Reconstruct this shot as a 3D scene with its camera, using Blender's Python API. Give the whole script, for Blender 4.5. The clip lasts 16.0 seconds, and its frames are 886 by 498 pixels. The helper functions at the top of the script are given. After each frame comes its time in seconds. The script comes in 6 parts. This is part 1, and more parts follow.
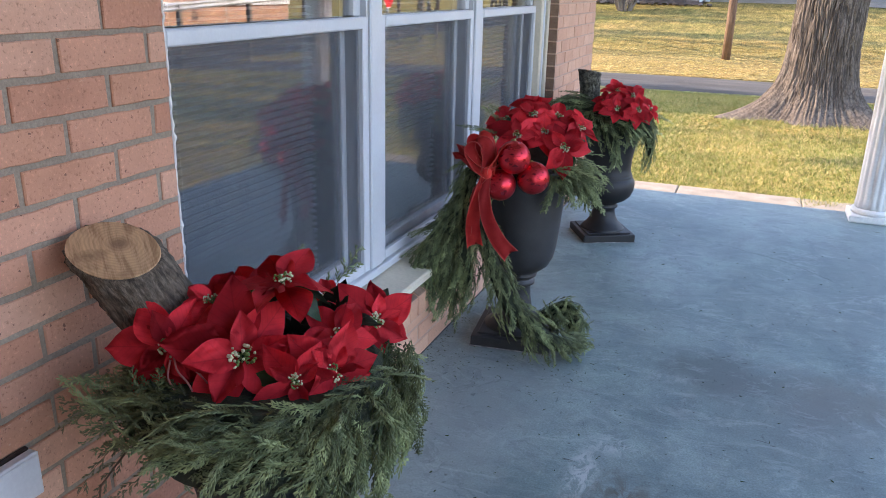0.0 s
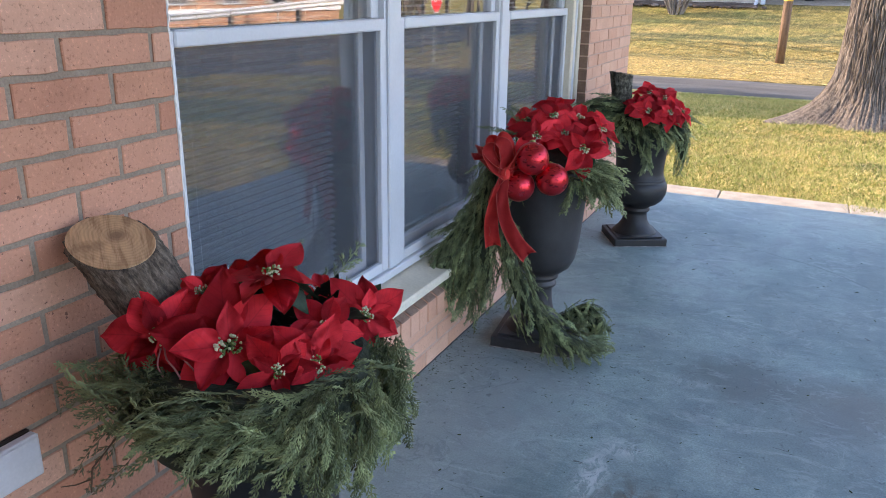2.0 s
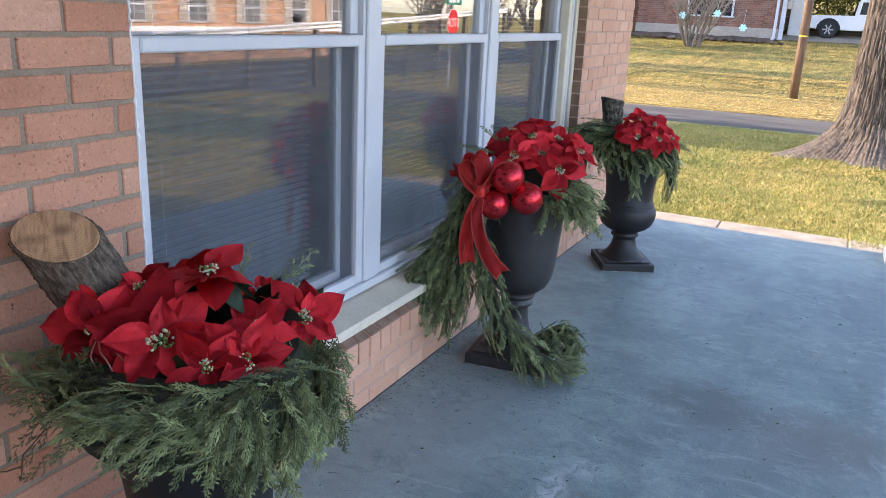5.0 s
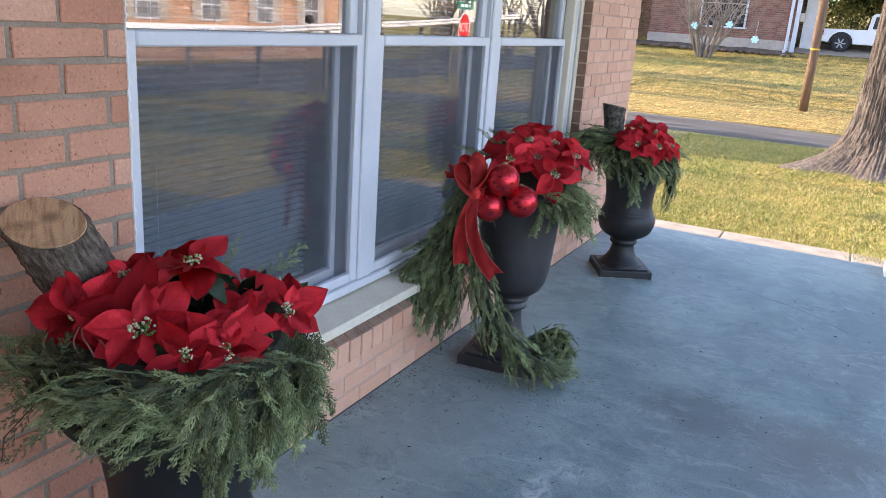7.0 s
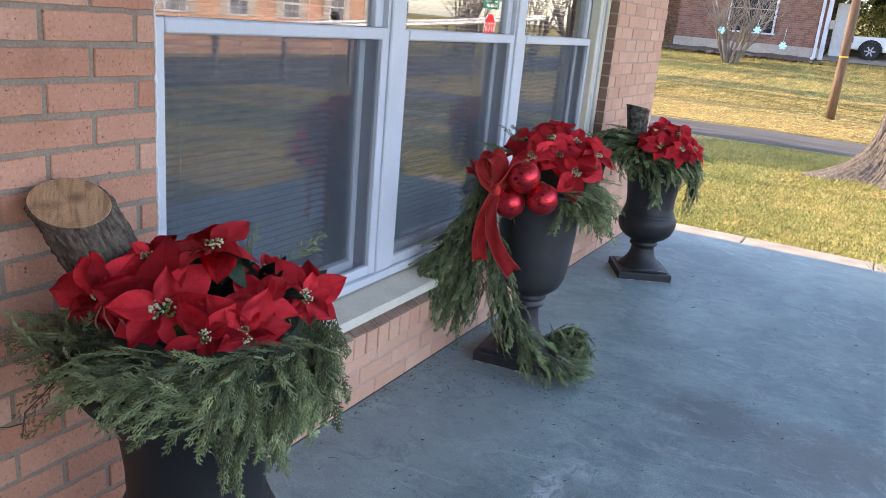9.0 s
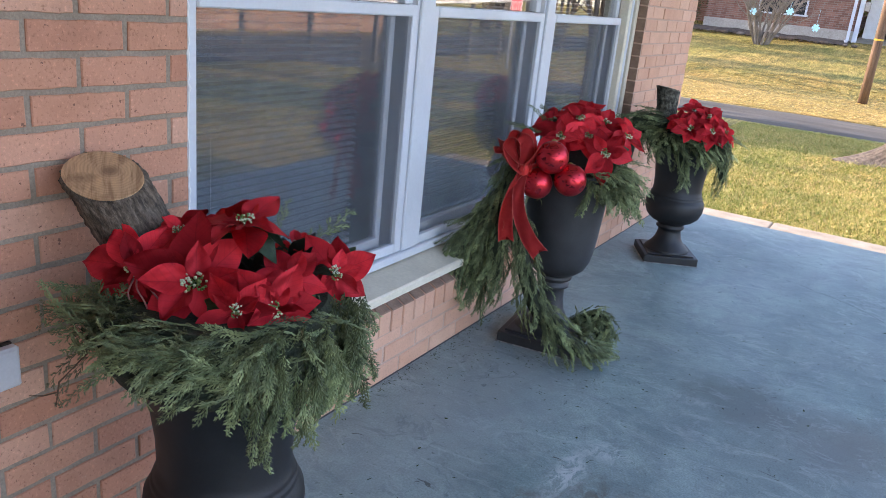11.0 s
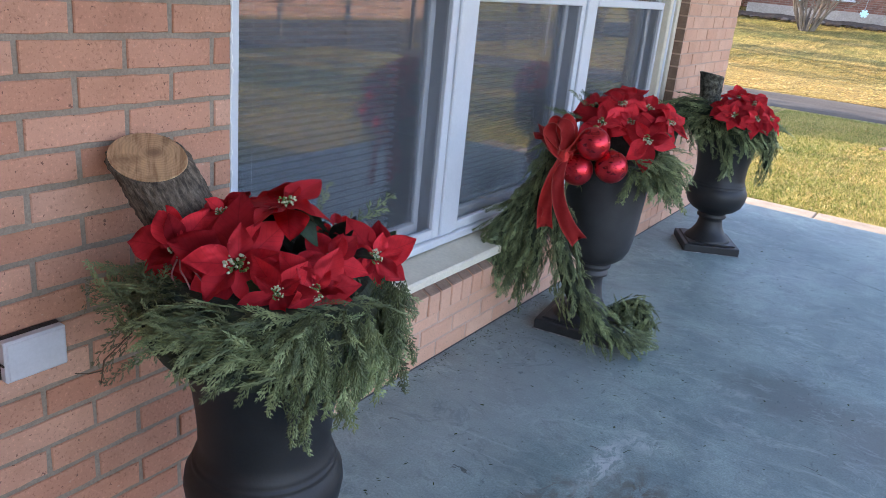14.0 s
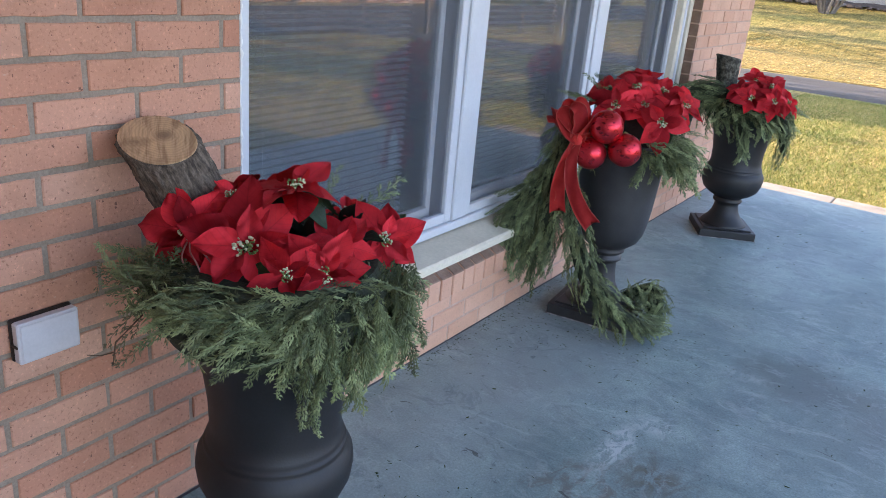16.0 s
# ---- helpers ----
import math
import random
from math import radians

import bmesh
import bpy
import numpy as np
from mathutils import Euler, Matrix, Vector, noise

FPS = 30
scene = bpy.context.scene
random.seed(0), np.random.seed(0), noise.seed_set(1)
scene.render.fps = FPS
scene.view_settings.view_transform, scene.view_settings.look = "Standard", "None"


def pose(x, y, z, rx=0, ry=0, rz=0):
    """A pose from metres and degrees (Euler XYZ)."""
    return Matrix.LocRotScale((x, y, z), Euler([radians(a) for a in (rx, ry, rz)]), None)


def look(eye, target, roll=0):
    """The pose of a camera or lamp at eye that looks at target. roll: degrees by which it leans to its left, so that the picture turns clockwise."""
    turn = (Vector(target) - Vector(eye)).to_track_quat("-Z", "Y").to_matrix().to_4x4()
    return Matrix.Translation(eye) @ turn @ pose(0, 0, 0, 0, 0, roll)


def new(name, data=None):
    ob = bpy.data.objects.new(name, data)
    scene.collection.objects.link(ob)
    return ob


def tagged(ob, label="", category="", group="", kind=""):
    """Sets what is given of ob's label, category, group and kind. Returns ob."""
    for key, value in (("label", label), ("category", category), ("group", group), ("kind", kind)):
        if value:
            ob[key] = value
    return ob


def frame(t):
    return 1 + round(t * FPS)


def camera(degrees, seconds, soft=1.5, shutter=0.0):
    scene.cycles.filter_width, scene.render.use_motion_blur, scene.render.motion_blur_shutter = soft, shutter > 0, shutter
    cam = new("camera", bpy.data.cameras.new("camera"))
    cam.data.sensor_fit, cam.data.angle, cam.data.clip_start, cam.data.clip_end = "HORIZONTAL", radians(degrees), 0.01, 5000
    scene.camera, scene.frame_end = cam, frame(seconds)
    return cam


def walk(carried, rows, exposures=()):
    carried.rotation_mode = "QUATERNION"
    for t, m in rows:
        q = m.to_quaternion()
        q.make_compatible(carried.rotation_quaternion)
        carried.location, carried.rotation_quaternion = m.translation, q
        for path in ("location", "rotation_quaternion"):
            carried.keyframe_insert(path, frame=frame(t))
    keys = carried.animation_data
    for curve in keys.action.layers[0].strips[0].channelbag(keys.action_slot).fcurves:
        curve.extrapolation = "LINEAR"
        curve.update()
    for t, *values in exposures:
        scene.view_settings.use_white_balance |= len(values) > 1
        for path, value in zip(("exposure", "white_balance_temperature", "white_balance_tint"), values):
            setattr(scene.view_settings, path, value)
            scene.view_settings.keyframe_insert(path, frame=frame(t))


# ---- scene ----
cam = camera(58.97, 16.0, soft=0.5)
PATH = [
    (0, (0.4636, 0.3429, 1.3397), (-0.2238, 2.1074, 0.6963), 1.37),
    (0.5, (0.4877, 0.3467, 1.3402), (-0.2318, 2.0991, 0.6987), 1.09),
    (1, (0.5144, 0.3518, 1.3377), (-0.2402, 2.0902, 0.6985), 0.89),
    (1.5, (0.5420, 0.3585, 1.3359), (-0.2453, 2.0825, 0.6972), 0.80),
    (2, (0.5683, 0.3677, 1.3326), (-0.2338, 2.0863, 0.6976), 0.91),
    (2.5, (0.5911, 0.3731, 1.3306), (-0.2164, 2.0903, 0.6987), 1.12),
    (3, (0.6214, 0.3798, 1.3258), (-0.1927, 2.0957, 0.6991), 1.45),
    (3.5, (0.6475, 0.3854, 1.3223), (-0.1730, 2.1006, 0.7020), 1.84),
    (4, (0.6684, 0.3901, 1.3196), (-0.1595, 2.1067, 0.7130), 2.16),
    (4.5, (0.6877, 0.3937, 1.3179), (-0.1482, 2.1122, 0.7280), 2.41),
    (7, (0.7539, 0.4005, 1.3123), (-0.1040, 2.1150, 0.7426), 4.06),
    (7.5, (0.7601, 0.3955, 1.3072), (-0.1095, 2.1047, 0.7392), 4.54),
    (8, (0.7612, 0.3955, 1.3062), (-0.1197, 2.0978, 0.7349), 5.00),
    (8.5, (0.7615, 0.3934, 1.3011), (-0.1255, 2.0928, 0.7309), 5.08),
    (9, (0.7591, 0.3928, 1.2987), (-0.1405, 2.0841, 0.7241), 5.28),
    (11.5, (0.7413, 0.3887, 1.2929), (-0.2018, 2.0337, 0.6566), 5.86),
    (12, (0.7372, 0.3909, 1.2928), (-0.2135, 2.0298, 0.6522), 5.86),
    (12.5, (0.7327, 0.3892, 1.2905), (-0.2270, 2.0206, 0.6446), 5.88),
    (13, (0.7302, 0.3882, 1.2875), (-0.2404, 2.0109, 0.6357), 5.93),
    (13.5, (0.7298, 0.3910, 1.2848), (-0.2593, 1.9993, 0.6253), 5.81),
    (14, (0.7299, 0.3913, 1.2838), (-0.2716, 1.9890, 0.6172), 5.71),
    (14.5, (0.7305, 0.3931, 1.2831), (-0.2795, 1.9811, 0.6062), 5.67),
    (15, (0.7327, 0.3962, 1.2829), (-0.2833, 1.9758, 0.5956), 5.62),
    (15.5, (0.7349, 0.3989, 1.2809), (-0.2851, 1.9719, 0.5843), 5.55),
    (16, (0.7380, 0.4000, 1.2770), (-0.2864, 1.9672, 0.5737), 5.32),
]
walk(cam, [(t, look(eye, target, roll)) for t, eye, target, roll in PATH], [(0.0, 2.52, 6650, 22), (9.0, 2.54, 6650, 22), (15.0, 2.55, 6650, 22), (16.0, 2.66, 6650, 22)])

# ---- world, sun ----
SUN = Vector((-1.0, 0.0, 0.60)).normalized()
world = bpy.data.worlds.new("world")
scene.world = world
world.use_nodes = True
wn = world.node_tree
sky = wn.nodes.new("ShaderNodeTexSky")
sky.sky_type = "NISHITA"
sky.sun_disc = False
sky.sun_elevation = math.asin(SUN.z)
sky.sun_rotation = math.atan2(SUN.x, SUN.y)
wn.nodes["Background"].inputs["Strength"].default_value = 0.15
wn.links.new(sky.outputs["Color"], wn.nodes["Background"].inputs["Color"])
sun_lamp = bpy.data.lights.new("sun", "SUN")
sun_lamp.energy, sun_lamp.angle, sun_lamp.color = 1.65, radians(0.53), (1.0, 0.86, 0.66)
sun_ob = new("sun", sun_lamp)
sun_ob.matrix_world = look(SUN * 30, (0, 0, 0))

# ---- materials ----


def nodes_of(name):
    m = bpy.data.materials.new(name)
    m.use_nodes = True
    t = m.node_tree
    return m, t, t.nodes["Principled BSDF"]


def noise_node(t, scale, detail=4.0, rough=0.55, stretch=None, coords="Object", dist=0.0):
    tc = t.nodes.new("ShaderNodeTexCoord")
    n = t.nodes.new("ShaderNodeTexNoise")
    n.inputs["Scale"].default_value, n.inputs["Detail"].default_value, n.inputs["Roughness"].default_value = scale, detail, rough
    n.inputs["Distortion"].default_value = dist
    src = t.nodes.new("ShaderNodeNewGeometry").outputs["Position"] if coords == "World" else tc.outputs[coords]
    if stretch:
        mp = t.nodes.new("ShaderNodeMapping")
        mp.inputs["Scale"].default_value = stretch
        t.links.new(src, mp.inputs["Vector"])
        src = mp.outputs["Vector"]
    t.links.new(src, n.inputs["Vector"])
    return n


def ramp(t, src, stops):
    r = t.nodes.new("ShaderNodeValToRGB")
    els = r.color_ramp.elements
    while len(els) < len(stops):
        els.new(0.5)
    for e, (p, c) in zip(els, stops):
        e.position, e.color = p, (*c, 1.0)
    t.links.new(src, r.inputs["Fac"])
    return r.outputs["Color"]


def blend(t, a, b, fac, mode="MIX"):
    m = t.nodes.new("ShaderNodeMix")
    m.data_type, m.blend_type = "RGBA", mode
    for sock, v in ((m.inputs[6], a), (m.inputs[7], b), (m.inputs[0], fac)):
        if hasattr(v, "is_linked"):
            t.links.new(v, sock)
        elif isinstance(v, (int, float)):
            sock.default_value = v
        else:
            sock.default_value = (*v, 1.0)
    return m.outputs[2]


def bump(t, bsdf, height, strength, distance):
    b = t.nodes.new("ShaderNodeBump")
    b.inputs["Strength"].default_value, b.inputs["Distance"].default_value = strength, distance
    t.links.new(height, b.inputs["Height"])
    t.links.new(b.outputs["Normal"], bsdf.inputs["Normal"])


def surface(name, dark, light, scale=6.0, grain=60.0, rough=0.7, relief=0.3, dist=0.002, stretch=None, coords="Object", metal=0.0,
            vary=0.0, spread=(0.3, 0.7), sheen=0.0, coat=0.0, speck=0.25):
    """A two-scale surface: broad patches between two colours, fine grain on top, relief by the grain."""
    m, t, b = nodes_of(name)
    broad = noise_node(t, scale, 5, 0.6, stretch, coords)
    fine = noise_node(t, grain, 4, 0.6, stretch, coords)
    col = ramp(t, broad.outputs["Fac"], [(spread[0], dark), (spread[1], light)])
    g = ramp(t, fine.outputs["Fac"], [(0.25, (1 - speck,) * 3), (0.75, (1 + speck * 0.7,) * 3)])
    col = blend(t, col, g, 1.0, "MULTIPLY")
    if vary:
        info = t.nodes.new("ShaderNodeObjectInfo")
        v = ramp(t, info.outputs["Random"], [(0.0, (1 - vary,) * 3), (1.0, (1 + vary,) * 3)])
        col = blend(t, col, v, 1.0, "MULTIPLY")
    t.links.new(col, b.inputs["Base Color"])
    b.inputs["Roughness"].default_value, b.inputs["Metallic"].default_value = rough, metal
    b.inputs["Sheen Weight"].default_value = sheen
    b.inputs["Coat Weight"].default_value = coat
    if relief:
        bump(t, b, fine.outputs["Fac"], relief, dist)
    return m


def brick_material(name, wash):
    """Fired brick, under a thin pale film where wash is above zero: chalky wash, and lawn-reflected light painted onto
    the pier.
    """
    m, t, b = nodes_of(name)
    info = t.nodes.new("ShaderNodeObjectInfo")
    hue = ramp(t, info.outputs["Random"], [(0.0, (0.46, 0.200, 0.122)), (0.3, (0.52, 0.245, 0.155)), (0.55, (0.56, 0.278, 0.182)), (0.8, (0.59, 0.322, 0.222)), (1.0, (0.49, 0.215, 0.126))])
    broad = noise_node(t, 9, 5, 0.6, None, "World")
    fine = noise_node(t, 140, 3, 0.6, None, "World")
    col = blend(t, hue, ramp(t, broad.outputs["Fac"], [(0.3, (0.86, 0.84, 0.82)), (0.5, (1, 1, 1)), (0.7, (1.08, 1.09, 1.10))]), 1.0, "MULTIPLY")
    col = blend(t, col, ramp(t, fine.outputs["Fac"], [(0.26, (0.60, 0.56, 0.52)), (0.42, (1, 1, 1)), (0.58, (1, 1, 1)), (0.74, (1.3, 1.3, 1.3))]), 1.0, "MULTIPLY")
    spots = noise_node(t, 105, 2, 0.6, None, "World")
    col = blend(t, col, (0.15, 0.07, 0.045), ramp(t, spots.outputs["Fac"], [(0.685, (0, 0, 0)), (0.72, (0.85, 0.85, 0.85))]))
    pale = noise_node(t, 38, 4, 0.7, (1, 1, 2), "World")
    col = blend(t, col, (0.62, 0.45, 0.34), ramp(t, pale.outputs["Fac"], [(0.66, (0, 0, 0)), (0.74, (0.55, 0.55, 0.55))]))
    if wash:
        film = noise_node(t, 5, 5, 0.6, None, "World")
        col = blend(t, col, (0.66, 0.43, 0.30), ramp(t, film.outputs["Fac"], [(0.3, (wash * 0.7,) * 3), (0.7, (wash * 1.2,) * 3)]))
    t.links.new(col, b.inputs["Base Color"])
    b.inputs["Roughness"].default_value = 0.85
    bump(t, b, fine.outputs["Fac"], 0.6, 0.002)
    return m


def concrete_material():
    m, t, b = nodes_of("porch_concrete")
    big = noise_node(t, 1.1, 6, 0.62, None, "World", 0.6)
    mid = noise_node(t, 5.0, 6, 0.65, (1.0, 0.55, 1.0), "World", 0.8)
    fine = noise_node(t, 150, 3, 0.6, None, "World")
    streak = noise_node(t, 4.2, 6, 0.68, (0.75, 1.5, 1.0), "World", 1.3)
    col = ramp(t, big.outputs["Fac"], [(0.30, (0.146, 0.206, 0.206)), (0.5, (0.212, 0.284, 0.278)), (0.72, (0.282, 0.352, 0.336))])
    col = blend(t, col, ramp(t, mid.outputs["Fac"], [(0.3, (0.72, 0.75, 0.78)), (0.5, (1, 1, 1)), (0.7, (1.22, 1.2, 1.17))]), 1.0, "MULTIPLY")
    col = blend(t, col, ramp(t, streak.outputs["Fac"], [(0.36, (0.72, 0.75, 0.77)), (0.46, (1, 1, 1)), (0.54, (1, 1, 1)), (0.62, (1.2, 1.19, 1.16)), (0.70, (1, 1, 1))]), 0.6, "MULTIPLY")
    col = blend(t, col, ramp(t, fine.outputs["Fac"], [(0.3, (0.75, 0.75, 0.75)), (0.7, (1.2, 1.2, 1.2))]), 1.0, "MULTIPLY")
    pos = t.nodes.new("ShaderNodeNewGeometry").outputs["Position"]

    def stain_or_tone(x, y, rx, ry, inner, outer, colour, strength, ragged=0.0):
        nonlocal col
        mp = t.nodes.new("ShaderNodeMapping")
        mp.vector_type = "POINT"
        mp.inputs["Location"].default_value = (-x / rx, -y / ry, 0)
        mp.inputs["Scale"].default_value = (1 / rx, 1 / ry, 0)
        wob = t.nodes.new("ShaderNodeVectorMath")
        wob.operation = "MULTIPLY_ADD"
        wob.inputs[1].default_value = (0.9, 0.9, 0)
        n = noise_node(t, 7, 4, 0.6, None, "World")
        t.links.new(n.outputs["Color"], wob.inputs[0])
        t.links.new(pos, mp.inputs["Vector"])
        t.links.new(mp.outputs["Vector"], wob.inputs[2])
        sub = t.nodes.new("ShaderNodeVectorMath")
        sub.operation = "SUBTRACT"
        sub.inputs[1].default_value = (0.45, 0.45, 0)
        t.links.new(wob.outputs[0], sub.inputs[0])
        ln = t.nodes.new("ShaderNodeVectorMath")
        ln.operation = "LENGTH"
        t.links.new(sub.outputs[0], ln.inputs[0])
        fac = ramp(t, ln.outputs["Value"], [(inner, (strength,) * 3), (outer, (0, 0, 0))])
        if ragged:
            chips = noise_node(t, ragged, 5, 0.7, (1.0, 0.5, 1.0), "World", 0.8)
            fac = blend(t, fac, ramp(t, chips.outputs["Fac"], [(0.44, (0.05, 0.05, 0.05)), (0.56, (1, 1, 1))]), 1.0, "MULTIPLY")
        col = blend(t, col, colour, fac)
    stain_or_tone(0.46, 3.14, 0.30, 0.27, 0.4, 0.9, (0.10, 0.125, 0.125), 0.75)
    stain_or_tone(0.19, 1.98, 0.26, 0.30, 0.5, 0.75, (0.15, 0.135, 0.115), 0.75, 18)
    stain_or_tone(0.28, 2.25, 0.16, 0.18, 0.25, 0.9, (0.11, 0.093, 0.070), 0.85, 20)
    stain_or_tone(0.97, 3.60, 0.035, 0.30, 0.2, 0.9, (0.13, 0.155, 0.165), 0.5, 30)
    stain_or_tone(0.93, 3.08, 0.38, 0.30, 0.3, 1.0, (0.15, 0.148, 0.128), 0.65)
    # Broad dark tone in the colour, offsetting light from the open side.
    stain_or_tone(1.25, 4.6, 0.5, 0.9, 0.3, 1.0, (0.16, 0.195, 0.195), 0.5)
    stain_or_tone(0.75, 2.85, 0.4, 0.5, 0.3, 1.0, (0.15, 0.155, 0.16), 0.4)
    stain_or_tone(0.145, 2.30, 0.055, 0.22, 0.3, 1.0, (0.56, 0.59, 0.58), 0.75, 30)
    stain_or_tone(0.20, 2.50, 0.11, 0.07, 0.3, 1.0, (0.52, 0.56, 0.55), 0.65, 30)
    # Pale dusty zone along the wall, also lightened to balance the floor's light.
    stain_or_tone(-0.27, 2.55, 0.36, 1.5, 0.2, 1.0, (0.33, 0.355, 0.345), 0.55)
    stain_or_tone(0.30, 3.02, 0.14, 0.06, 0.3, 1.0, (0.56, 0.60, 0.59), 0.2, 30)
    stain_or_tone(1.0, 3.9, 0.5, 0.4, 0.3, 1.0, (0.16, 0.19, 0.19), 0.4)
    # pale wisps and dark trowel lines
    for seed, scale, dark, colour, amount in ((3.1, 1.9, False, (0.45, 0.51, 0.50), 0.26), (7.7, 2.6, True, (0.115, 0.15, 0.155), 0.38), (11.3, 4.5, False, (0.44, 0.50, 0.49), 0.22)):
        mp = t.nodes.new("ShaderNodeMapping")
        mp.inputs["Location"].default_value = (seed, seed * 2, 0)
        mp.inputs["Scale"].default_value = (0.8, 1.35, 1)
        t.links.new(pos, mp.inputs["Vector"])
        line = t.nodes.new("ShaderNodeTexNoise")
        line.inputs["Scale"].default_value, line.inputs["Detail"].default_value, line.inputs["Roughness"].default_value, line.inputs["Distortion"].default_value = scale, 7, 0.62, 1.1
        t.links.new(mp.outputs["Vector"], line.inputs["Vector"])
        fac = ramp(t, line.outputs["Fac"], [(0.485, (0, 0, 0)), (0.500, (amount,) * 3), (0.506, (amount,) * 3), (0.525, (0, 0, 0))])
        where = noise_node(t, 2.2 + seed * 0.3, 3, 0.6, None, "World")
        fac = blend(t, fac, ramp(t, where.outputs["Fac"], [(0.45, (0, 0, 0)), (0.58, (1, 1, 1))]), 1.0, "MULTIPLY")
        col = blend(t, col, colour, fac)
    pits = noise_node(t, 46, 4, 0.7, (1, 0.6, 1), "World", 0.5)
    col = blend(t, col, ramp(t, pits.outputs["Fac"], [(0.28, (0.55, 0.58, 0.6)), (0.38, (1, 1, 1)), (0.60, (1, 1, 1)), (0.72, (1.22, 1.2, 1.18))]), 1.0, "MULTIPLY")
    crumbs = noise_node(t, 26, 3, 0.6, (0.6, 1.5, 1.0), "World", 1.0)
    col = blend(t, col, (0.06, 0.06, 0.055), ramp(t, crumbs.outputs["Fac"], [(0.70, (0, 0, 0)), (0.735, (0.75, 0.75, 0.75))]))
    t.links.new(col, b.inputs["Base Color"])
    t.links.new(ramp(t, mid.outputs["Fac"], [(0.3, (0.5, 0.5, 0.5)), (0.7, (0.75, 0.75, 0.75))]), b.inputs["Roughness"])
    bump(t, b, mid.outputs["Fac"], 0.25, 0.01)
    return m


def grass_material():
    m, t, b = nodes_of("lawn")
    big = noise_node(t, 0.35, 5, 0.65, None, "World")
    mid = noise_node(t, 3.0, 6, 0.7, (1.0, 0.4, 1.0), "World")
    fine = noise_node(t, 30, 5, 0.75, (1.15, 0.085, 1.0), "World")
    col = ramp(t, mid.outputs["Fac"], [(0.3, (0.098, 0.090, 0.030)), (0.5, (0.225, 0.173, 0.060)), (0.68, (0.35, 0.255, 0.105))])
    col = blend(t, col, ramp(t, big.outputs["Fac"], [(0.3, (0.8, 1.0, 0.7)), (0.7, (1.2, 1.05, 0.9))]), 1.0, "MULTIPLY")
    col = blend(t, col, ramp(t, fine.outputs["Fac"], [(0.36, (0.36, 0.40, 0.36)), (0.5, (1, 1, 1)), (0.66, (1.5, 1.46, 1.42))]), 1.0, "MULTIPLY")
    sep = t.nodes.new("ShaderNodeSeparateXYZ")
    t.links.new(t.nodes.new("ShaderNodeNewGeometry").outputs["Position"], sep.inputs[0])
    away = t.nodes.new("ShaderNodeMath")
    away.operation = "DIVIDE"
    away.inputs[1].default_value = 40.0
    t.links.new(sep.outputs["Y"], away.inputs[0])
    litter = ramp(t, away.outputs[0], [(0.44, (0, 0, 0)), (0.475, (0.8, 0.8, 0.8)), (0.57, (0.7, 0.7, 0.7)), (0.68, (0.12, 0.12, 0.12))])
    gold = ramp(t, fine.outputs["Fac"], [(0.34, (0.18, 0.130, 0.042)), (0.5, (0.275, 0.195, 0.064)), (0.66, (0.52, 0.375, 0.135))])
    col = blend(t, col, gold, litter)
    lump = noise_node(t, 9, 5, 0.75, (1.3, 0.12, 1.0), "World")
    col = blend(t, col, ramp(t, lump.outputs["Fac"], [(0.36, (0.62, 0.68, 0.6)), (0.5, (1, 1, 1)), (0.64, (1.22, 1.18, 1.15))]), 1.0, "MULTIPLY")
    t.links.new(col, b.inputs["Base Color"])
    b.inputs["Roughness"].default_value = 0.9
    b.inputs["Specular IOR Level"].default_value = 0.15
    bump(t, b, fine.outputs["Fac"], 0.15, 0.01)
    return m


def glass_material():
    m, t, b = nodes_of("window_glass")
    out = t.nodes["Material Output"]
    t.nodes.remove(b)
    mixer, clear, gloss = t.nodes.new("ShaderNodeMixShader"), t.nodes.new("ShaderNodeBsdfTransparent"), t.nodes.new("ShaderNodeBsdfGlossy")
    clear.inputs["Color"].default_value = (0.93, 0.95, 0.96, 1)
    gloss.inputs["Roughness"].default_value = 0.0
    lw = t.nodes.new("ShaderNodeLayerWeight")
    lw.inputs["Blend"].default_value = 0.5
    pw, sc = t.nodes.new("ShaderNodeMath"), t.nodes.new("ShaderNodeMath")
    pw.operation, sc.operation = "POWER", "MULTIPLY_ADD"
    pw.inputs[1].default_value = 4.0
    sc.inputs[1].default_value, sc.inputs[2].default_value = 0.80, 0.225
    t.links.new(lw.outputs["Facing"], pw.inputs[0])
    t.links.new(pw.outputs[0], sc.inputs[0])
    t.links.new(sc.outputs[0], mixer.inputs["Fac"])
    t.links.new(clear.outputs[0], mixer.inputs[1])
    t.links.new(gloss.outputs[0], mixer.inputs[2])
    t.links.new(mixer.outputs[0], out.inputs["Surface"])
    return m


def screen_material():
    m, t, b = nodes_of("insect_screen")
    out = t.nodes["Material Output"]
    clear, mixer = t.nodes.new("ShaderNodeBsdfTransparent"), t.nodes.new("ShaderNodeMixShader")
    b.inputs["Base Color"].default_value = (0.125, 0.138, 0.165, 1)
    b.inputs["Roughness"].default_value = 0.55
    n = noise_node(t, 3.0, 2, 0.5, (1, 6, 1), "World")
    t.links.new(ramp(t, n.outputs["Fac"], [(0.3, (0.18, 0.18, 0.18)), (0.7, (0.225, 0.225, 0.225))]), mixer.inputs["Fac"])
    t.links.new(clear.outputs[0], mixer.inputs[1])
    t.links.new(b.outputs[0], mixer.inputs[2])
    t.links.new(mixer.outputs[0], out.inputs["Surface"])
    return m


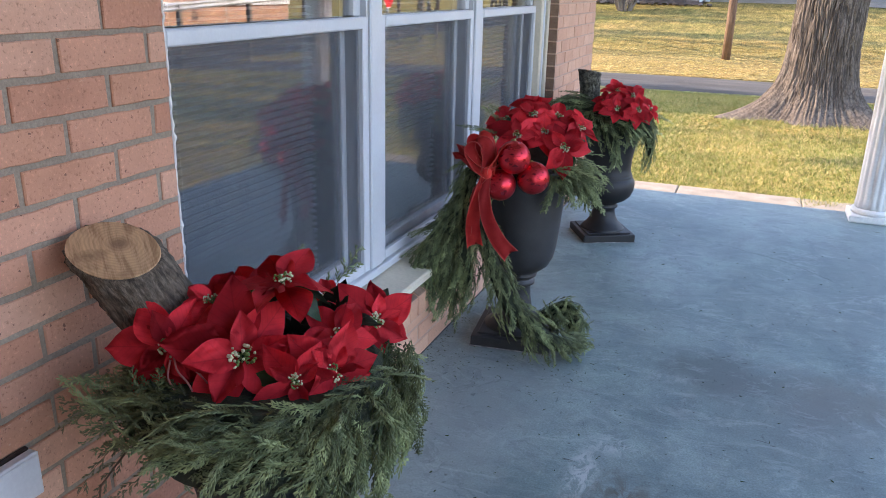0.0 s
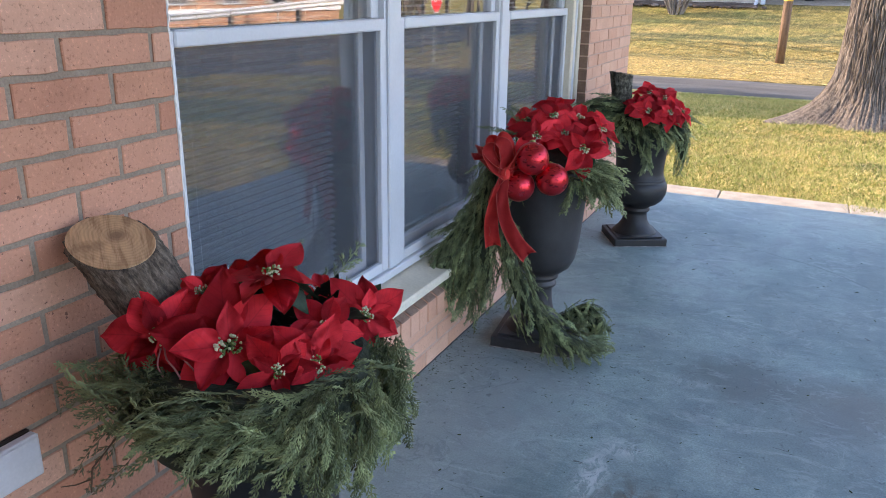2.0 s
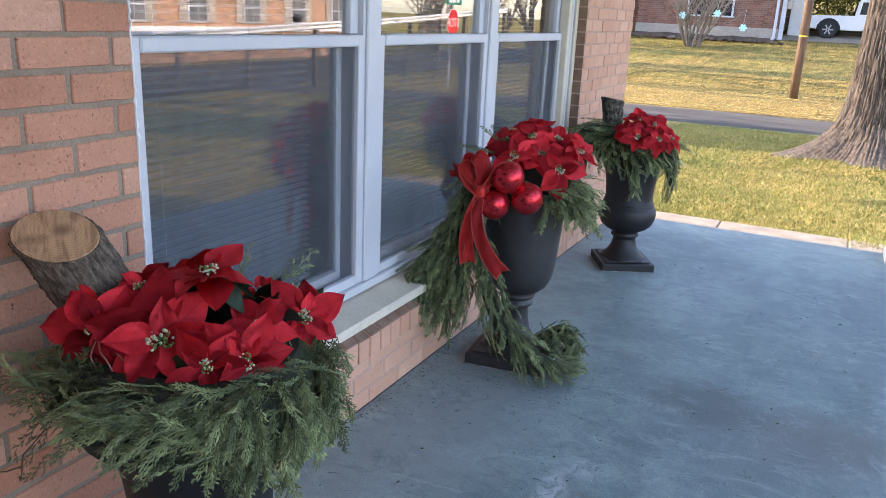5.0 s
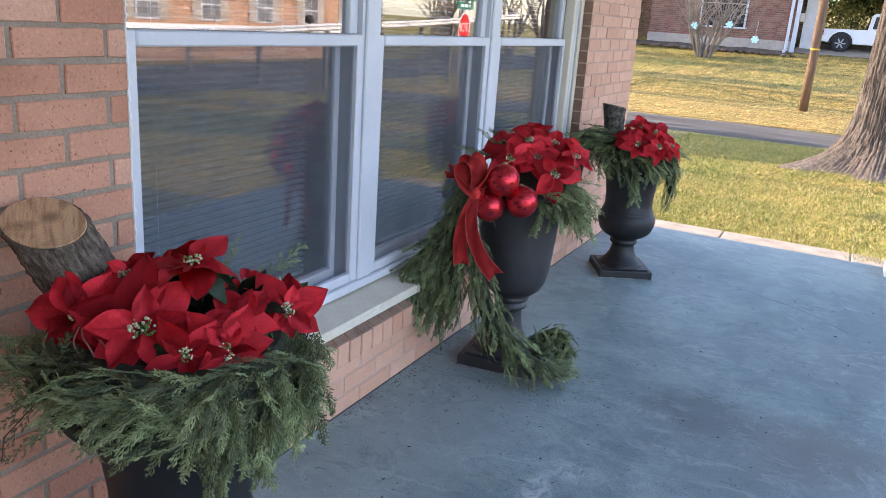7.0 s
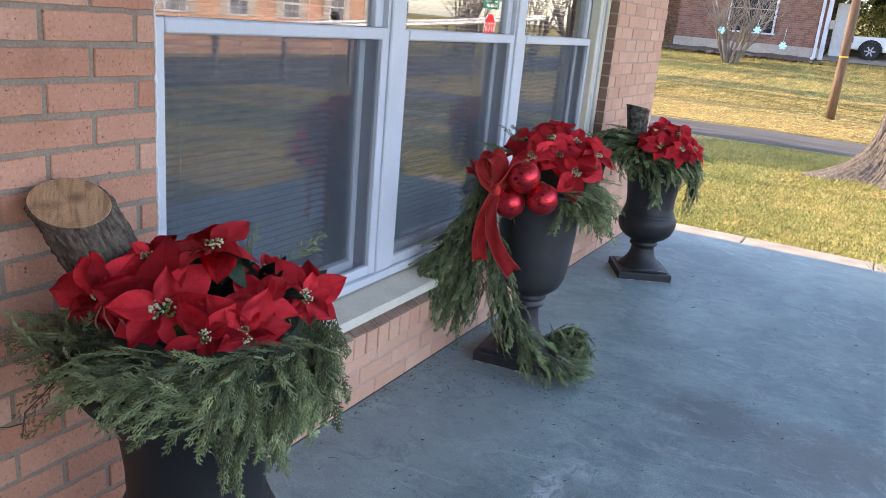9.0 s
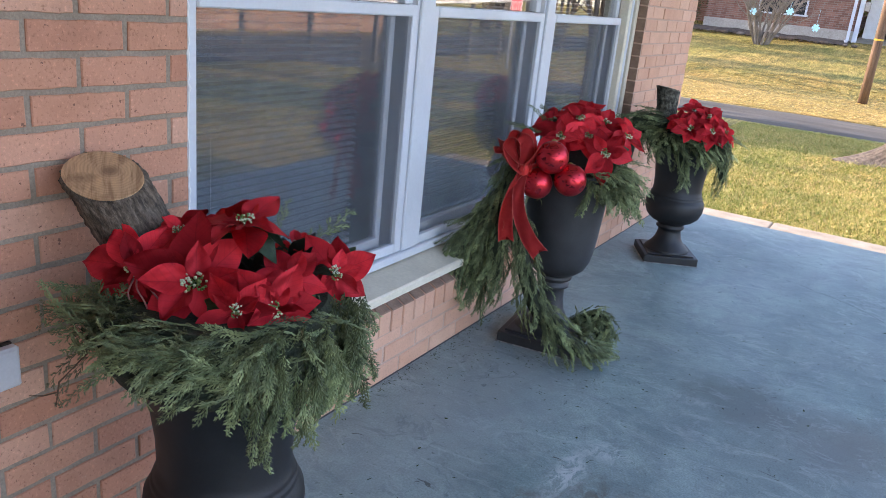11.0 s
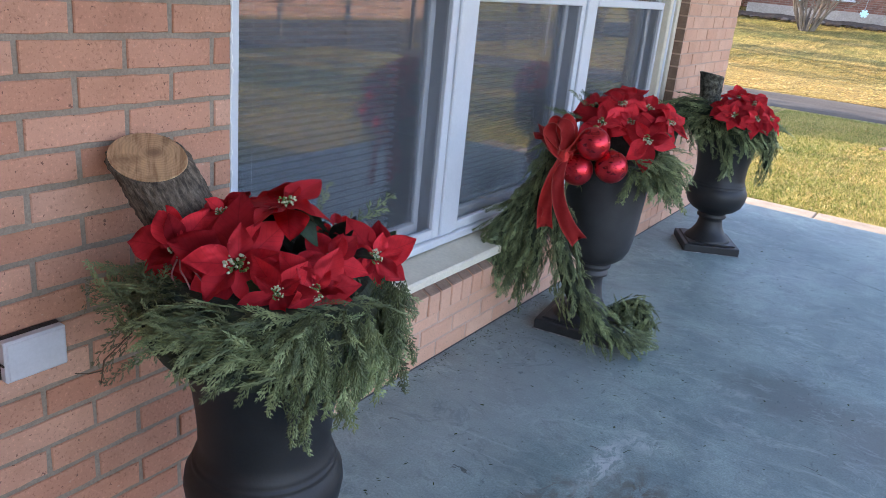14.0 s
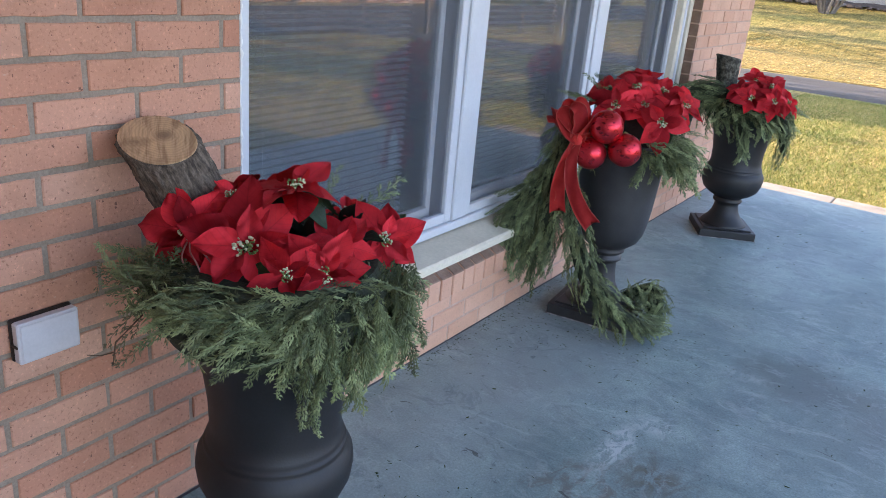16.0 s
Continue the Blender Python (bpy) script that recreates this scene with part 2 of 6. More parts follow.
BRICK = brick_material("fired_brick", 0.0)
BRICK_WASHED_LIT = brick_material("washed_lit_brick", 0.42)
MORTAR = surface("mortar", (0.235, 0.180, 0.134), (0.335, 0.265, 0.202), 12, 160, 0.95, 0.6, 0.002, coords="World")
MORTAR_PALE = surface("washed_mortar", (0.44, 0.285, 0.205), (0.54, 0.360, 0.270), 12, 160, 0.95, 0.5, 0.002, coords="World")
# Weathered sill tops; the same brown paints shade on the window return.
BROWNBRICK = surface("weathered_or_shaded_brick", (0.20, 0.12, 0.085), (0.31, 0.20, 0.145), 14, 150, 0.95, 0.6, 0.002, coords="World")
CONCRETE = concrete_material()
EDGING = surface("edging_concrete", (0.25, 0.205, 0.150), (0.39, 0.325, 0.245), 5, 90, 0.9, 0.4, 0.003, coords="World")
GRASS = grass_material()
# Dark streaks stretched along x also paint the shade on the lane.
ASPHALT = surface("asphalt", (0.075, 0.067, 0.056), (0.140, 0.126, 0.106), 1.6, 60, 0.9, 0.4, 0.004, (0.25, 1.6, 1), coords="World")
ASPHALT.node_tree.nodes["Principled BSDF"].inputs["Specular IOR Level"].default_value = 0.1
VINYL = surface("white_vinyl", (0.53, 0.55, 0.59), (0.60, 0.615, 0.645), 4, 120, 0.38, 0.05, 0.0005, speck=0.05)
CREAM = surface("cream_paint", (0.60, 0.535, 0.42), (0.70, 0.635, 0.51), 7, 90, 0.6, 0.2, 0.001, speck=0.1)
WHITE = surface("white_paint", (0.70, 0.70, 0.68), (0.82, 0.82, 0.80), 5, 70, 0.55, 0.15, 0.001, speck=0.08)
GLASS = glass_material()
SCREEN = screen_material()
BLIND = surface("blind_vinyl", (0.50, 0.51, 0.53), (0.57, 0.58, 0.59), 6, 80, 0.5, 0.0, speck=0.05)
ROOM = surface("room_plaster", (0.10, 0.10, 0.10), (0.15, 0.145, 0.14), 2, 60, 0.9, 0.1)
GASKET = surface("dark_track", (0.05, 0.05, 0.055), (0.08, 0.08, 0.085), 8, 90, 0.6, 0.1)
DUST = surface("dried_dust", (0.20, 0.20, 0.20), (0.62, 0.60, 0.58), 30, 160, 0.95, 0.2, 0.001, spread=(0.45, 0.6))
CHARCOAL = surface("urn_charcoal", (0.020, 0.020, 0.022), (0.035, 0.035, 0.038), 14, 220, 0.5, 0.25, 0.001)
BLACK = surface("urn_black", (0.006, 0.006, 0.007), (0.013, 0.013, 0.0145), 14, 220, 0.55, 0.25, 0.001)
SHINGLE = surface("roof_shingle", (0.10, 0.09, 0.085), (0.17, 0.155, 0.14), 3, 40, 0.95, 0.5, 0.004)
POLEWOOD = surface("pole_wood", (0.095, 0.055, 0.032), (0.235, 0.140, 0.078), 3, 40, 0.85, 0.5, 0.004, (6, 6, 0.5), speck=0.4)

# ---- mesh helpers ----


def part(name, bm, material, parent=None, label="", smooth=False):
    me = bpy.data.meshes.new(name)
    bm.normal_update()
    bm.to_mesh(me)
    bm.free()
    me.materials.append(material)
    if smooth:
        me.shade_smooth()
    ob = new(name, me)
    if parent:
        ob.parent = parent
    if label:
        ob["label"] = label
    return ob


def thing(name, loc, label, category, group="", kind="", rz=0.0, rx=0.0, ry=0.0):
    ob = new(name)
    ob.matrix_basis = pose(*loc, rx, ry, rz)
    ob.empty_display_size = 0.05
    return tagged(ob, label, category, group, kind)


def box(x0, x1, y0, y1, z0, z1, bevel=0.0, bm=None, segments=1):
    own = bm is None
    bm = bm or bmesh.new()
    r = bmesh.ops.create_cube(bm, size=1.0)
    bmesh.ops.transform(bm, verts=r["verts"], matrix=Matrix.Translation(((x0 + x1) / 2, (y0 + y1) / 2, (z0 + z1) / 2)) @ Matrix.Diagonal((x1 - x0, y1 - y0, z1 - z0, 1)))
    if bevel:
        es = list({e for v in r["verts"] for e in v.link_edges})
        bmesh.ops.bevel(bm, geom=es, offset=bevel, segments=segments, affect="EDGES", profile=0.6)
    return bm


def lathe(profile, steps=48, bm=None, wobble=0.0, flutes=0, depth=0.0):
    """A turned form: profile of (radius, height), closed at both ends on the axis."""
    bm = bm or bmesh.new()
    rings = []
    for r, z in profile:
        ring = []
        for i in range(steps):
            a = 2 * math.pi * i / steps
            rr = r * (1 + wobble * noise.noise((math.cos(a) * 1.5, math.sin(a) * 1.5, z * 6)))
            if flutes:
                rr -= depth * max(0.0, math.cos(flutes * a)) ** 0.6
            ring.append(bm.verts.new((rr * math.cos(a), rr * math.sin(a), z)))
        rings.append(ring)
    for a, b in zip(rings, rings[1:]):
        for i in range(steps):
            bm.faces.new((a[i], a[(i + 1) % steps], b[(i + 1) % steps], b[i]))
    bm.faces.new(rings[0][::-1])
    bm.faces.new(rings[-1])
    return bm


def tube(points, radii, sides=8, bm=None, cap=True):
    """A tube along points, with a radius at each."""
    bm = bm or bmesh.new()
    pts = [Vector(p) for p in points]
    rings, ref = [], Vector((0.31, 0.17, 0.93))
    for i, p in enumerate(pts):
        d = (pts[min(i + 1, len(pts) - 1)] - pts[max(i - 1, 0)]).normalized()
        if abs(d.dot(ref)) > 0.95:
            ref = Vector((0.9, 0.3, 0.1))
        u = d.cross(ref).normalized()
        w = d.cross(u)
        r = radii[i] if isinstance(radii, (list, tuple)) else radii
        rings.append([bm.verts.new(p + r * (math.cos(2 * math.pi * k / sides) * u + math.sin(2 * math.pi * k / sides) * w)) for k in range(sides)])
    for a, b in zip(rings, rings[1:]):
        for k in range(sides):
            bm.faces.new((a[k], a[(k + 1) % sides], b[(k + 1) % sides], b[k]))
    if cap:
        bm.faces.new(rings[0][::-1])
        bm.faces.new(rings[-1])
    return bm


def grid_sheet(xs, ys, height):
    me = bpy.data.meshes.new("sheet")
    verts = [(x, y, height(x, y)) for y in ys for x in xs]
    n = len(xs)
    faces = [(j * n + i, j * n + i + 1, (j + 1) * n + i + 1, (j + 1) * n + i) for j in range(len(ys) - 1) for i in range(n - 1)]
    me.from_pydata(verts, [], faces)
    me.shade_smooth()
    return me


# ---- ground, road, porch ----
WALL = -0.585
COURSE, PITCH = 0.0656, 0.1985


def ground_z(x, y):
    z = -0.485
    if y > 24.3:
        z += 0.117 * (min(y, 60) - 24.3) * min(1.0, (y - 24.3) / 2.0) * max(0.0, min(1.0, (10.0 - x) / 4.0))
    if x > 3.0:
        z -= 0.035 * (min(x, 12.0) - 3.0)
    if 8.0 < y < 45 and abs(x) < 25:
        z += 0.020 * noise.noise((x * 0.46, y * 0.46, 0)) - 0.010
        if not 15.0 < y < 19.3:
            z += 0.005 * noise.noise((x * 2.3, y * 2.3, 4))
    d = math.hypot(x - 1.30, y - 12.88)
    z += 0.12 * math.exp(-(d / 1.43) ** 2)
    return z


def spaced(stops, steps):
    out = []
    for (a, b), n in zip(zip(stops, stops[1:]), steps):
        out += [a + (b - a) * i / n for i in range(n)]
    return out + [stops[-1]]


xs = spaced([-400, -60, -20, -4, 8, 22, 60, 400], [6, 8, 16, 80, 20, 8, 6])
ys = spaced([-400, -40, -5, 7.6, 16, 26, 46, 100, 500], [6, 8, 12, 70, 44, 40, 12, 8])
ground = tagged(new("ground", grid_sheet(xs, ys, ground_z)), "dry winter lawn, green patches among straw-coloured grass", "lawn", kind="structure")
ground.data.materials.append(GRASS)

rx_ = spaced([-80, -12, 12, 17.5], [10, 48, 6])
road = tagged(new("road", grid_sheet(rx_, [15.68 + 0.364 * i for i in range(9)], lambda x, y: ground_z(x, 17.0) + (0.020 + 0.025 * math.sin((y - 15.68) / 2.91 * math.pi) if 15.75 < y < 18.5 else -0.08))),
              "grey worn asphalt lane between two lawns", "road", kind="structure")
road.data.materials.append(ASPHALT)
sy_ = spaced([-80, 60], [40])
road_side = tagged(new("road", grid_sheet([11.5 + 0.75 * i for i in range(9)], sy_, lambda x, y: ground_z(x, y) + 0.03)),
                   "pale asphalt street crossing in front of the porch", "road", kind="structure")
road_side.data.materials.append(ASPHALT)

slab = tagged(part("porch_floor", box(WALL - 0.05, 1.50, -0.80, 5.835, -0.60, 0.0), CONCRETE), "grey trowelled concrete porch slab with stains and hairline marks", "floor", kind="structure")
edging = tagged(new("edging"), "pale sunlit concrete strip below the end of the porch", "kerb", kind="structure")
x = -3.27
while x < 1.5:
    w = 1.06
    part("edging_block", box(x + 0.003, x + w - 0.003, 6.85, 7.86, -0.60, -0.415, 0.010), EDGING, edging)
    x += w

# ---- brick wall ----


def brick_mesh(length, seed, height=COURSE - 0.0088, depth=0.085, chip=0.0009, material=None):
    """One brick with slightly uneven arrises; its face looks along x."""
    r = random.Random(seed)
    n = 8 if length > 0.1 else 4
    ys = [-length / 2 + length * k / (n - 1) for k in range(n)]
    outline = [(y, -height / 2) for y in ys] + [(y, height / 2) for y in ys[::-1]]
    bm = bmesh.new()
    rough = [(y + r.uniform(-chip, chip), z + r.uniform(-chip, chip) - (r.uniform(0.0, 2.2 * chip) * (1 if z > 0 else -1) if r.random() < 0.22 else 0.0)) for y, z in outline]
    back = [bm.verts.new((-depth, y, z)) for y, z in outline]
    edge = [bm.verts.new((-0.0012, y, z)) for y, z in rough]
    front = [bm.verts.new((0.0008 + r.uniform(-0.0004, 0.0004), y * (1 - 0.005 / length), z * 0.945)) for y, z in rough]
    m = len(outline)
    for a, b in ((back, edge), (edge, front)):
        for k in range(m):
            bm.faces.new((a[k], a[(k + 1) % m], b[(k + 1) % m], b[k]))
    bm.faces.new(front)
    bmesh.ops.recalc_face_normals(bm, faces=bm.faces)
    me = bpy.data.meshes.new("brick")
    bm.normal_update()
    bm.to_mesh(me)
    bm.free()
    me.materials.append(material or BRICK)
    return me


brick_meshes = {}
rng = random.Random(5)


def lay_bricks(parent, y0, y1, k0, k1, face=WALL, pitch=PITCH, joint=0.0088, chip=0.0009, material=None):
    for k in range(k0, k1):
        z = (k + 0.5) * COURSE
        start = 1.31 + (0 if k % 2 == 0 else pitch / 2)
        n = math.floor((y0 - start) / pitch)
        a = start + n * pitch
        while a < y1 - 0.012:
            lo, hi = max(a + joint / 2 + rng.uniform(-0.001, 0.001), y0), min(a + pitch - joint / 2 + rng.uniform(-0.001, 0.001), y1)
            if hi - lo > 0.02:
                key = (round(hi - lo, 3), rng.randint(0, 5), COURSE - joint, 0.085, chip, material)
                if key not in brick_meshes:
                    brick_meshes[key] = brick_mesh(*key)
                ob = new("brick", brick_meshes[key])
                ob.parent = parent
                ob.location = (face + rng.uniform(-0.0015, 0.0015), (lo + hi) / 2, z + rng.uniform(-0.001, 0.001))
                ob.rotation_euler = (rng.uniform(-0.006, 0.006), 0, rng.uniform(-0.006, 0.006))
            a += pitch


WIN0, WIN1, CORNER = 1.568, 4.669, 5.69
wall_near = tagged(part("wall_near", box(WALL - 0.2, WALL - 0.0030, -2.6, WIN0 - 0.002, -0.6, 2.5), MORTAR), "orange-pink brick wall with grey mortar joints", "brick wall", kind="structure")
wall_low = tagged(part("wall_below_window", box(WALL - 0.2, WALL - 0.0012, WIN0, WIN1, 0.0, 0.262), MORTAR_PALE), "low brick wall under the window", "brick wall", kind="structure")
wall_pier = tagged(part("wall_pier", box(WALL - 0.2, WALL - 0.0030, WIN1 + 0.002, CORNER - 0.0030, -0.6, 2.5), MORTAR_PALE), "pink brick wall end beside the window", "brick wall", kind="structure")
wall_head = tagged(part("wall_head", box(WALL - 0.2, WALL - 0.004, WIN0, WIN1, 2.03, 2.5), BRICK), "brick wall over the window", "brick wall", kind="structure")
lay_bricks(wall_near, 0.45, WIN0 - 0.003, 0, 26, pitch=0.206, joint=0.0108, chip=0.0009)
lay_bricks(wall_low, WIN0, WIN1, 0, 3, material=BRICK_WASHED_LIT)
# The pier's paler brick holds light reflected from the lawn in its colour.
lay_bricks(wall_pier, WIN1, CORNER, -9, 34, joint=0.0075, material=BRICK_WASHED_LIT)
# brick ends of the return beside the window, browned to paint in this side's shade
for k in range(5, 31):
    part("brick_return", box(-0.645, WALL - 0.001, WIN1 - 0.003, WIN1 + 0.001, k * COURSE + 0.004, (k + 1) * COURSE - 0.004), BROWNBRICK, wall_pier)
# bricks on edge under the sill, their tops sloping outwards
rowlock = bmesh.new()
for v in ((-0.66, 0.197), (-0.556, 0.197), (-0.556, 0.277), (-0.66, 0.335)):
    rowlock.verts.new((v[0], -0.0305, v[1]))
for v in ((-0.66, 0.197), (-0.556, 0.197), (-0.556, 0.277), (-0.66, 0.335)):
    rowlock.verts.new((v[0], 0.0305, v[1]))
rowlock.verts.ensure_lookup_table()
vv = rowlock.verts
for f in ((0, 1, 2, 3), (7, 6, 5, 4), (0, 4, 5, 1), (1, 5, 6, 2), (2, 6, 7, 3), (3, 7, 4, 0)):
    rowlock.faces.new([vv[i] for i in f])
bmesh.ops.recalc_face_normals(rowlock, faces=rowlock.faces)
bmesh.ops.bevel(rowlock, geom=rowlock.edges[:], offset=0.003, segments=1, affect="EDGES")
first = part("sill_brick", rowlock, BRICK_WASHED_LIT, wall_low)
first.data.materials.append(BROWNBRICK)
for f in first.data.polygons:
    if f.normal.z > 0.3:
        f.material_index = 1
first.location = (0, WIN0 + 0.034, 0)
n = int((WIN1 - WIN0 - 0.03) / 0.0685)
for i in range(1, n + 1):
    ob = new("sill_brick", first.data)
    ob.parent = wall_low
    ob.location = (rng.uniform(-0.002, 0.002), WIN0 + 0.034 + i * 0.0685, rng.uniform(-0.001, 0.001))
part("bed_mortar", box(-0.66, -0.562, WIN0, WIN1, 0.192, 0.270), MORTAR_PALE, wall_low)

# ---- house shell behind the wall, porch roof ----
house = tagged(new("house_shell"), "plain dark room walls behind the window", "room", kind="structure")
part("room_wall", box(-4.2, -4.1, 0.6, 5.6, 0.0, 2.5), ROOM, house)
part("room_wall", box(-4.1, WALL - 0.2, 0.55, 0.6, 0.0, 2.5), ROOM, house)
part("room_wall", box(-4.1, WALL - 0.2, 5.55, CORNER - 0.01, -0.6, 2.5), ROOM, house)
part("room_floor", box(-4.1, WALL - 0.2, 0.6, 5.55, -0.1, 0.0), ROOM, house)
ceiling = tagged(part("ceiling", box(-4.4, 1.75, -4.0, 5.80, 2.5, 2.6), WHITE), "white painted porch ceiling", "ceiling", kind="structure")
roof = bmesh.new()
for y in (-9.0, 5.835):
    for p in ((1.80, 2.604), (-4.6, 4.4), (-11.0, 2.604)):
        roof.verts.new((p[0], y, p[1]))
roof.verts.ensure_lookup_table()
vv = roof.verts
for f in ((0, 1, 2), (5, 4, 3), (0, 3, 4, 1), (1, 4, 5, 2), (2, 5, 3, 0)):
    roof.faces.new([vv[i] for i in f])
bmesh.ops.recalc_face_normals(roof, faces=roof.faces)
tagged(part("roof", roof, SHINGLE), "brown shingle roof over house and porch", "roof", kind="structure")
tagged(part("wall_back", box(-10.8, -4.4, -8.8, CORNER - 0.02, -0.6, 2.6), BRICK), "plain brick walls of the rest of the house", "wall", kind="structure")
tagged(part("wall_side", box(-4.4, WALL - 0.21, -8.8, -2.6, -0.6, 2.5), BRICK), "plain brick wall behind the porch", "wall", kind="structure")
# Unseen wall added to keep light from behind off the near bricks.
tagged(part("wall_end", box(WALL - 0.003, 1.5, -0.80, -0.65, 0.0, 2.5), BRICK), "unseen plain brick wall added to block light from behind", "wall", kind="structure")

# ---- window ----
window = tagged(new("window_1"), "white vinyl triple window with insect screens and closed blinds", "window", kind="structure")
part("frame", box(-0.775, -0.668, 1.572, 1.640, 0.372, 2.03, 0.004), VINYL, window)
part("frame", box(-0.775, -0.645, 4.595, 4.625, 0.372, 2.03, 0.004), VINYL, window)
part("jamb_trim", box(-0.775, -0.632, 4.627, 4.667, 0.345, 2.03, 0.004), CREAM, window, "cream painted jamb trim")
part("jamb_trim", box(-0.700, -0.648, 4.555, 4.594, 0.380, 2.03, 0.004), CREAM, window, "cream painted jamb trim")
part("frame", box(-0.775, -0.668, 1.642, 4.593, 1.985, 2.03, 0.004), VINYL, window)
part("frame", box(-0.775, -0.664, 1.642, 4.553, 0.372, 0.402, 0.004), VINYL, window)
part("mullion", box(-0.775, -0.672, 2.600, 2.682, 0.4025, 1.984, 0.004), VINYL, window)
part("mullion", box(-0.775, -0.672, 3.580, 3.660, 0.4025, 1.984, 0.004), VINYL, window)
for y in (2.597, 3.577):
    part("track", box(-0.775, -0.682, y - 0.012, y + 0.002, 0.403, 1.984), VINYL, window)
units = ((1.641, 2.585), (2.683, 3.565), (3.661, 4.554))
GZ0, GZ1 = 0.437, 1.200
for a, b in units:
    last = b > 4.5
    l = a + 0.036
    r = b - 0.026
    part("screen_frame", box(-0.705, -0.680, a, l, 0.4025, 1.236, 0.003), VINYL, window)
    part("screen_frame", box(-0.705, -0.680, r, b, 0.4025, 1.236, 0.003), VINYL, window)
    part("screen_frame", box(-0.705, -0.681, l, r, 0.4025, GZ0, 0.003), VINYL, window)
    part("meeting_rail", box(-0.712, -0.676, l, r, GZ1, 1.236, 0.004), VINYL, window)
    scr = part("screen", box(-0.6955, -0.6950, l, r, GZ0, GZ1), SCREEN, window, "grey insect screen")
    # the sash behind the screen stands a little to the side, so that its stile shows through
    part("sash_stile", box(-0.752, -0.722, l - 0.03, l + 0.018, GZ0 - 0.03, GZ1 + 0.02, 0.003), VINYL, window)
    part("sash_stile", box(-0.748, -0.732, r - 0.046, r - 0.018, GZ0 - 0.03, GZ1 + 0.02, 0.003), VINYL, window)
    part("sash_rail", box(-0.752, -0.722, l + 0.018, r - 0.046, GZ0 - 0.03, GZ0 + 0.022, 0.003), VINYL, window)
    p1 = part("pane", box(-0.741, -0.737, l + 0.016, r - 0.050, GZ0 + 0.02, GZ1 + 0.02), GLASS, window, "clear window glass")
    p2 = part("pane", box(-0.721, -0.717, l - 0.012, r - 0.018, 1.236, 1.95), GLASS, window, "clear window glass")
    part("sash_stile", box(-0.740, -0.700, r - 0.018, b, 1.237, 1.984, 0.003), VINYL, window)
    part("sash_stile", box(-0.740, -0.700, a, l - 0.012, 1.237, 1.984, 0.003), VINYL, window)
    part("sash_rail", box(-0.740, -0.700, l - 0.012, r - 0.018, 1.9505, 1.984, 0.003), VINYL, window)
    for p in (p1, p2):
        p.visible_shadow = False
sill = bmesh.new()
prof = ((-0.78, 0.371), (-0.78, 0.330), (-0.575, 0.322), (-0.548, 0.322), (-0.546, 0.345), (-0.552, 0.352), (-0.66, 0.366))
for y in (WIN0 + 0.004, WIN1 - 0.004):
    for px, pz in prof:
        sill.verts.new((px, y, pz))
sill.verts.ensure_lookup_table()
vv, n = sill.verts, len(prof)
sill.faces.new([vv[i] for i in range(n)])
sill.faces.new([vv[2 * n - 1 - i] for i in range(n)])
for i in range(n):
    sill.faces.new((vv[i], vv[n + i], vv[n + (i + 1) % n], vv[(i + 1) % n]))
bmesh.ops.recalc_face_normals(sill, faces=sill.faces)
part("sill", sill, CREAM, window, "cream painted sloping sill")
caulk_rng = random.Random(41)
for x, y in ((WALL - 0.003, WIN0 + 0.001), (-0.664, WIN1 - 0.003)):
    part("caulk_bead", tube([(x + caulk_rng.uniform(-0.002, 0.002), y + caulk_rng.uniform(-0.002, 0.002), 0.38 + 0.012 * i) for i in range(136)], [caulk_rng.choice((0.002, 0.0025, 0.003, 0.0035, 0.005)) for i in range(136)], 7), WHITE, window, "ragged white caulk")

# blinds: one slat mesh, each slat an object of its own
for a, b in units:
    w = b - a - 0.19
    bl = thing("window_blind", (-0.80, (a + b) / 2 - 0.045, 0.0), "closed white horizontal mini blind hanging behind the window", "blind", "blinds behind the window")
    part("head_rail", box(-0.015, 0.015, -w / 2, w / 2, 1.93, 1.965), BLIND, bl)
    part("bottom_rail", box(-0.012, 0.012, -w / 2, w / 2, 0.445, 0.460, 0.003), BLIND, bl)
    s = bmesh.new()
    for x0, z0 in ((-0.0120, 0.0032), (0.0, 0.0016), (0.0120, -0.0032)):
        for y in (-w / 2, w / 2):
            s.verts.new((x0, y, z0))
    s.verts.ensure_lookup_table()
    for i in (0, 2):
        s.faces.new((s.verts[i], s.verts[i + 1], s.verts[i + 3], s.verts[i + 2]))
    bmesh.ops.solidify(s, geom=s.faces[:], thickness=0.0006)
    slat = part("slat", s, BLIND, bl)
    slat.location.z = 0.475
    for i in range(1, 70):
        ob = new("slat", slat.data)
        ob.parent = bl
        ob.location.z = 0.475 + i * 0.0208
    for y in (-w * 0.33, w * 0.33):
        part("cord", tube([(0.0125, y, 0.45), (0.0125, y, 1.94)], 0.0008, 4), BLIND, bl)

# ---- porch column ----
col = tagged(new("porch_column"), "white fluted porch column on a square base", "column", kind="structure")
col.location = (1.235, 5.70, 0.0)
part("plinth", box(-0.135, 0.135, -0.125, 0.13, 0.0, 0.045, 0.006), WHITE, col)
part("base_ring", lathe([(0.118, 0.045), (0.124, 0.055), (0.124, 0.068), (0.112, 0.08)], 48), WHITE, col, smooth=True)
part("shaft", lathe([(0.108, 0.08), (0.104, 0.14), (0.100, 1.2), (0.092, 2.42)], 96, flutes=16, depth=0.007), WHITE, col, smooth=True)
part("capital", lathe([(0.100, 2.42), (0.125, 2.45), (0.125, 2.5)], 32), WHITE, col, smooth=True)

# ---- tree, pole ----


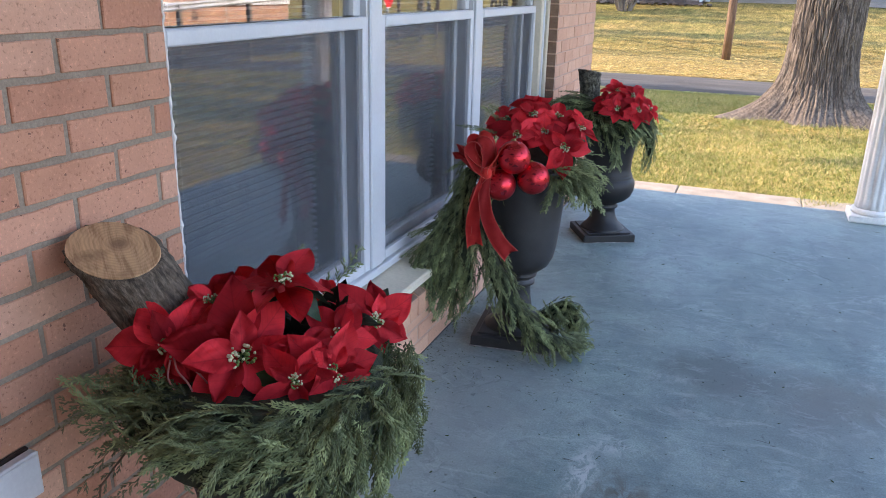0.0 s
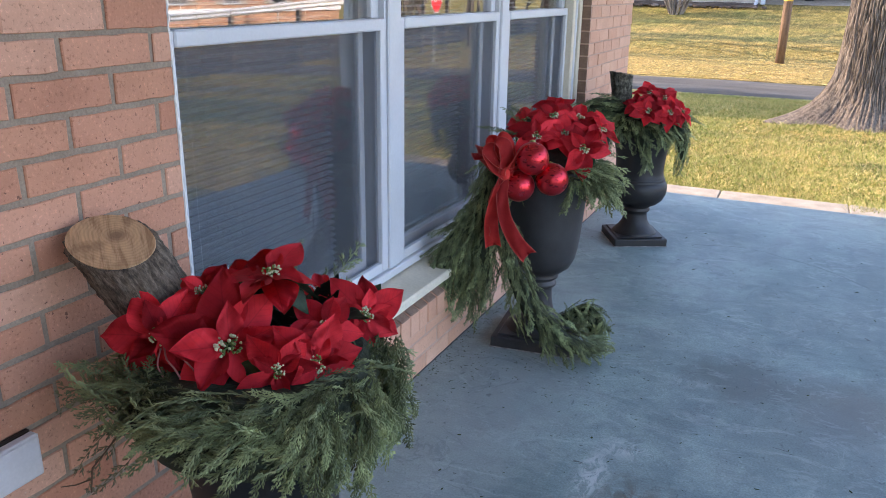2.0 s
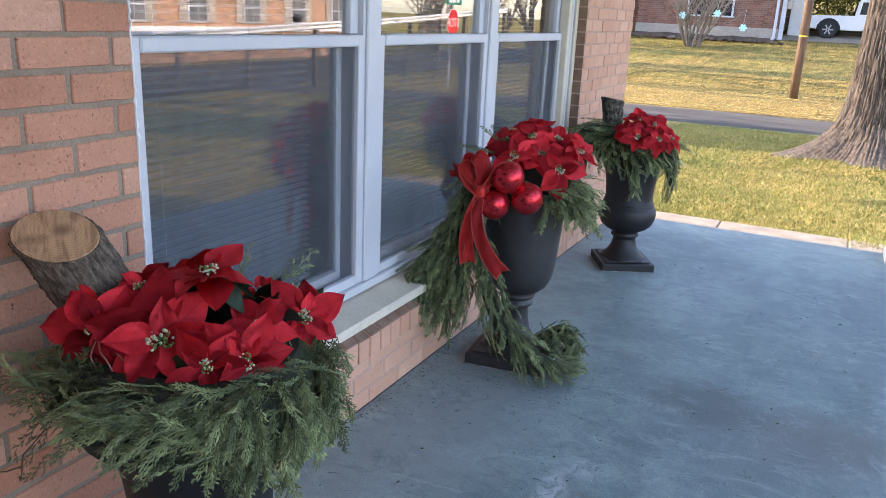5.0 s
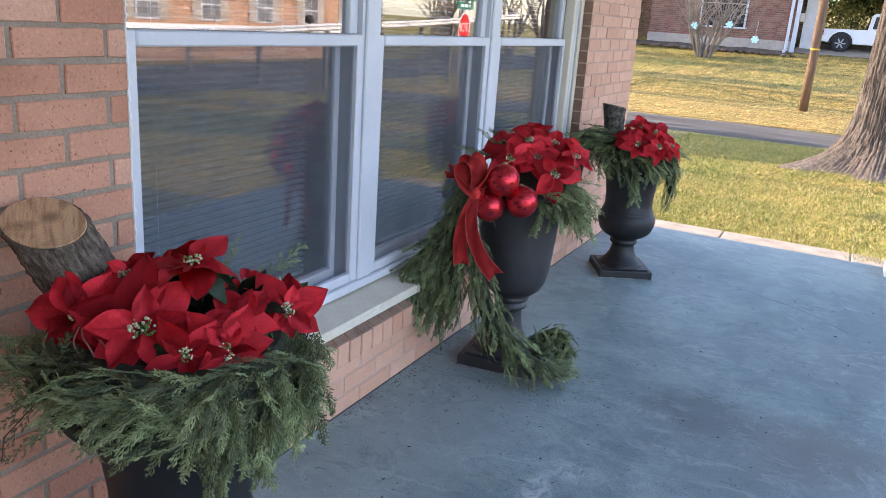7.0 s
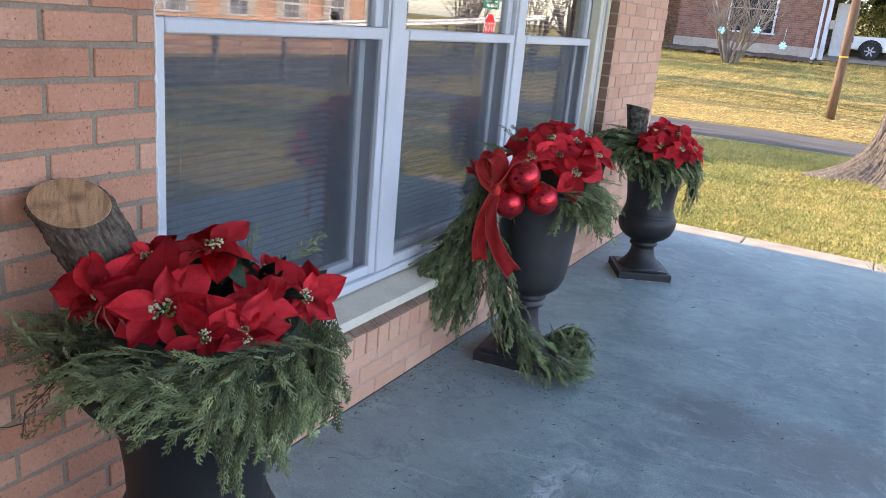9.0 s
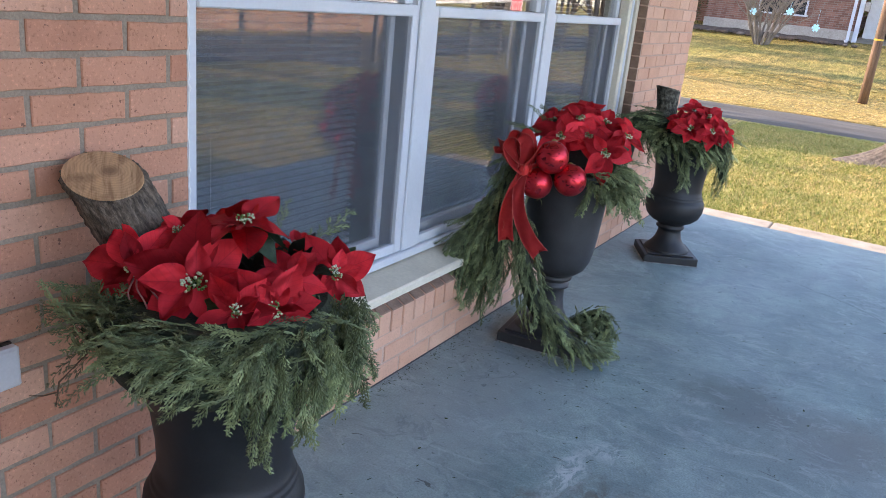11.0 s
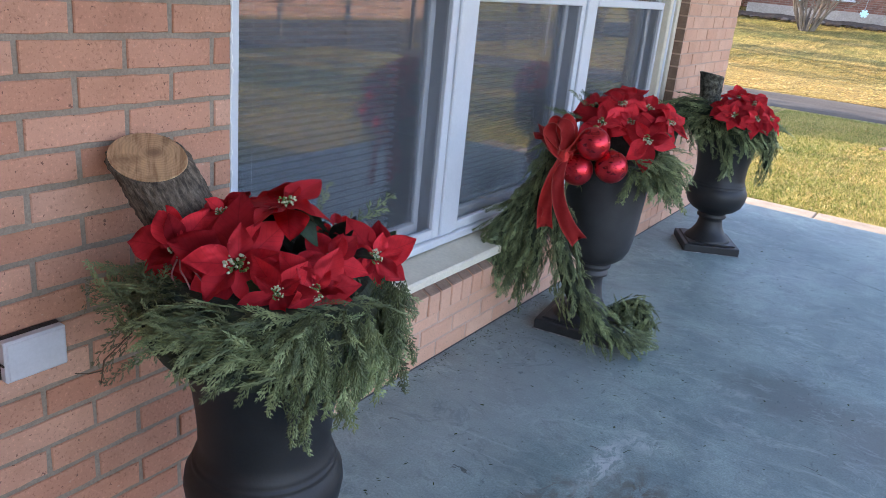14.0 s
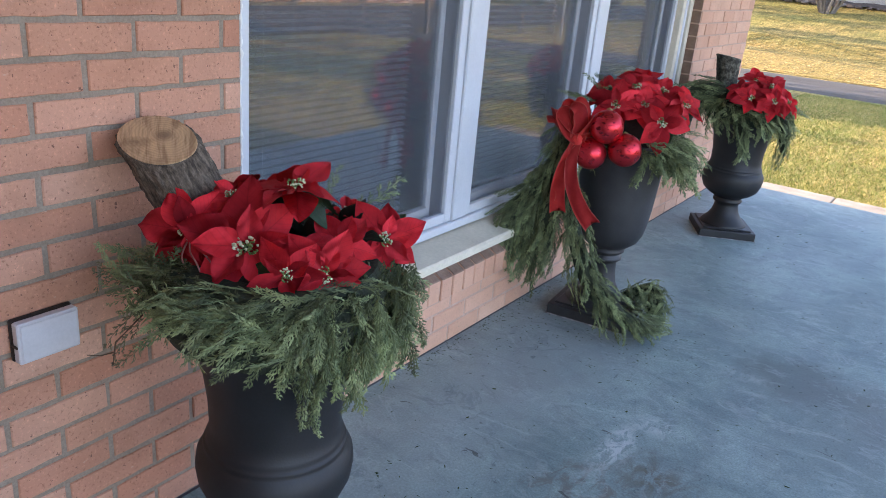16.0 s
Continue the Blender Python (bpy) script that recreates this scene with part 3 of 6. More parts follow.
def bark_material():
    """Long plates parted by a net of dark furrows."""
    m, t, b = nodes_of("tree_bark")
    broad = noise_node(t, 5, 4, 0.6)
    fine = noise_node(t, 70, 4, 0.65, (1, 1, 0.5))
    col = ramp(t, broad.outputs["Fac"], [(0.3, (0.112, 0.086, 0.062)), (0.7, (0.200, 0.158, 0.118))])
    col = blend(t, col, ramp(t, fine.outputs["Fac"], [(0.3, (0.66, 0.66, 0.66)), (0.7, (1.25, 1.25, 1.25))]), 1.0, "MULTIPLY")
    for scale, wide in ((15.0, 0.045), (24.0, 0.035)):
        net = noise_node(t, scale, 3, 0.5, (1, 1, 0.13), "Object", 0.3)
        fac = ramp(t, net.outputs["Fac"], [(0.5 - wide, (0, 0, 0)), (0.5 - wide * 0.35, (0.65, 0.65, 0.65)), (0.5 + wide * 0.35, (0.65, 0.65, 0.65)), (0.5 + wide, (0, 0, 0))])
        col = blend(t, col, (0.048, 0.036, 0.027), fac)
    t.links.new(col, b.inputs["Base Color"])
    b.inputs["Roughness"].default_value = 0.95
    bump(t, b, fine.outputs["Fac"], 0.8, 0.008)
    return m


BARK = bark_material()


def trunk_mesh():
    bm = bmesh.new()
    rows, steps = 190, 420
    grid = []
    for j in range(rows + 1):
        z = -0.15 + 4.6 * (j / rows) ** 1.35
        r = 0.37 + 0.30 * math.exp(-max(z, 0) / 0.22) - 0.018 * z
        ring = []
        for i in range(steps):
            a = 2 * math.pi * i / steps
            root = sum(k * math.exp(-((a - c + math.pi) % (2 * math.pi) - math.pi) ** 2 / w) for c, k, w in ((3.5, 0.42, 0.10), (4.6, 0.12, 0.15), (5.7, 0.30, 0.12), (1.2, 0.3, 0.12), (2.3, 0.25, 0.1)))
            rr = r + root * math.exp(-max(z, 0) / 0.20)
            ridge = noise.noise((math.cos(a) * 16, math.sin(a) * 16, z * 2.6)) + 0.4 * noise.noise((math.cos(a) * 34, math.sin(a) * 34, z * 7.0))
            rr += 0.010 * ridge - 0.026 * math.exp(-(ridge / 0.17) ** 2) + 0.02 * noise.noise((math.cos(a), math.sin(a), z))
            ring.append(bm.verts.new((rr * math.cos(a), rr * math.sin(a), z)))
        grid.append(ring)
    for a, b in zip(grid, grid[1:]):
        for i in range(steps):
            bm.faces.new((a[i], a[(i + 1) % steps], b[(i + 1) % steps], b[i]))
    bm.faces.new(grid[-1])
    return bm


tree = thing("shade_tree", (1.27, 12.95, -0.42), "large old tree with deeply furrowed grey bark and flared roots", "tree")
tree.scale = (1.3, 1.3, 1.3)
part("trunk", trunk_mesh(), BARK, tree, smooth=True)
limb_rng = random.Random(8)
for i in range(6):
    a = i * 1.05 + 0.3
    pts, rad, d = [Vector((0, 0, 4.1))], [0.22], Vector((math.cos(a) * 0.7, math.sin(a) * 0.7, 0.75))
    for k in range(6):
        d = (d + Vector((limb_rng.uniform(-.25, .25), limb_rng.uniform(-.25, .25), limb_rng.uniform(-.1, .2)))).normalized()
        pts.append(pts[-1] + d * 0.9)
        rad.append(0.2 * (1 - k / 6) + 0.02)
    part("limb", tube(pts, rad, 9), BARK, tree, smooth=True)

pole = thing("utility_pole", (-0.45, 23.8, ground_z(-0.45, 23.8) - 0.02), "brown round wooden utility pole with a yellow band", "pole")
part("shaft", lathe([(0.118, 0.0), (0.113, 1.3), (0.105, 5.0), (0.095, 11.0)], 20, wobble=0.03), POLEWOOD, pole, smooth=True)
part("band", lathe([(0.117, 1.62), (0.117, 1.66)], 20), surface("yellow_tape", (0.75, 0.45, 0.03), (0.85, 0.55, 0.06), 9, 60, 0.5, 0.0), pole, "yellow plastic band")

# ---- planters ----
CEDAR = surface("cedar_foliage", (0.056, 0.080, 0.038), (0.275, 0.322, 0.152), 30, 160, 0.55, 0.0, 0.001, vary=0.45, coords="World")
CEDAR.node_tree.nodes["Principled BSDF"].inputs["Specular IOR Level"].default_value = 0.25


def pale_tips_shaded_roots(m, length):
    """New growth is paler from woody root to tip; the root end is darkened further to paint the wreath's inner shade.
    """
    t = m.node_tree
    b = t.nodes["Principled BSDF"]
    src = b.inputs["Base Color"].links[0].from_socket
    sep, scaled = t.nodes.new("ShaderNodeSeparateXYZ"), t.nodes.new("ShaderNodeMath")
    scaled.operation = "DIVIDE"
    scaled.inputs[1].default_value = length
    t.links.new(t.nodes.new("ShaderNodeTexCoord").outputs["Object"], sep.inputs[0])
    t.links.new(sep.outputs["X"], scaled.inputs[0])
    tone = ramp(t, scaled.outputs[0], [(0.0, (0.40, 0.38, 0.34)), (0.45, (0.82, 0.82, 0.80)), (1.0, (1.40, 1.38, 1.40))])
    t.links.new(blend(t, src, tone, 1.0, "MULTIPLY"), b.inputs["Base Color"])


pale_tips_shaded_roots(CEDAR, 0.15)
CEDAR_DRY = surface("cedar_dry", (0.10, 0.095, 0.045), (0.21, 0.185, 0.095), 18, 160, 0.7, 0.2, 0.001, vary=0.2, coords="World")
# Near-black colour stands in for the shade deep between cedar sprays.
DARKCORE = surface("core_shade", (0.012, 0.018, 0.009), (0.035, 0.045, 0.02), 40, 160, 0.9, 0.8, 0.006)
TWIG = surface("cedar_twig", (0.06, 0.035, 0.02), (0.12, 0.07, 0.04), 20, 120, 0.85, 0.4, 0.001)
LOGBARK = surface("log_bark", (0.050, 0.036, 0.026), (0.20, 0.155, 0.115), 120, 300, 0.95, 1.0, 0.003, (1, 1, 0.3), spread=(0.36, 0.66), speck=0.5)
LICHEN = surface("lichen_bark", (0.045, 0.040, 0.030), (0.19, 0.18, 0.14), 40, 160, 0.95, 0.9, 0.005, spread=(0.42, 0.66), speck=0.45)
SOIL = surface("potting_soil", (0.012, 0.010, 0.008), (0.035, 0.027, 0.02), 30, 140, 0.95, 0.8, 0.005)
LEAF = surface("silk_leaf", (0.010, 0.030, 0.010), (0.03, 0.075, 0.022), 20, 160, 0.55, 0.2, 0.001)
BEAD = surface("flower_bead", (0.42, 0.42, 0.24), (0.70, 0.68, 0.50), 300, 500, 0.6, 0.0)
BEAD_DARK = surface("flower_bead_green", (0.10, 0.16, 0.04), (0.2, 0.26, 0.08), 300, 500, 0.6, 0.0)


def velvet(name, dark, light, veins=False):
    m, t, b = nodes_of(name)
    broad = noise_node(t, 22, 4, 0.6)
    weave = noise_node(t, 420, 2, 0.5)
    info = t.nodes.new("ShaderNodeObjectInfo")
    col = ramp(t, broad.outputs["Fac"], [(0.3, dark), (0.7, light)])
    col = blend(t, col, ramp(t, info.outputs["Random"], [(0, (0.72, 0.6, 0.62)), (1, (1.2, 1.15, 1.1))]), 1.0, "MULTIPLY")
    if veins:
        tc = t.nodes.new("ShaderNodeTexCoord")
        sep = t.nodes.new("ShaderNodeSeparateXYZ")
        t.links.new(tc.outputs["Object"], sep.inputs[0])

        def calc(op, a, k):
            n = t.nodes.new("ShaderNodeMath")
            n.operation = op
            t.links.new(a, n.inputs[0])
            if hasattr(k, "is_linked"):
                t.links.new(k, n.inputs[1])
            elif k is not None:
                n.inputs[1].default_value = k
            return n.outputs[0]
        side = calc("ABSOLUTE", sep.outputs["Y"], None)
        wave = calc("SINE", calc("MULTIPLY", calc("SUBTRACT", sep.outputs["X"], side), 560.0), None)
        line = ramp(t, wave, [(0.60, (1, 1, 1)), (1.0, (0.93, 0.92, 0.92))])
        mid = ramp(t, calc("MULTIPLY", side, 100.0), [(0.0, (0.80, 0.77, 0.77)), (0.13, (1, 1, 1))])
        col = blend(t, blend(t, col, line, 1.0, "MULTIPLY"), mid, 1.0, "MULTIPLY")
    t.links.new(col, b.inputs["Base Color"])
    b.inputs["Roughness"].default_value = 0.75
    b.inputs["Sheen Weight"].default_value = 0.14
    b.inputs["Sheen Tint"].default_value = (1.0, 0.25, 0.2, 1)
    b.inputs["Specular IOR Level"].default_value = 0.25
    bump(t, b, weave.outputs["Fac"], 0.25, 0.0006)
    return m


VELVET = velvet("red_velvet", (0.54, 0.020, 0.034), (0.79, 0.038, 0.056), True)
RIBBON = velvet("red_ribbon", (0.50, 0.026, 0.028), (0.66, 0.050, 0.046))
WIRE_EDGE = surface("ribbon_edge", (0.58, 0.06, 0.045), (0.68, 0.10, 0.07), 30, 200, 0.5, 0.0)


def bauble_material():
    m, t, b = nodes_of("red_bauble")
    wav = t.nodes.new("ShaderNodeTexNoise")
    wav.inputs["Scale"].default_value = 34
    wav.inputs["Detail"].default_value = 5
    tc = t.nodes.new("ShaderNodeTexCoord")
    mp = t.nodes.new("ShaderNodeMapping")
    mp.inputs["Scale"].default_value = (0.8, 0.8, 1.6)
    t.links.new(tc.outputs["Object"], mp.inputs["Vector"])
    t.links.new(mp.outputs["Vector"], wav.inputs["Vector"])
    t.links.new(ramp(t, wav.outputs["Fac"], [(0.345, (0.10, 0.004, 0.008)), (0.375, (0.55, 0.030, 0.042)), (0.575, (0.62, 0.042, 0.055)), (0.60, (0.26, 0.011, 0.018)), (0.625, (0.62, 0.042, 0.055)), (1.0, (0.72, 0.07, 0.085))]), b.inputs["Base Color"])
    t.links.new(ramp(t, wav.outputs["Fac"], [(0.3, (0.5, 0.5, 0.5)), (0.6, (0.27, 0.27, 0.27))]), b.inputs["Roughness"])
    b.inputs["Metallic"].default_value = 0.85
    return m


BAUBLE = bauble_material()
GOLDCAP = surface("bauble_cap", (0.4, 0.3, 0.12), (0.6, 0.48, 0.2), 40, 200, 0.3, 0.0, metal=1.0)


def end_grain_material():
    m, t, b = nodes_of("cut_wood")
    tc = t.nodes.new("ShaderNodeTexCoord")
    w = t.nodes.new("ShaderNodeTexWave")
    w.wave_type, w.rings_direction = "RINGS", "Z"
    w.inputs["Scale"].default_value, w.inputs["Distortion"].default_value, w.inputs["Detail"].default_value = 55, 4.0, 3
    mp = t.nodes.new("ShaderNodeMapping")
    mp.inputs["Location"].default_value = (0.012, -0.01, 0)
    t.links.new(tc.outputs["Object"], mp.inputs["Vector"])
    t.links.new(mp.outputs["Vector"], w.inputs["Vector"])
    saw = noise_node(t, 16, 5, 0.65, (0.5, 6, 1), "Object", 0.4)
    blot = noise_node(t, 16, 4, 0.6)
    col = ramp(t, w.outputs["Fac"], [(0.0, (0.49, 0.295, 0.158)), (0.5, (0.54, 0.330, 0.18)), (1.0, (0.56, 0.35, 0.195))])
    col = blend(t, col, ramp(t, saw.outputs["Fac"], [(0.36, (0.55, 0.48, 0.42)), (0.5, (1, 1, 1)), (0.64, (1.18, 1.16, 1.12))]), 0.8, "MULTIPLY")
    col = blend(t, col, (0.20, 0.105, 0.05), ramp(t, blot.outputs["Fac"], [(0.52, (0, 0, 0)), (0.68, (0.75, 0.75, 0.75))]))
    # dark heart of the log
    ln = t.nodes.new("ShaderNodeVectorMath")
    ln.operation = "LENGTH"
    t.links.new(mp.outputs["Vector"], ln.inputs[0])
    col = blend(t, col, (0.13, 0.06, 0.03), ramp(t, ln.outputs["Value"], [(0.006, (0.7, 0.7, 0.7)), (0.022, (0, 0, 0))]))
    t.links.new(col, b.inputs["Base Color"])
    b.inputs["Roughness"].default_value = 0.85
    bump(t, b, saw.outputs["Fac"], 0.6, 0.002)
    return m


ENDGRAIN = end_grain_material()

CAMPANA = [(0.118, 0.042), (0.122, 0.050), (0.112, 0.062), (0.088, 0.085), (0.070, 0.115), (0.062, 0.150), (0.062, 0.165), (0.074, 0.172), (0.076, 0.182), (0.066, 0.190),
           (0.080, 0.202), (0.112, 0.218), (0.138, 0.242), (0.152, 0.275), (0.156, 0.305), (0.153, 0.328), (0.142, 0.345), (0.139, 0.349), (0.141, 0.354), (0.138, 0.359), (0.134, 0.362), (0.136, 0.367), (0.131, 0.373),
           (0.128, 0.40), (0.130, 0.45), (0.138, 0.51), (0.152, 0.57), (0.172, 0.62), (0.186, 0.645), (0.192, 0.652), (0.192, 0.668), (0.180, 0.670), (0.168, 0.655), (0.155, 0.625)]
BUCKET = [(0.125, 0.042), (0.128, 0.055), (0.110, 0.070), (0.080, 0.095), (0.060, 0.130), (0.052, 0.175), (0.050, 0.215), (0.055, 0.226), (0.066, 0.230), (0.066, 0.242), (0.056, 0.248), (0.056, 0.256), (0.072, 0.262), (0.074, 0.272),
          (0.066, 0.280), (0.090, 0.290), (0.118, 0.312), (0.136, 0.345), (0.146, 0.39), (0.153, 0.45), (0.160, 0.53), (0.167, 0.62), (0.172, 0.675), (0.184, 0.682), (0.186, 0.70), (0.178, 0.705), (0.165, 0.695), (0.158, 0.66)]

BUCKET = [(r * (0.935 if z > 0.06 else 1.0), z) for r, z in BUCKET]


def plinth(half):
    bm = box(-half, half, -half, half, 0.0, 0.042, 0.006, segments=2)
    box(-half * 0.86, half * 0.86, -half * 0.86, half * 0.86, 0.040, 0.050, 0.004, bm)
    return bm


def urn(loc, profile, half, turn, label, coat=None):
    u = thing("urn_planter", loc, label, "planter", "black urns along the window")
    b = part("plinth", plinth(half), coat or BLACK, u)
    b.rotation_euler.z = radians(turn)
    part("dust_line", box(-half - 0.003, half + 0.003, -half - 0.003, half + 0.003, 0.0, 0.0028), DUST, b, "pale line of dried dust round the foot")
    part("bowl", lathe(profile, 64), coat or BLACK, u, smooth=True)
    part("soil", lathe([(0.002, profile[-1][1] - 0.03), (profile[-1][0] + 0.004, profile[-1][1] - 0.028), (profile[-1][0] + 0.002, profile[-1][1] - 0.012), (0.01, profile[-1][1] + 0.005)], 32), SOIL, u, "dark potting soil")
    z = profile[-1][1]
    part("floral_foam", lathe([(0.150, z), (0.145, z + 0.05), (0.125, z + 0.095), (0.085, z + 0.125), (0.03, z + 0.135)], 28, wobble=0.15), SOIL, u, "dark moss mound under the flowers", smooth=True)
    return u


U1, U2, U3 = Vector((-0.235, 1.345, 0)), Vector((-0.305, 3.150, 0)), Vector((-0.245, 4.640, 0))
urn(U1, CAMPANA, 0.145, 24, "matt black campana urn filled with poinsettias, cedar and a log")
urn(U2, BUCKET, 0.155, 7, "tall matt charcoal urn on a square foot with bow and baubles", CHARCOAL)
urn(U3, CAMPANA, 0.145, 28.6, "matt black campana urn at the end of the porch")

# ---- logs ----


def log(top, foot, radius, bark, label, cut=True, seed=1, saw=None, flare=0.0):
    top, foot = Vector(top), Vector(foot)
    axis = top - foot
    n, rows, steps = axis.length, 80, 110
    turn = axis.to_track_quat("Z", "Y").to_matrix()
    face = turn.inverted() @ (Vector(saw).normalized() if saw else axis.normalized())

    def slant(x, y):
        return -(face.x * x + face.y * y) / face.z
    bm = bmesh.new()
    rings = []
    for j in range(rows + 1):
        z = n * j / rows
        ring = []
        for i in range(steps):
            a = 2 * math.pi * i / steps
            r = radius * (1.04 - 0.04 * j / rows + flare * (j / rows) ** 3) * (1 + 0.05 * noise.noise((math.cos(a) + seed, math.sin(a), z * 3)))
            r += 0.004 * noise.noise((math.cos(a) * 6, math.sin(a) * 6 + seed, z * 26)) + 0.0045 * abs(noise.noise((math.cos(a) * 9, math.sin(a) * 9, z * 70 + seed))) + 0.0025 * noise.noise((math.cos(a) * 20, math.sin(a) * 20, z * 160 + seed))
            if j == rows:
                r -= 0.002
            ring.append(bm.verts.new((r * math.cos(a), r * math.sin(a), z + slant(r * math.cos(a), r * math.sin(a)) * j / rows)))
        rings.append(ring)
    for a, b in zip(rings, rings[1:]):
        for i in range(steps):
            bm.faces.new((a[i], a[(i + 1) % steps], b[(i + 1) % steps], b[i]))
    bm.faces.new(rings[0][::-1])
    bm.faces.new(rings[-1])
    ob = thing("log", foot, label, "log", "upright logs in the urns")
    ob.matrix_basis = Matrix.Translation(foot) @ axis.to_track_quat("Z", "Y").to_matrix().to_4x4()
    part("bark", bm, bark, ob, smooth=True)
    c = bmesh.new()
    edge = []
    for i in range(48):
        a = 2 * math.pi * i / 48
        r = radius * (0.955 + flare) * (1 + 0.05 * noise.noise((math.cos(a) + seed, math.sin(a), n * 3)))
        edge.append(c.verts.new((r * math.cos(a), r * math.sin(a), 0.0015 + slant(r * math.cos(a), r * math.sin(a)))))
    mid = c.verts.new((0, 0, 0.003))
    for i in range(48):
        c.faces.new((edge[i], edge[(i + 1) % 48], mid))
    e = bmesh.ops.extrude_face_region(c, geom=c.faces[:])
    bmesh.ops.translate(c, verts=[v for v in e["geom"] if isinstance(v, bmesh.types.BMVert)], vec=(0, 0, -0.002))
    bmesh.ops.recalc_face_normals(c, faces=c.faces[:])
    cutp = part("cut_face", c, ENDGRAIN if cut else bark, ob, "pale sawn end with rings" if cut else "")
    cutp.location.z = n + 0.001
    return ob


log((-0.478, 1.275, 0.912), (-0.345, 1.375, 0.600), 0.0665, LOGBARK, "sawn log with grey bark and pale cut end", saw=(0.25, -0.33, 0.91))
log((-0.368, 4.545, 0.918), (-0.350, 4.600, 0.600), 0.046, LICHEN, "weathered mossy grey log with a slanting flared top", False, 4, (0.10, 0.12, 0.98), 0.28)

# ---- cedar ----


def cord(bm, a, b, r, normal):
    """One flattened scaly twiglet from a to b."""
    d = (b - a)
    side = d.cross(normal).normalized() * r
    up = normal * r * 0.45
    mid = a + d * 0.45
    v = [bm.verts.new(p) for p in (a + side * 0.55, a + up, a - side * 0.55, mid + side, mid + up * 1.3, mid - side, b)]
    for f in ((0, 1, 4, 3), (1, 2, 5, 4), (3, 4, 6), (4, 5, 6), (2, 0, 3, 5), (5, 3, 6)):
        bm.faces.new([v[i] for i in f])


def spindle(bm, a, b, r, normal, at=0.4):
    """One thin scaly cord from a to b, three-sided, thickest a little past its root."""
    d = b - a
    side = d.cross(normal).normalized() * r
    mid = a + d * at
    up = normal * r
    va, vb = bm.verts.new(a), bm.verts.new(b)
    ring = [bm.verts.new(mid + side - up * 0.4), bm.verts.new(mid + up * 0.8), bm.verts.new(mid - side - up * 0.4)]
    for i in range(3):
        bm.faces.new((va, ring[i], ring[(i + 1) % 3]))
        bm.faces.new((ring[i], vb, ring[(i + 1) % 3]))


def spray_mesh(seed, length, width=0.036, droop=0.25, gap=0.0068, material=None):
    """A feathery cedar plume: a bent stem, long branchlets leaning forward, and slim cords along them that end in a fringe."""
    r = random.Random(seed)
    bm = bmesh.new()
    bend = r.uniform(-0.28, 0.28)

    def stem(s):
        return Vector((length * s, length * bend * s * s, -droop * length * s * s + 0.03 * length * math.sin(s * 5 + seed)))
    pts = [stem(i / 8) for i in range(9)]
    for i in range(8):
        spindle(bm, pts[i], pts[i + 1] + (pts[i + 1] - pts[i]) * 0.35, 0.0016 - 0.0006 * i / 8, Vector((0, 0, 1)))
    count = int(length / gap)
    for i in range(count):
        s = 0.04 + 0.95 * i / count
        side = 1 if i % 2 else -1
        ln = width * min(1.0, 0.45 + 2.2 * s) * (1.06 - s) ** 0.42 * r.uniform(0.65, 1.3)
        along = (stem(s + 0.02) - stem(s)).normalized()
        ang = side * r.uniform(0.28, 0.62) + math.atan2(along.y, along.x)
        d = Vector((math.cos(ang), math.sin(ang), along.z + r.uniform(-0.32, 0.22))).normalized()
        n = Vector((r.uniform(-0.4, 0.4), r.uniform(-0.4, 0.4), 1)).normalized()
        p0 = stem(s)
        p1 = p0 + d * ln * 0.5
        d2 = (d + along * 0.35 + Vector((0, 0, r.uniform(-0.35, 0.05)))).normalized()
        p2 = p1 + d2 * ln * 0.55
        spindle(bm, p0, p1 + d2 * 0.003, 0.0017, n)
        spindle(bm, p1, p2, 0.0019, n)
        k = max(2, int(ln / 0.0072))
        for j in range(k):
            q = 0.12 + 0.78 * j / k
            pb = p0.lerp(p1, q * 2) if q < 0.5 else p1.lerp(p2, q * 2 - 1)
            a2 = ang * (1 - 0.25 * q) + (1 if j % 2 else -1) * r.uniform(0.22, 0.48)
            l2 = (0.0085 + 0.24 * ln * (1 - q)) * r.uniform(0.7, 1.25)
            spindle(bm, pb, pb + Vector((math.cos(a2), math.sin(a2), d.z + r.uniform(-0.20, 0.12))) * l2, 0.0018, n)
    bm.normal_update()
    me = bpy.data.meshes.new("cedar_spray")
    bm.to_mesh(me)
    bm.free()
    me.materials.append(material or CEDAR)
    return me


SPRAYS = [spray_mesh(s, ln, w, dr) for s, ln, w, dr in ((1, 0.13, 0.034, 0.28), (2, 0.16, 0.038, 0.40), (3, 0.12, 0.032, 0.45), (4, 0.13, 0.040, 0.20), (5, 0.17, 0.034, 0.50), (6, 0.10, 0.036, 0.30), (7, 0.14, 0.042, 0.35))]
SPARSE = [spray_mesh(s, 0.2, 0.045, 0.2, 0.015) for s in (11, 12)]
DRY = [spray_mesh(s, 0.17, 0.045, 0.35, 0.015, CEDAR_DRY) for s in (21, 22)]
gr = random.Random(77)


def add_spray(parent, at, direction, up, scale=1.0, kinds=None):
    x = Vector(direction).normalized()
    z = Vector(up) - x * Vector(up).dot(x)
    if z.length < 1e-3:
        z = Vector((0.3, 0.8, 0.2)) - x * Vector((0.3, 0.8, 0.2)).dot(x)
    z.normalize()
    y = z.cross(x)
    m = Matrix((x, y, z)).transposed().to_4x4()
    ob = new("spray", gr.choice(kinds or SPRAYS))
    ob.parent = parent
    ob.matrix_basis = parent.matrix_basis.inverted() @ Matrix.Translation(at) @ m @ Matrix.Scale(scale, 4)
    return ob


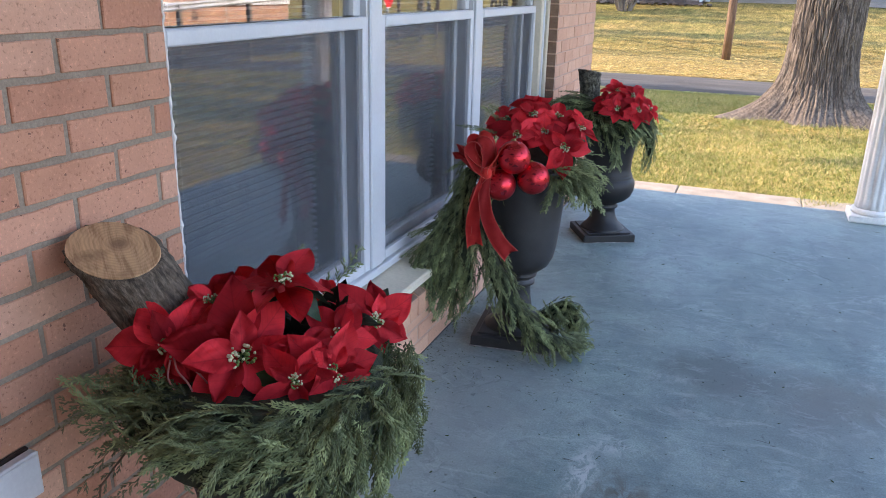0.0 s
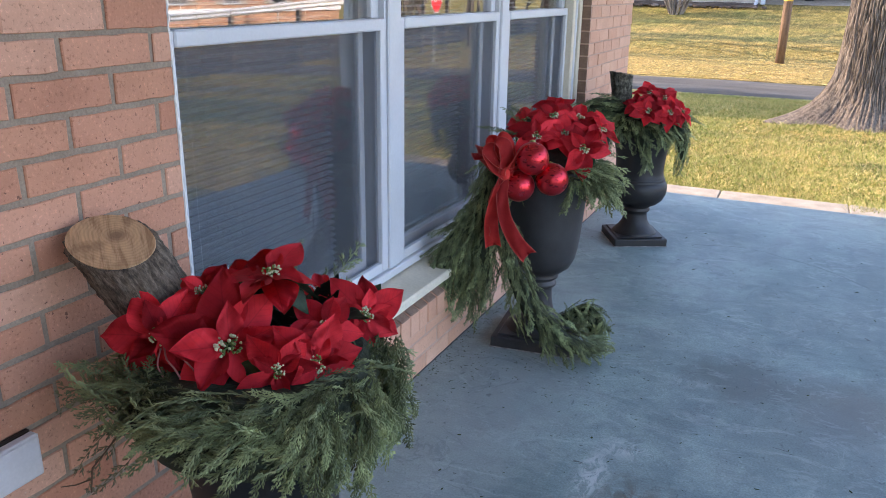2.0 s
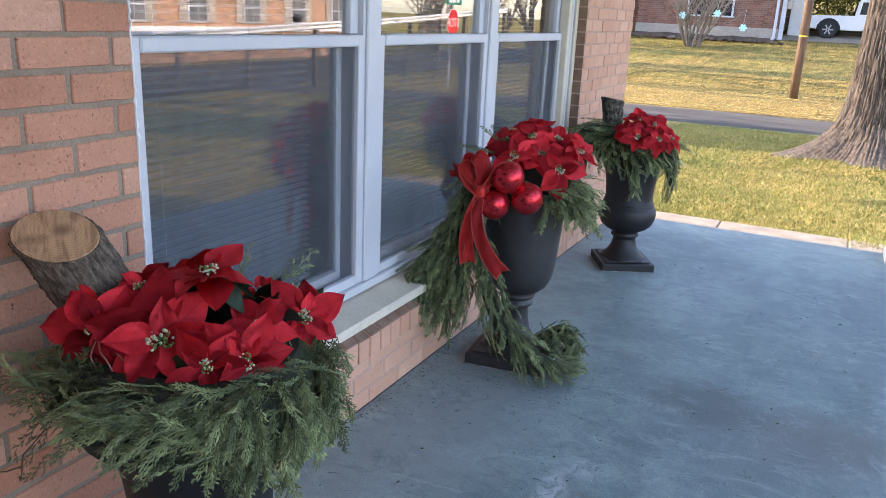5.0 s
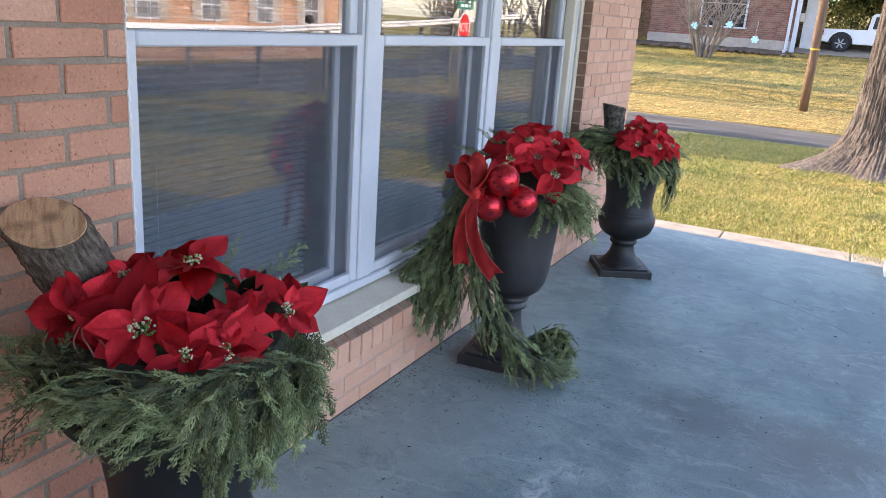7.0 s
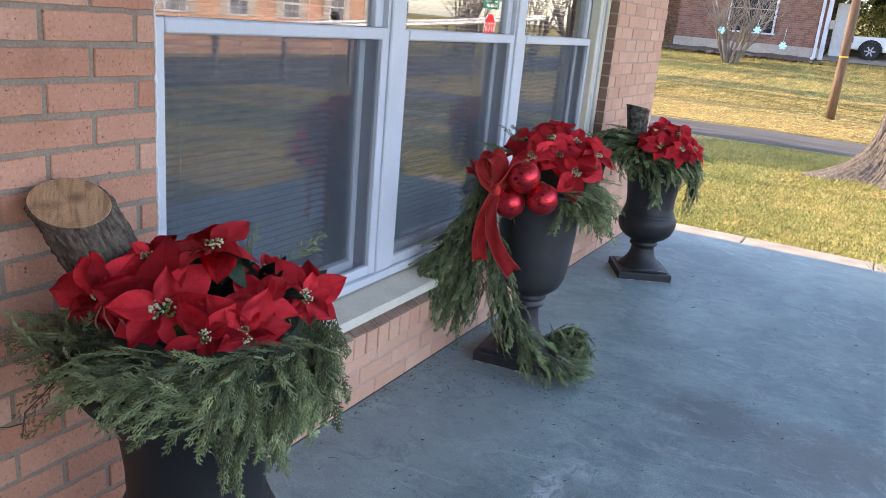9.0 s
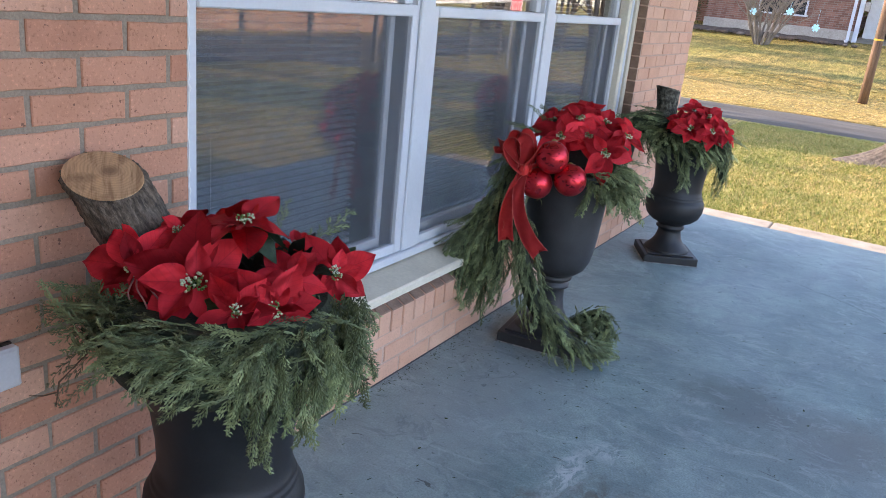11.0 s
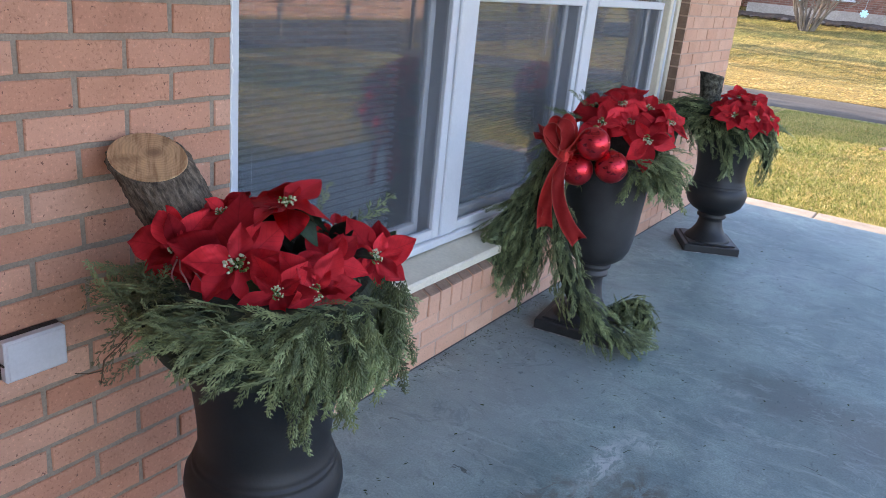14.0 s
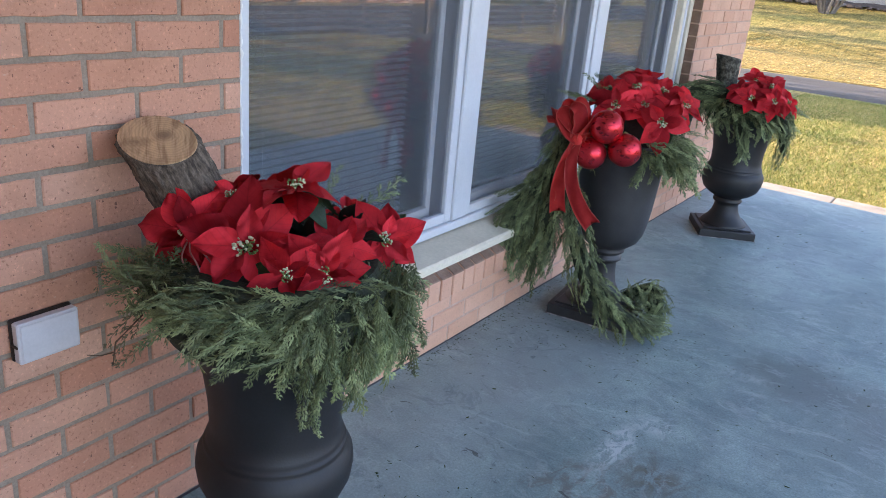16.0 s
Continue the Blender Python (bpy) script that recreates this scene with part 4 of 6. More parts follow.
def jitter(k):
    return Vector((gr.uniform(-k, k), gr.uniform(-k, k), gr.uniform(-k, k)))


def smooth_path(pts, per=7):
    pts = [Vector(p) for p in pts]
    out = []
    for i in range(len(pts) - 1):
        p0, p1, p2, p3 = pts[max(i - 1, 0)], pts[i], pts[i + 1], pts[min(i + 2, len(pts) - 1)]
        for k in range(per):
            t = k / per
            out.append(0.5 * ((2 * p1) + (p2 - p0) * t + (2 * p0 - 5 * p1 + 4 * p2 - p3) * t * t + (3 * p1 - p0 - 3 * p2 + p3) * t ** 3))
    return out + [pts[-1]]


def garland(parent, path, radii, count, scale, tail=0.0, down=0.0, flare=0.22, core=0.62, closed=False, side=None):
    """Sprays laid like shingles on the outside of a rope along a path, tips onwards, over a near-black core that paints
    the shade between them.
    """
    pts = [Vector(p) for p in (path if closed else smooth_path(path, 5))]
    n = len(pts) - 1

    def radius(u):
        x = u * (len(radii) - 1)
        k = min(int(x), len(radii) - 2)
        return radii[k] + (radii[k + 1] - radii[k]) * (x - k)
    base = parent.matrix_basis.inverted()
    part("shade_core", tube([base @ p for p in pts], [radius(i / n) * core for i in range(n + 1)], 10), DARKCORE, parent, "near-black core standing in for shade between the sprays")
    for i in range(count):
        u = (i + gr.uniform(0, 1)) / count
        k = min(int(u * n), n - 1)
        p = pts[k].lerp(pts[k + 1], u * n - k)
        along = (pts[min(k + 1, n)] - pts[max(k - 1, 0)]).normalized()
        w = Vector(side) if side else Vector((0.62, -0.6, 0.5))
        ph = gr.gauss(0, 0.95)
        e1 = (w - along * w.dot(along)).normalized()
        e2 = along.cross(e1)
        nrm = e1 * math.cos(ph) + e2 * math.sin(ph)
        at = p + nrm * radius(u) * gr.uniform(0.6, 0.95) - along * 0.03 * scale
        at.z = max(at.z, 0.012)
        d = along + e2 * math.sin(ph) * flare * 1.6 + nrm * gr.uniform(0.0, flare) + Vector((0, 0, -down)) + jitter(0.20)
        if at.z < 0.07:
            d.z = max(d.z, -0.10)
        add_spray(parent, at, d, nrm + jitter(0.5), scale * gr.uniform(0.75, 1.2))


def wreath(parent, centre, z, big, small, count, scale, start, end, swirl, down, sign=1):
    """Overlapping sprays on the upper and outer side of a ring round the rim."""
    for i in range(count):
        a = radians(start + (end - start) * (i + gr.uniform(0, 1)) / count)
        b = radians(gr.choice((gr.uniform(-28, 30), gr.uniform(-15, 75), gr.uniform(35, 95))))
        out, tan = Vector((math.cos(a), math.sin(a), 0)), Vector((-math.sin(a), math.cos(a), 0)) * sign
        nrm = out * math.cos(b) + Vector((0, 0, math.sin(b)))
        fall = out * math.sin(b) - Vector((0, 0, math.cos(b)))
        at = centre + Vector((0, 0, z)) + out * big + nrm * small * gr.uniform(0.55, 1.0) - tan * 0.03
        d = tan * swirl * gr.uniform(0.5, 1.3) + fall * down * gr.uniform(-0.2, 1.9) + nrm * gr.uniform(-0.1, 0.36) + jitter(0.34)
        d.z = min(d.z, 0.20, 0.3 * math.hypot(d.x, d.y))
        add_spray(parent, at, d, nrm + jitter(0.5), scale * gr.uniform(0.75, 1.15))


def curtain(parent, centre, z, radius, count, scale, start, end, lean=0.3):
    """Sprays hanging straight down over the side of a rim."""
    for i in range(count):
        a = radians(gr.uniform(start, end))
        out, tan = Vector((math.cos(a), math.sin(a), 0)), Vector((-math.sin(a), math.cos(a), 0))
        at = centre + out * radius * gr.uniform(0.82, 1.08) + Vector((0, 0, z + gr.uniform(-0.045, 0.045)))
        d = Vector((0, 0, -1)) + out * gr.uniform(0.05, 0.30) + tan * gr.uniform(-lean, lean)
        add_spray(parent, at, d, out * 0.4 + Vector((0.6, -0.7, 0.2)) + jitter(0.45), scale * gr.uniform(0.75, 1.15))


cedar1 = thing("cedar_garland", (U1.x, U1.y, 0.655), "wreath of fresh green cedar sprays hanging over the urn rim", "greenery")
part("shade_core", lathe([(0.120, 0.02), (0.150, -0.045), (0.196, -0.05), (0.218, -0.010), (0.212, 0.040), (0.180, 0.075), (0.130, 0.07)], 48, wobble=0.08), DARKCORE, cedar1, "near-black core standing in for shade between the sprays")
wreath(cedar1, U1, 0.680, 0.165, 0.060, 230, 0.74, -165, -25, 0.95, 0.30, -1)
wreath(cedar1, U1, 0.692, 0.165, 0.045, 110, 0.66, -175, -10, 1.0, 0.30, -1)
wreath(cedar1, U1, 0.685, 0.168, 0.056, 56, 0.66, -95, -10, 0.60, 0.62, -1)
wreath(cedar1, U1, 0.690, 0.190, 0.055, 80, 0.80, -185, -110, 0.85, 0.28, -1)
wreath(cedar1, U1, 0.690, 0.155, 0.050, 60, 0.66, -35, 70, 0.9, 0.35)
curtain(cedar1, U1, 0.690, 0.220, 150, 0.85, -40, 72)
curtain(cedar1, U1, 0.705, 0.232, 60, 0.95, 15, 80, 0.2)
wreath(cedar1, U1, 0.655, 0.165, 0.055, 36, 0.80, 60, 180, 0.8, 0.4)
wreath(cedar1, U1, 0.685, 0.160, 0.050, 64, 0.75, 150, 225, 0.9, 0.10, -1)
for k in range(46):
    a = radians(gr.uniform(-8, 58))
    out = Vector((math.cos(a), math.sin(a), 0))
    add_spray(cedar1, U1 + out * gr.uniform(0.19, 0.225) + Vector((0, 0, gr.uniform(0.61, 0.70))), out * gr.uniform(0.0, 0.3) + Vector((gr.uniform(-0.2, 0.2), gr.uniform(-0.1, 0.3), -1)), out + jitter(0.4), gr.uniform(0.6, 0.95))
for at, d, s in (((-0.03, 1.45, 0.63), (0.22, 0.1, -1), 0.75), ((-0.03, 1.48, 0.60), (0.25, 0.2, -0.9), 0.8), ((-0.02, 1.42, 0.64), (0.15, 0.1, -1), 0.7), ((-0.055, 1.26, 0.60), (0.06, -0.05, -1), 0.9),
                 ((-0.05, 1.25, 0.56), (0.02, 0.0, -1), 0.7), ((-0.04, 1.51, 0.64), (0.3, 0.3, -0.8), 0.7), ((-0.08, 1.54, 0.65), (0.15, 0.5, -0.7), 0.65),
                 ((-0.39, 1.22, 0.69), (-0.75, -0.4, 0.0), 0.6), ((-0.38, 1.20, 0.68), (-0.6, -0.7, 0.0), 0.65), ((-0.39, 1.25, 0.68), (-0.8, 0.0, 0.0), 0.6), ((-0.37, 1.18, 0.65), (-0.6, -0.6, -0.4), 0.7)):
    add_spray(cedar1, at, d, (0.6, -0.8, 0.4), s)
for at, d, s in (((-0.27, 1.53, 0.73), (0.1, 0.80, 0.36), 1.25), ((-0.28, 1.54, 0.70), (0.05, 0.8, 0.2), 1.0), ((-0.30, 1.50, 0.73), (-0.05, 0.5, 0.7), 0.8)):
    add_spray(cedar1, at, d, (0.8, -0.5, 0.5), s, SPARSE)
for k in range(24):
    add_spray(cedar1, (-0.37 + gr.uniform(-0.05, 0.05), 1.20 + gr.uniform(-0.05, 0.06), 0.69 + gr.uniform(-0.06, 0.05)), (-0.8 + gr.uniform(-0.3, 0.5), -0.5 + gr.uniform(-0.5, 0.5), gr.uniform(-0.2, 0.35)), (0.6, -0.6, 0.5), gr.uniform(0.4, 0.66), DRY if k % 3 == 0 else (SPARSE if k % 3 == 1 else SPRAYS))
for at, d, s in (((-0.40, 1.20, 0.64), (-0.5, -0.6, -0.4), 0.8), ((-0.39, 1.17, 0.62), (-0.5, -0.5, -0.6), 0.75), ((-0.40, 1.22, 0.67), (-0.6, -0.6, 0.1), 0.75), ((-0.34, 1.15, 0.61), (-0.4, -0.4, -0.7), 0.7)):
    add_spray(cedar1, at, d, (0.6, -0.6, 0.5), s, DRY)
part("bare_twig", tube([(-0.14, -0.19, -0.02), (-0.165, -0.23, -0.07), (-0.17, -0.235, -0.115)], [0.0022, 0.0018, 0.001], 6), TWIG, cedar1)
part("bare_twig", tube([(-0.168, -0.233, -0.09), (-0.19, -0.245, -0.10), (-0.205, -0.262, -0.098)], [0.0015, 0.0012, 0.0008], 5), TWIG, cedar1)
part("bare_twig", tube([(0.12, 0.11, -0.04), (0.18, 0.13, -0.085), (0.215, 0.16, -0.085)], [0.003, 0.0025, 0.0015], 6), TWIG, cedar1)


cedar2 = thing("cedar_garland", (U2.x, U2.y, 0.690), "cedar garland draped over the urn down to the sill and floor", "greenery")
wreath(cedar2, U2, 0.700, 0.150, 0.055, 40, 0.85, 150, 280, 0.5, 0.7, -1)
wreath(cedar2, U2, 0.700, 0.165, 0.060, 64, 1.0, -50, 60, 0.35, 0.8)
garland(cedar2, [(-0.40, 2.97, 0.80), (-0.44, 2.92, 0.69), (-0.43, 2.92, 0.56), (-0.375, 2.91, 0.455), (-0.325, 2.90, 0.345), (-0.262, 2.89, 0.235), (-0.175, 2.90, 0.15), (-0.085, 2.96, 0.08), (-0.03, 3.05, 0.05)],
        [0.030, 0.038, 0.045, 0.046, 0.046, 0.050, 0.050, 0.044, 0.028], 250, 0.70, down=0.30, flare=0.42)
garland(cedar2, [(-0.45, 2.93, 0.66), (-0.495, 2.90, 0.50), (-0.520, 2.885, 0.35), (-0.500, 2.875, 0.22)], [0.035, 0.058, 0.060, 0.030], 130, 0.85, down=0.45, flare=0.40)
garland(cedar2, [(-0.47, 2.92, 0.58), (-0.54, 2.87, 0.47), (-0.580, 2.84, 0.395), (-0.565, 2.83, 0.27)], [0.03, 0.045, 0.045, 0.02], 70, 0.80, down=0.45, flare=0.42)
garland(cedar2, [(-0.46, 2.90, 0.52), (-0.44, 2.88, 0.40), (-0.42, 2.87, 0.29)], [0.04, 0.045, 0.02], 34, 0.75, down=0.3)
garland(cedar2, [(-0.23, 3.22, 0.06), (-0.15, 3.25, 0.10), (-0.10, 3.22, 0.09), (-0.07, 3.16, 0.06), (-0.055, 3.08, 0.045)], [0.03, 0.045, 0.050, 0.045, 0.03], 120, 0.48, flare=0.2)
for k in range(26):
    add_spray(cedar2, (-0.16 + gr.uniform(-0.05, 0.06), 3.20 + gr.uniform(-0.06, 0.06), 0.06 + gr.uniform(0, 0.03)), (gr.uniform(-0.2, 0.7), gr.uniform(-0.6, 0.5), gr.uniform(0.0, 0.7)), (0.5, -0.6, 0.5), gr.uniform(0.35, 0.6))
for k in range(44):
    add_spray(cedar2, (-0.115 + gr.uniform(-0.05, 0.05), 3.13 + gr.uniform(-0.06, 0.06), 0.035 + gr.uniform(0, 0.04)), (gr.uniform(-0.3, 0.6), gr.uniform(-0.5, 0.4), gr.uniform(0.1, 0.8)), (0.5, -0.6, 0.5), gr.uniform(0.40, 0.62))
for k in range(40):
    u = gr.random()
    add_spray(cedar2, (-0.50 + 0.10 * u + gr.uniform(-0.03, 0.03), 2.86 + gr.uniform(-0.02, 0.03), 0.48 - 0.22 * u + gr.uniform(-0.05, 0.05)), (gr.uniform(-0.6, 0.35), gr.uniform(-0.4, 0.2), -0.8), (0.6, -0.7, 0.3), gr.uniform(0.5, 0.9))
for k in range(40):
    add_spray(cedar2, (-0.14 + gr.uniform(-0.05, 0.05), 3.10 + gr.uniform(-0.04, 0.05), 0.725 + gr.uniform(-0.04, 0.02)), (gr.uniform(0.3, 1.0), gr.uniform(-0.4, 0.3), gr.uniform(-0.9, -0.05)), (0.4, -0.8, 0.45), gr.uniform(0.75, 1.15))
for at, d, s in (((-0.53, 2.88, 0.39), (-0.45, -0.8, 0.02), 0.75), ((-0.54, 2.87, 0.40), (-0.6, -0.6, 0.06), 0.7), ((-0.53, 2.86, 0.385), (-0.3, -0.9, 0.0), 0.65), ((-0.55, 2.90, 0.41), (-0.8, -0.3, 0.1), 0.7)):
    add_spray(cedar2, at, d, (0.3, -0.3, 0.9), s)
for at, d, s in (((-0.37, 3.05, 0.86), (-0.3, -0.5, 0.5), 0.7), ((-0.40, 3.02, 0.83), (-0.5, -0.4, 0.3), 0.7), ((-0.38, 3.10, 0.88), (-0.5, 0.0, 0.6), 0.7), ((-0.36, 2.98, 0.84), (-0.4, -0.7, 0.3), 0.6), ((-0.42, 2.96, 0.80), (-0.6, -0.5, 0.1), 0.7), ((-0.43, 2.95, 0.76), (-0.6, -0.5, -0.3), 0.7)):
    add_spray(cedar2, at, d, (0.6, -0.7, 0.4), s)
part("bare_twig", tube([(-0.22, -0.25, -0.30), (-0.27, -0.33, -0.275), (-0.30, -0.31, -0.29), (-0.29, -0.36, -0.285)], [0.0025, 0.002, 0.002, 0.0015], 6), TWIG, cedar2)

cedar3 = thing("cedar_garland", (U3.x, U3.y, 0.655), "dark green cedar sprays hanging from the far urn", "greenery")
part("shade_core", lathe([(0.110, 0.02), (0.150, -0.04), (0.190, -0.05), (0.212, -0.015), (0.205, 0.025), (0.170, 0.045), (0.120, 0.04)], 40, wobble=0.08), DARKCORE, cedar3, "near-black core standing in for shade between the sprays")
wreath(cedar3, U3, 0.655, 0.160, 0.062, 120, 1.0, -150, 60, 0.5, 0.9)
garland(cedar3, [(-0.34, 4.50, 0.74), (-0.43, 4.46, 0.755), (-0.51, 4.43, 0.70), (-0.545, 4.42, 0.61)], [0.05, 0.055, 0.045, 0.02], 60, 0.9, down=0.25)
wreath(cedar3, U3, 0.655, 0.160, 0.062, 40, 0.95, 60, 210, 0.6, 0.5)
garland(cedar3, [(-0.10, 4.54, 0.70), (-0.045, 4.55, 0.64), (-0.025, 4.57, 0.55), (-0.02, 4.58, 0.49)], [0.03, 0.04, 0.035, 0.015], 26, 0.8, down=0.4)
garland(cedar3, [(-0.34, 4.52, 0.72), (-0.42, 4.47, 0.71), (-0.48, 4.43, 0.64), (-0.50, 4.42, 0.57)], [0.035, 0.045, 0.035, 0.015], 34, 0.85, down=0.2)
garland(cedar3, [(-0.24, 4.46, 0.68), (-0.19, 4.43, 0.58), (-0.17, 4.43, 0.49)], [0.035, 0.04, 0.015], 24, 0.8, down=0.4)

# ---- poinsettias ----


def bract_mesh(seed, length, width, fold, droop, material):
    r = random.Random(seed)
    bm = bmesh.new()
    rows, cols = 9, 7
    g = []
    for j in range(rows + 1):
        s = j / rows
        w = width * (math.sin(math.pi * min(1, s * 1.02) ** 0.85) ** 0.8) * (1 - 0.25 * s) if 0 < s < 1 else 0.0012
        w = max(w, 0.0012)
        row = []
        for i in range(cols):
            u = i / (cols - 1) * 2 - 1
            x = length * s
            y = u * w / 2
            z = fold * abs(u) * w * 0.5 - droop * length * s * s + 0.12 * length * s
            z += 0.0032 * math.sin(s * 9 + seed + 3 * u) * abs(u) + 0.0014 * math.sin(u * 7 + s * 12)
            row.append(bm.verts.new((x, y + 0.05 * length * math.sin(s * 2 + seed), z)))
        g.append(row)
    for a, b in zip(g, g[1:]):
        for i in range(cols - 1):
            bm.faces.new((a[i], a[i + 1], b[i + 1], b[i]))
    bmesh.ops.solidify(bm, geom=bm.faces[:], thickness=0.0007)
    bm.normal_update()
    me = bpy.data.meshes.new("bract")
    bm.to_mesh(me)
    bm.free()
    me.materials.append(material)
    me.shade_smooth()
    return me


BIG = [bract_mesh(s, 0.092, 0.070, f, d, VELVET) for s, f, d in ((1, 0.18, 0.20), (2, 0.10, 0.34), (3, 0.26, 0.12), (4, 0.14, 0.45), (5, 0.22, 0.26))]
SMALL = [bract_mesh(s + 9, 0.060, 0.044, f, d, VELVET) for s, f, d in ((1, 0.4, 0.2), (2, 0.55, 0.1), (3, 0.3, 0.35))]
GREEN = [bract_mesh(s + 30, 0.085, 0.048, 0.3, 0.4, LEAF) for s in (1, 2)]
fr = random.Random(31)


def bead_mesh(dark):
    bm = bmesh.new()
    r = random.Random(3 + dark)
    for i in range(34):
        a, q = r.uniform(0, 6.28), math.sqrt(r.uniform(0, 1)) * 0.017
        p = Vector((q * math.cos(a), q * math.sin(a), 0.009 + r.uniform(0, 0.008)))
        if (i % 3 == 0) == bool(dark):
            bmesh.ops.create_icosphere(bm, subdivisions=1, radius=r.uniform(0.0018, 0.0030), matrix=Matrix.Translation(p))
    if dark:
        for i in range(9):
            a = i * 0.7
            tube([(0, 0, 0), (0.008 * math.cos(a), 0.008 * math.sin(a), 0.012)], [0.0012, 0.001], 4, bm)
    me = bpy.data.meshes.new("bead")
    bm.to_mesh(me)
    bm.free()
    me.materials.append(BEAD_DARK if dark else BEAD)
    return me


BEADS, STALKS = bead_mesh(0), bead_mesh(1)


def poinsettia(at, facing, size=1.0, outer=6, inner=5, group="", leaves=0, spin=None, cup=0.0):
    z = Vector(facing).normalized()
    q = z.to_track_quat("Z", "Y")
    ob = thing("poinsettia", at, "red velvet artificial poinsettia bloom with yellow-green beads", "flower", group)
    ob.matrix_basis = Matrix.Translation(at) @ q.to_matrix().to_4x4() @ Matrix.Rotation(fr.uniform(0, 6.28) if spin is None else spin, 4, "Z") @ Matrix.Scale(size * 1.08, 4)

    def petal(name, mesh, a, tilt, scale, lift):
        o = new(name, mesh)
        o.parent = ob
        o.matrix_basis = Matrix.Rotation(a, 4, "Z") @ Matrix.Translation((0.006, 0, lift)) @ Matrix.Rotation(-tilt, 4, "Y") @ Matrix.Rotation(fr.uniform(-0.35, 0.35), 4, "X") @ Matrix.Scale(scale, 4)
    for i in range(outer):
        petal("bract", fr.choice(BIG), 6.283 * i / outer + fr.uniform(-0.2, 0.2), fr.uniform(-0.16, 0.16) + cup, fr.uniform(0.85, 1.12), 0.0)
    for i in range(inner):
        petal("bract", fr.choice(SMALL), 6.283 * i / inner + 0.5 + fr.uniform(-0.25, 0.25), fr.uniform(0.02, 0.38) + cup, fr.uniform(0.85, 1.15), 0.004)
    for i in range(leaves + 2):
        petal("leaf", fr.choice(GREEN), fr.uniform(0, 6.28), fr.uniform(-0.5, -0.1), 1.0, -0.012)
    for name, me in (("bead", BEADS), ("stalk", STALKS)):
        o = new(name, me)
        o.parent = ob
        tagged(o, kind="stuff")
    stem = part("stem", tube([(0, 0, 0.004), (0, 0, -0.05)], 0.003, 6), LEAF, ob, "dark green wire stem")
    return ob


G1, G2, G3 = "poinsettias in the first urn", "poinsettias in the bow urn", "poinsettias in the far urn"
for at, f, s, o, i, lv in (
        ((-0.352, 1.240, 0.778), (0.48, -0.74, 0.46), 0.92, 6, 4, 1), ((-0.234, 1.271, 0.772), (0.55, -0.68, 0.45), 1.20, 6, 5, 1), ((-0.217, 1.366, 0.866), (0.20, -0.20, 0.92), 0.86, 6, 3, 1),
        ((-0.318, 1.312, 0.835), (0.20, -0.50, 0.80), 0.68, 5, 4, 1), ((-0.141, 1.273, 0.750), (0.60, -0.72, 0.20), 0.70, 5, 3, 1), ((-0.106, 1.327, 0.746), (0.66, -0.60, 0.35), 0.82, 6, 5, 0),
        ((-0.130, 1.388, 0.778), (0.55, -0.45, 0.65), 0.72, 5, 3, 1), ((-0.117, 1.504, 0.761), (0.66, -0.58, 0.42), 0.80, 6, 5, 0), ((-0.305, 1.400, 0.822), (0.15, -0.45, 0.85), 0.74, 6, 4, 0),
        ((-0.215, 1.500, 0.792), (0.25, -0.2, 0.9), 0.52, 4, 2, 1)):
    poinsettia(at, f, s, o, i, G1, lv)
STALK = surface("pink_stalk", (0.30, 0.10, 0.11), (0.42, 0.16, 0.15), 40, 200, 0.6, 0.0)
bare = thing("bare_stalk", (-0.30, 1.225, 0.735), "thin curled dusky pink flower stalks between the blooms", "stalk")
for pts in (((-0.035, 0.005, 0.035), (-0.015, -0.012, 0.022), (0.006, -0.016, 0.008), (0.012, -0.008, -0.02)), ((-0.030, 0.004, 0.034), (0.000, -0.010, 0.036), (0.022, -0.010, 0.026), (0.030, 0.004, 0.000)),
            ((-0.038, 0.000, 0.030), (-0.028, -0.020, 0.010), (-0.012, -0.022, -0.010))):
    part("stalk", tube(smooth_path(pts, 5), 0.0016, 6), STALK, bare, smooth=True)
DARKSILK = surface("dark_silk_leaf", (0.006, 0.012, 0.007), (0.016, 0.028, 0.014), 20, 160, 0.5, 0.2, 0.001)
DARK_LEAVES = [bract_mesh(s + 50, 0.085, 0.055, 0.2, 0.3, DARKSILK) for s in (1, 2)]
filler = thing("leaf_filler", (U1.x, U1.y, 0.70), "very dark green silk leaves filling the gaps between the blooms", "greenery")
for k in range(30):
    leaf = new("leaf", fr.choice(DARK_LEAVES))
    leaf.parent = filler
    leaf.matrix_basis = Matrix.Translation((0.035 + fr.uniform(-0.05, 0.06), 0.085 + fr.uniform(-0.06, 0.05), 0.030 + fr.uniform(-0.03, 0.040))) @ Matrix.Rotation(fr.uniform(0, 6.28), 4, "Z") @ Matrix.Rotation(-fr.uniform(0.1, 0.9), 4, "Y")
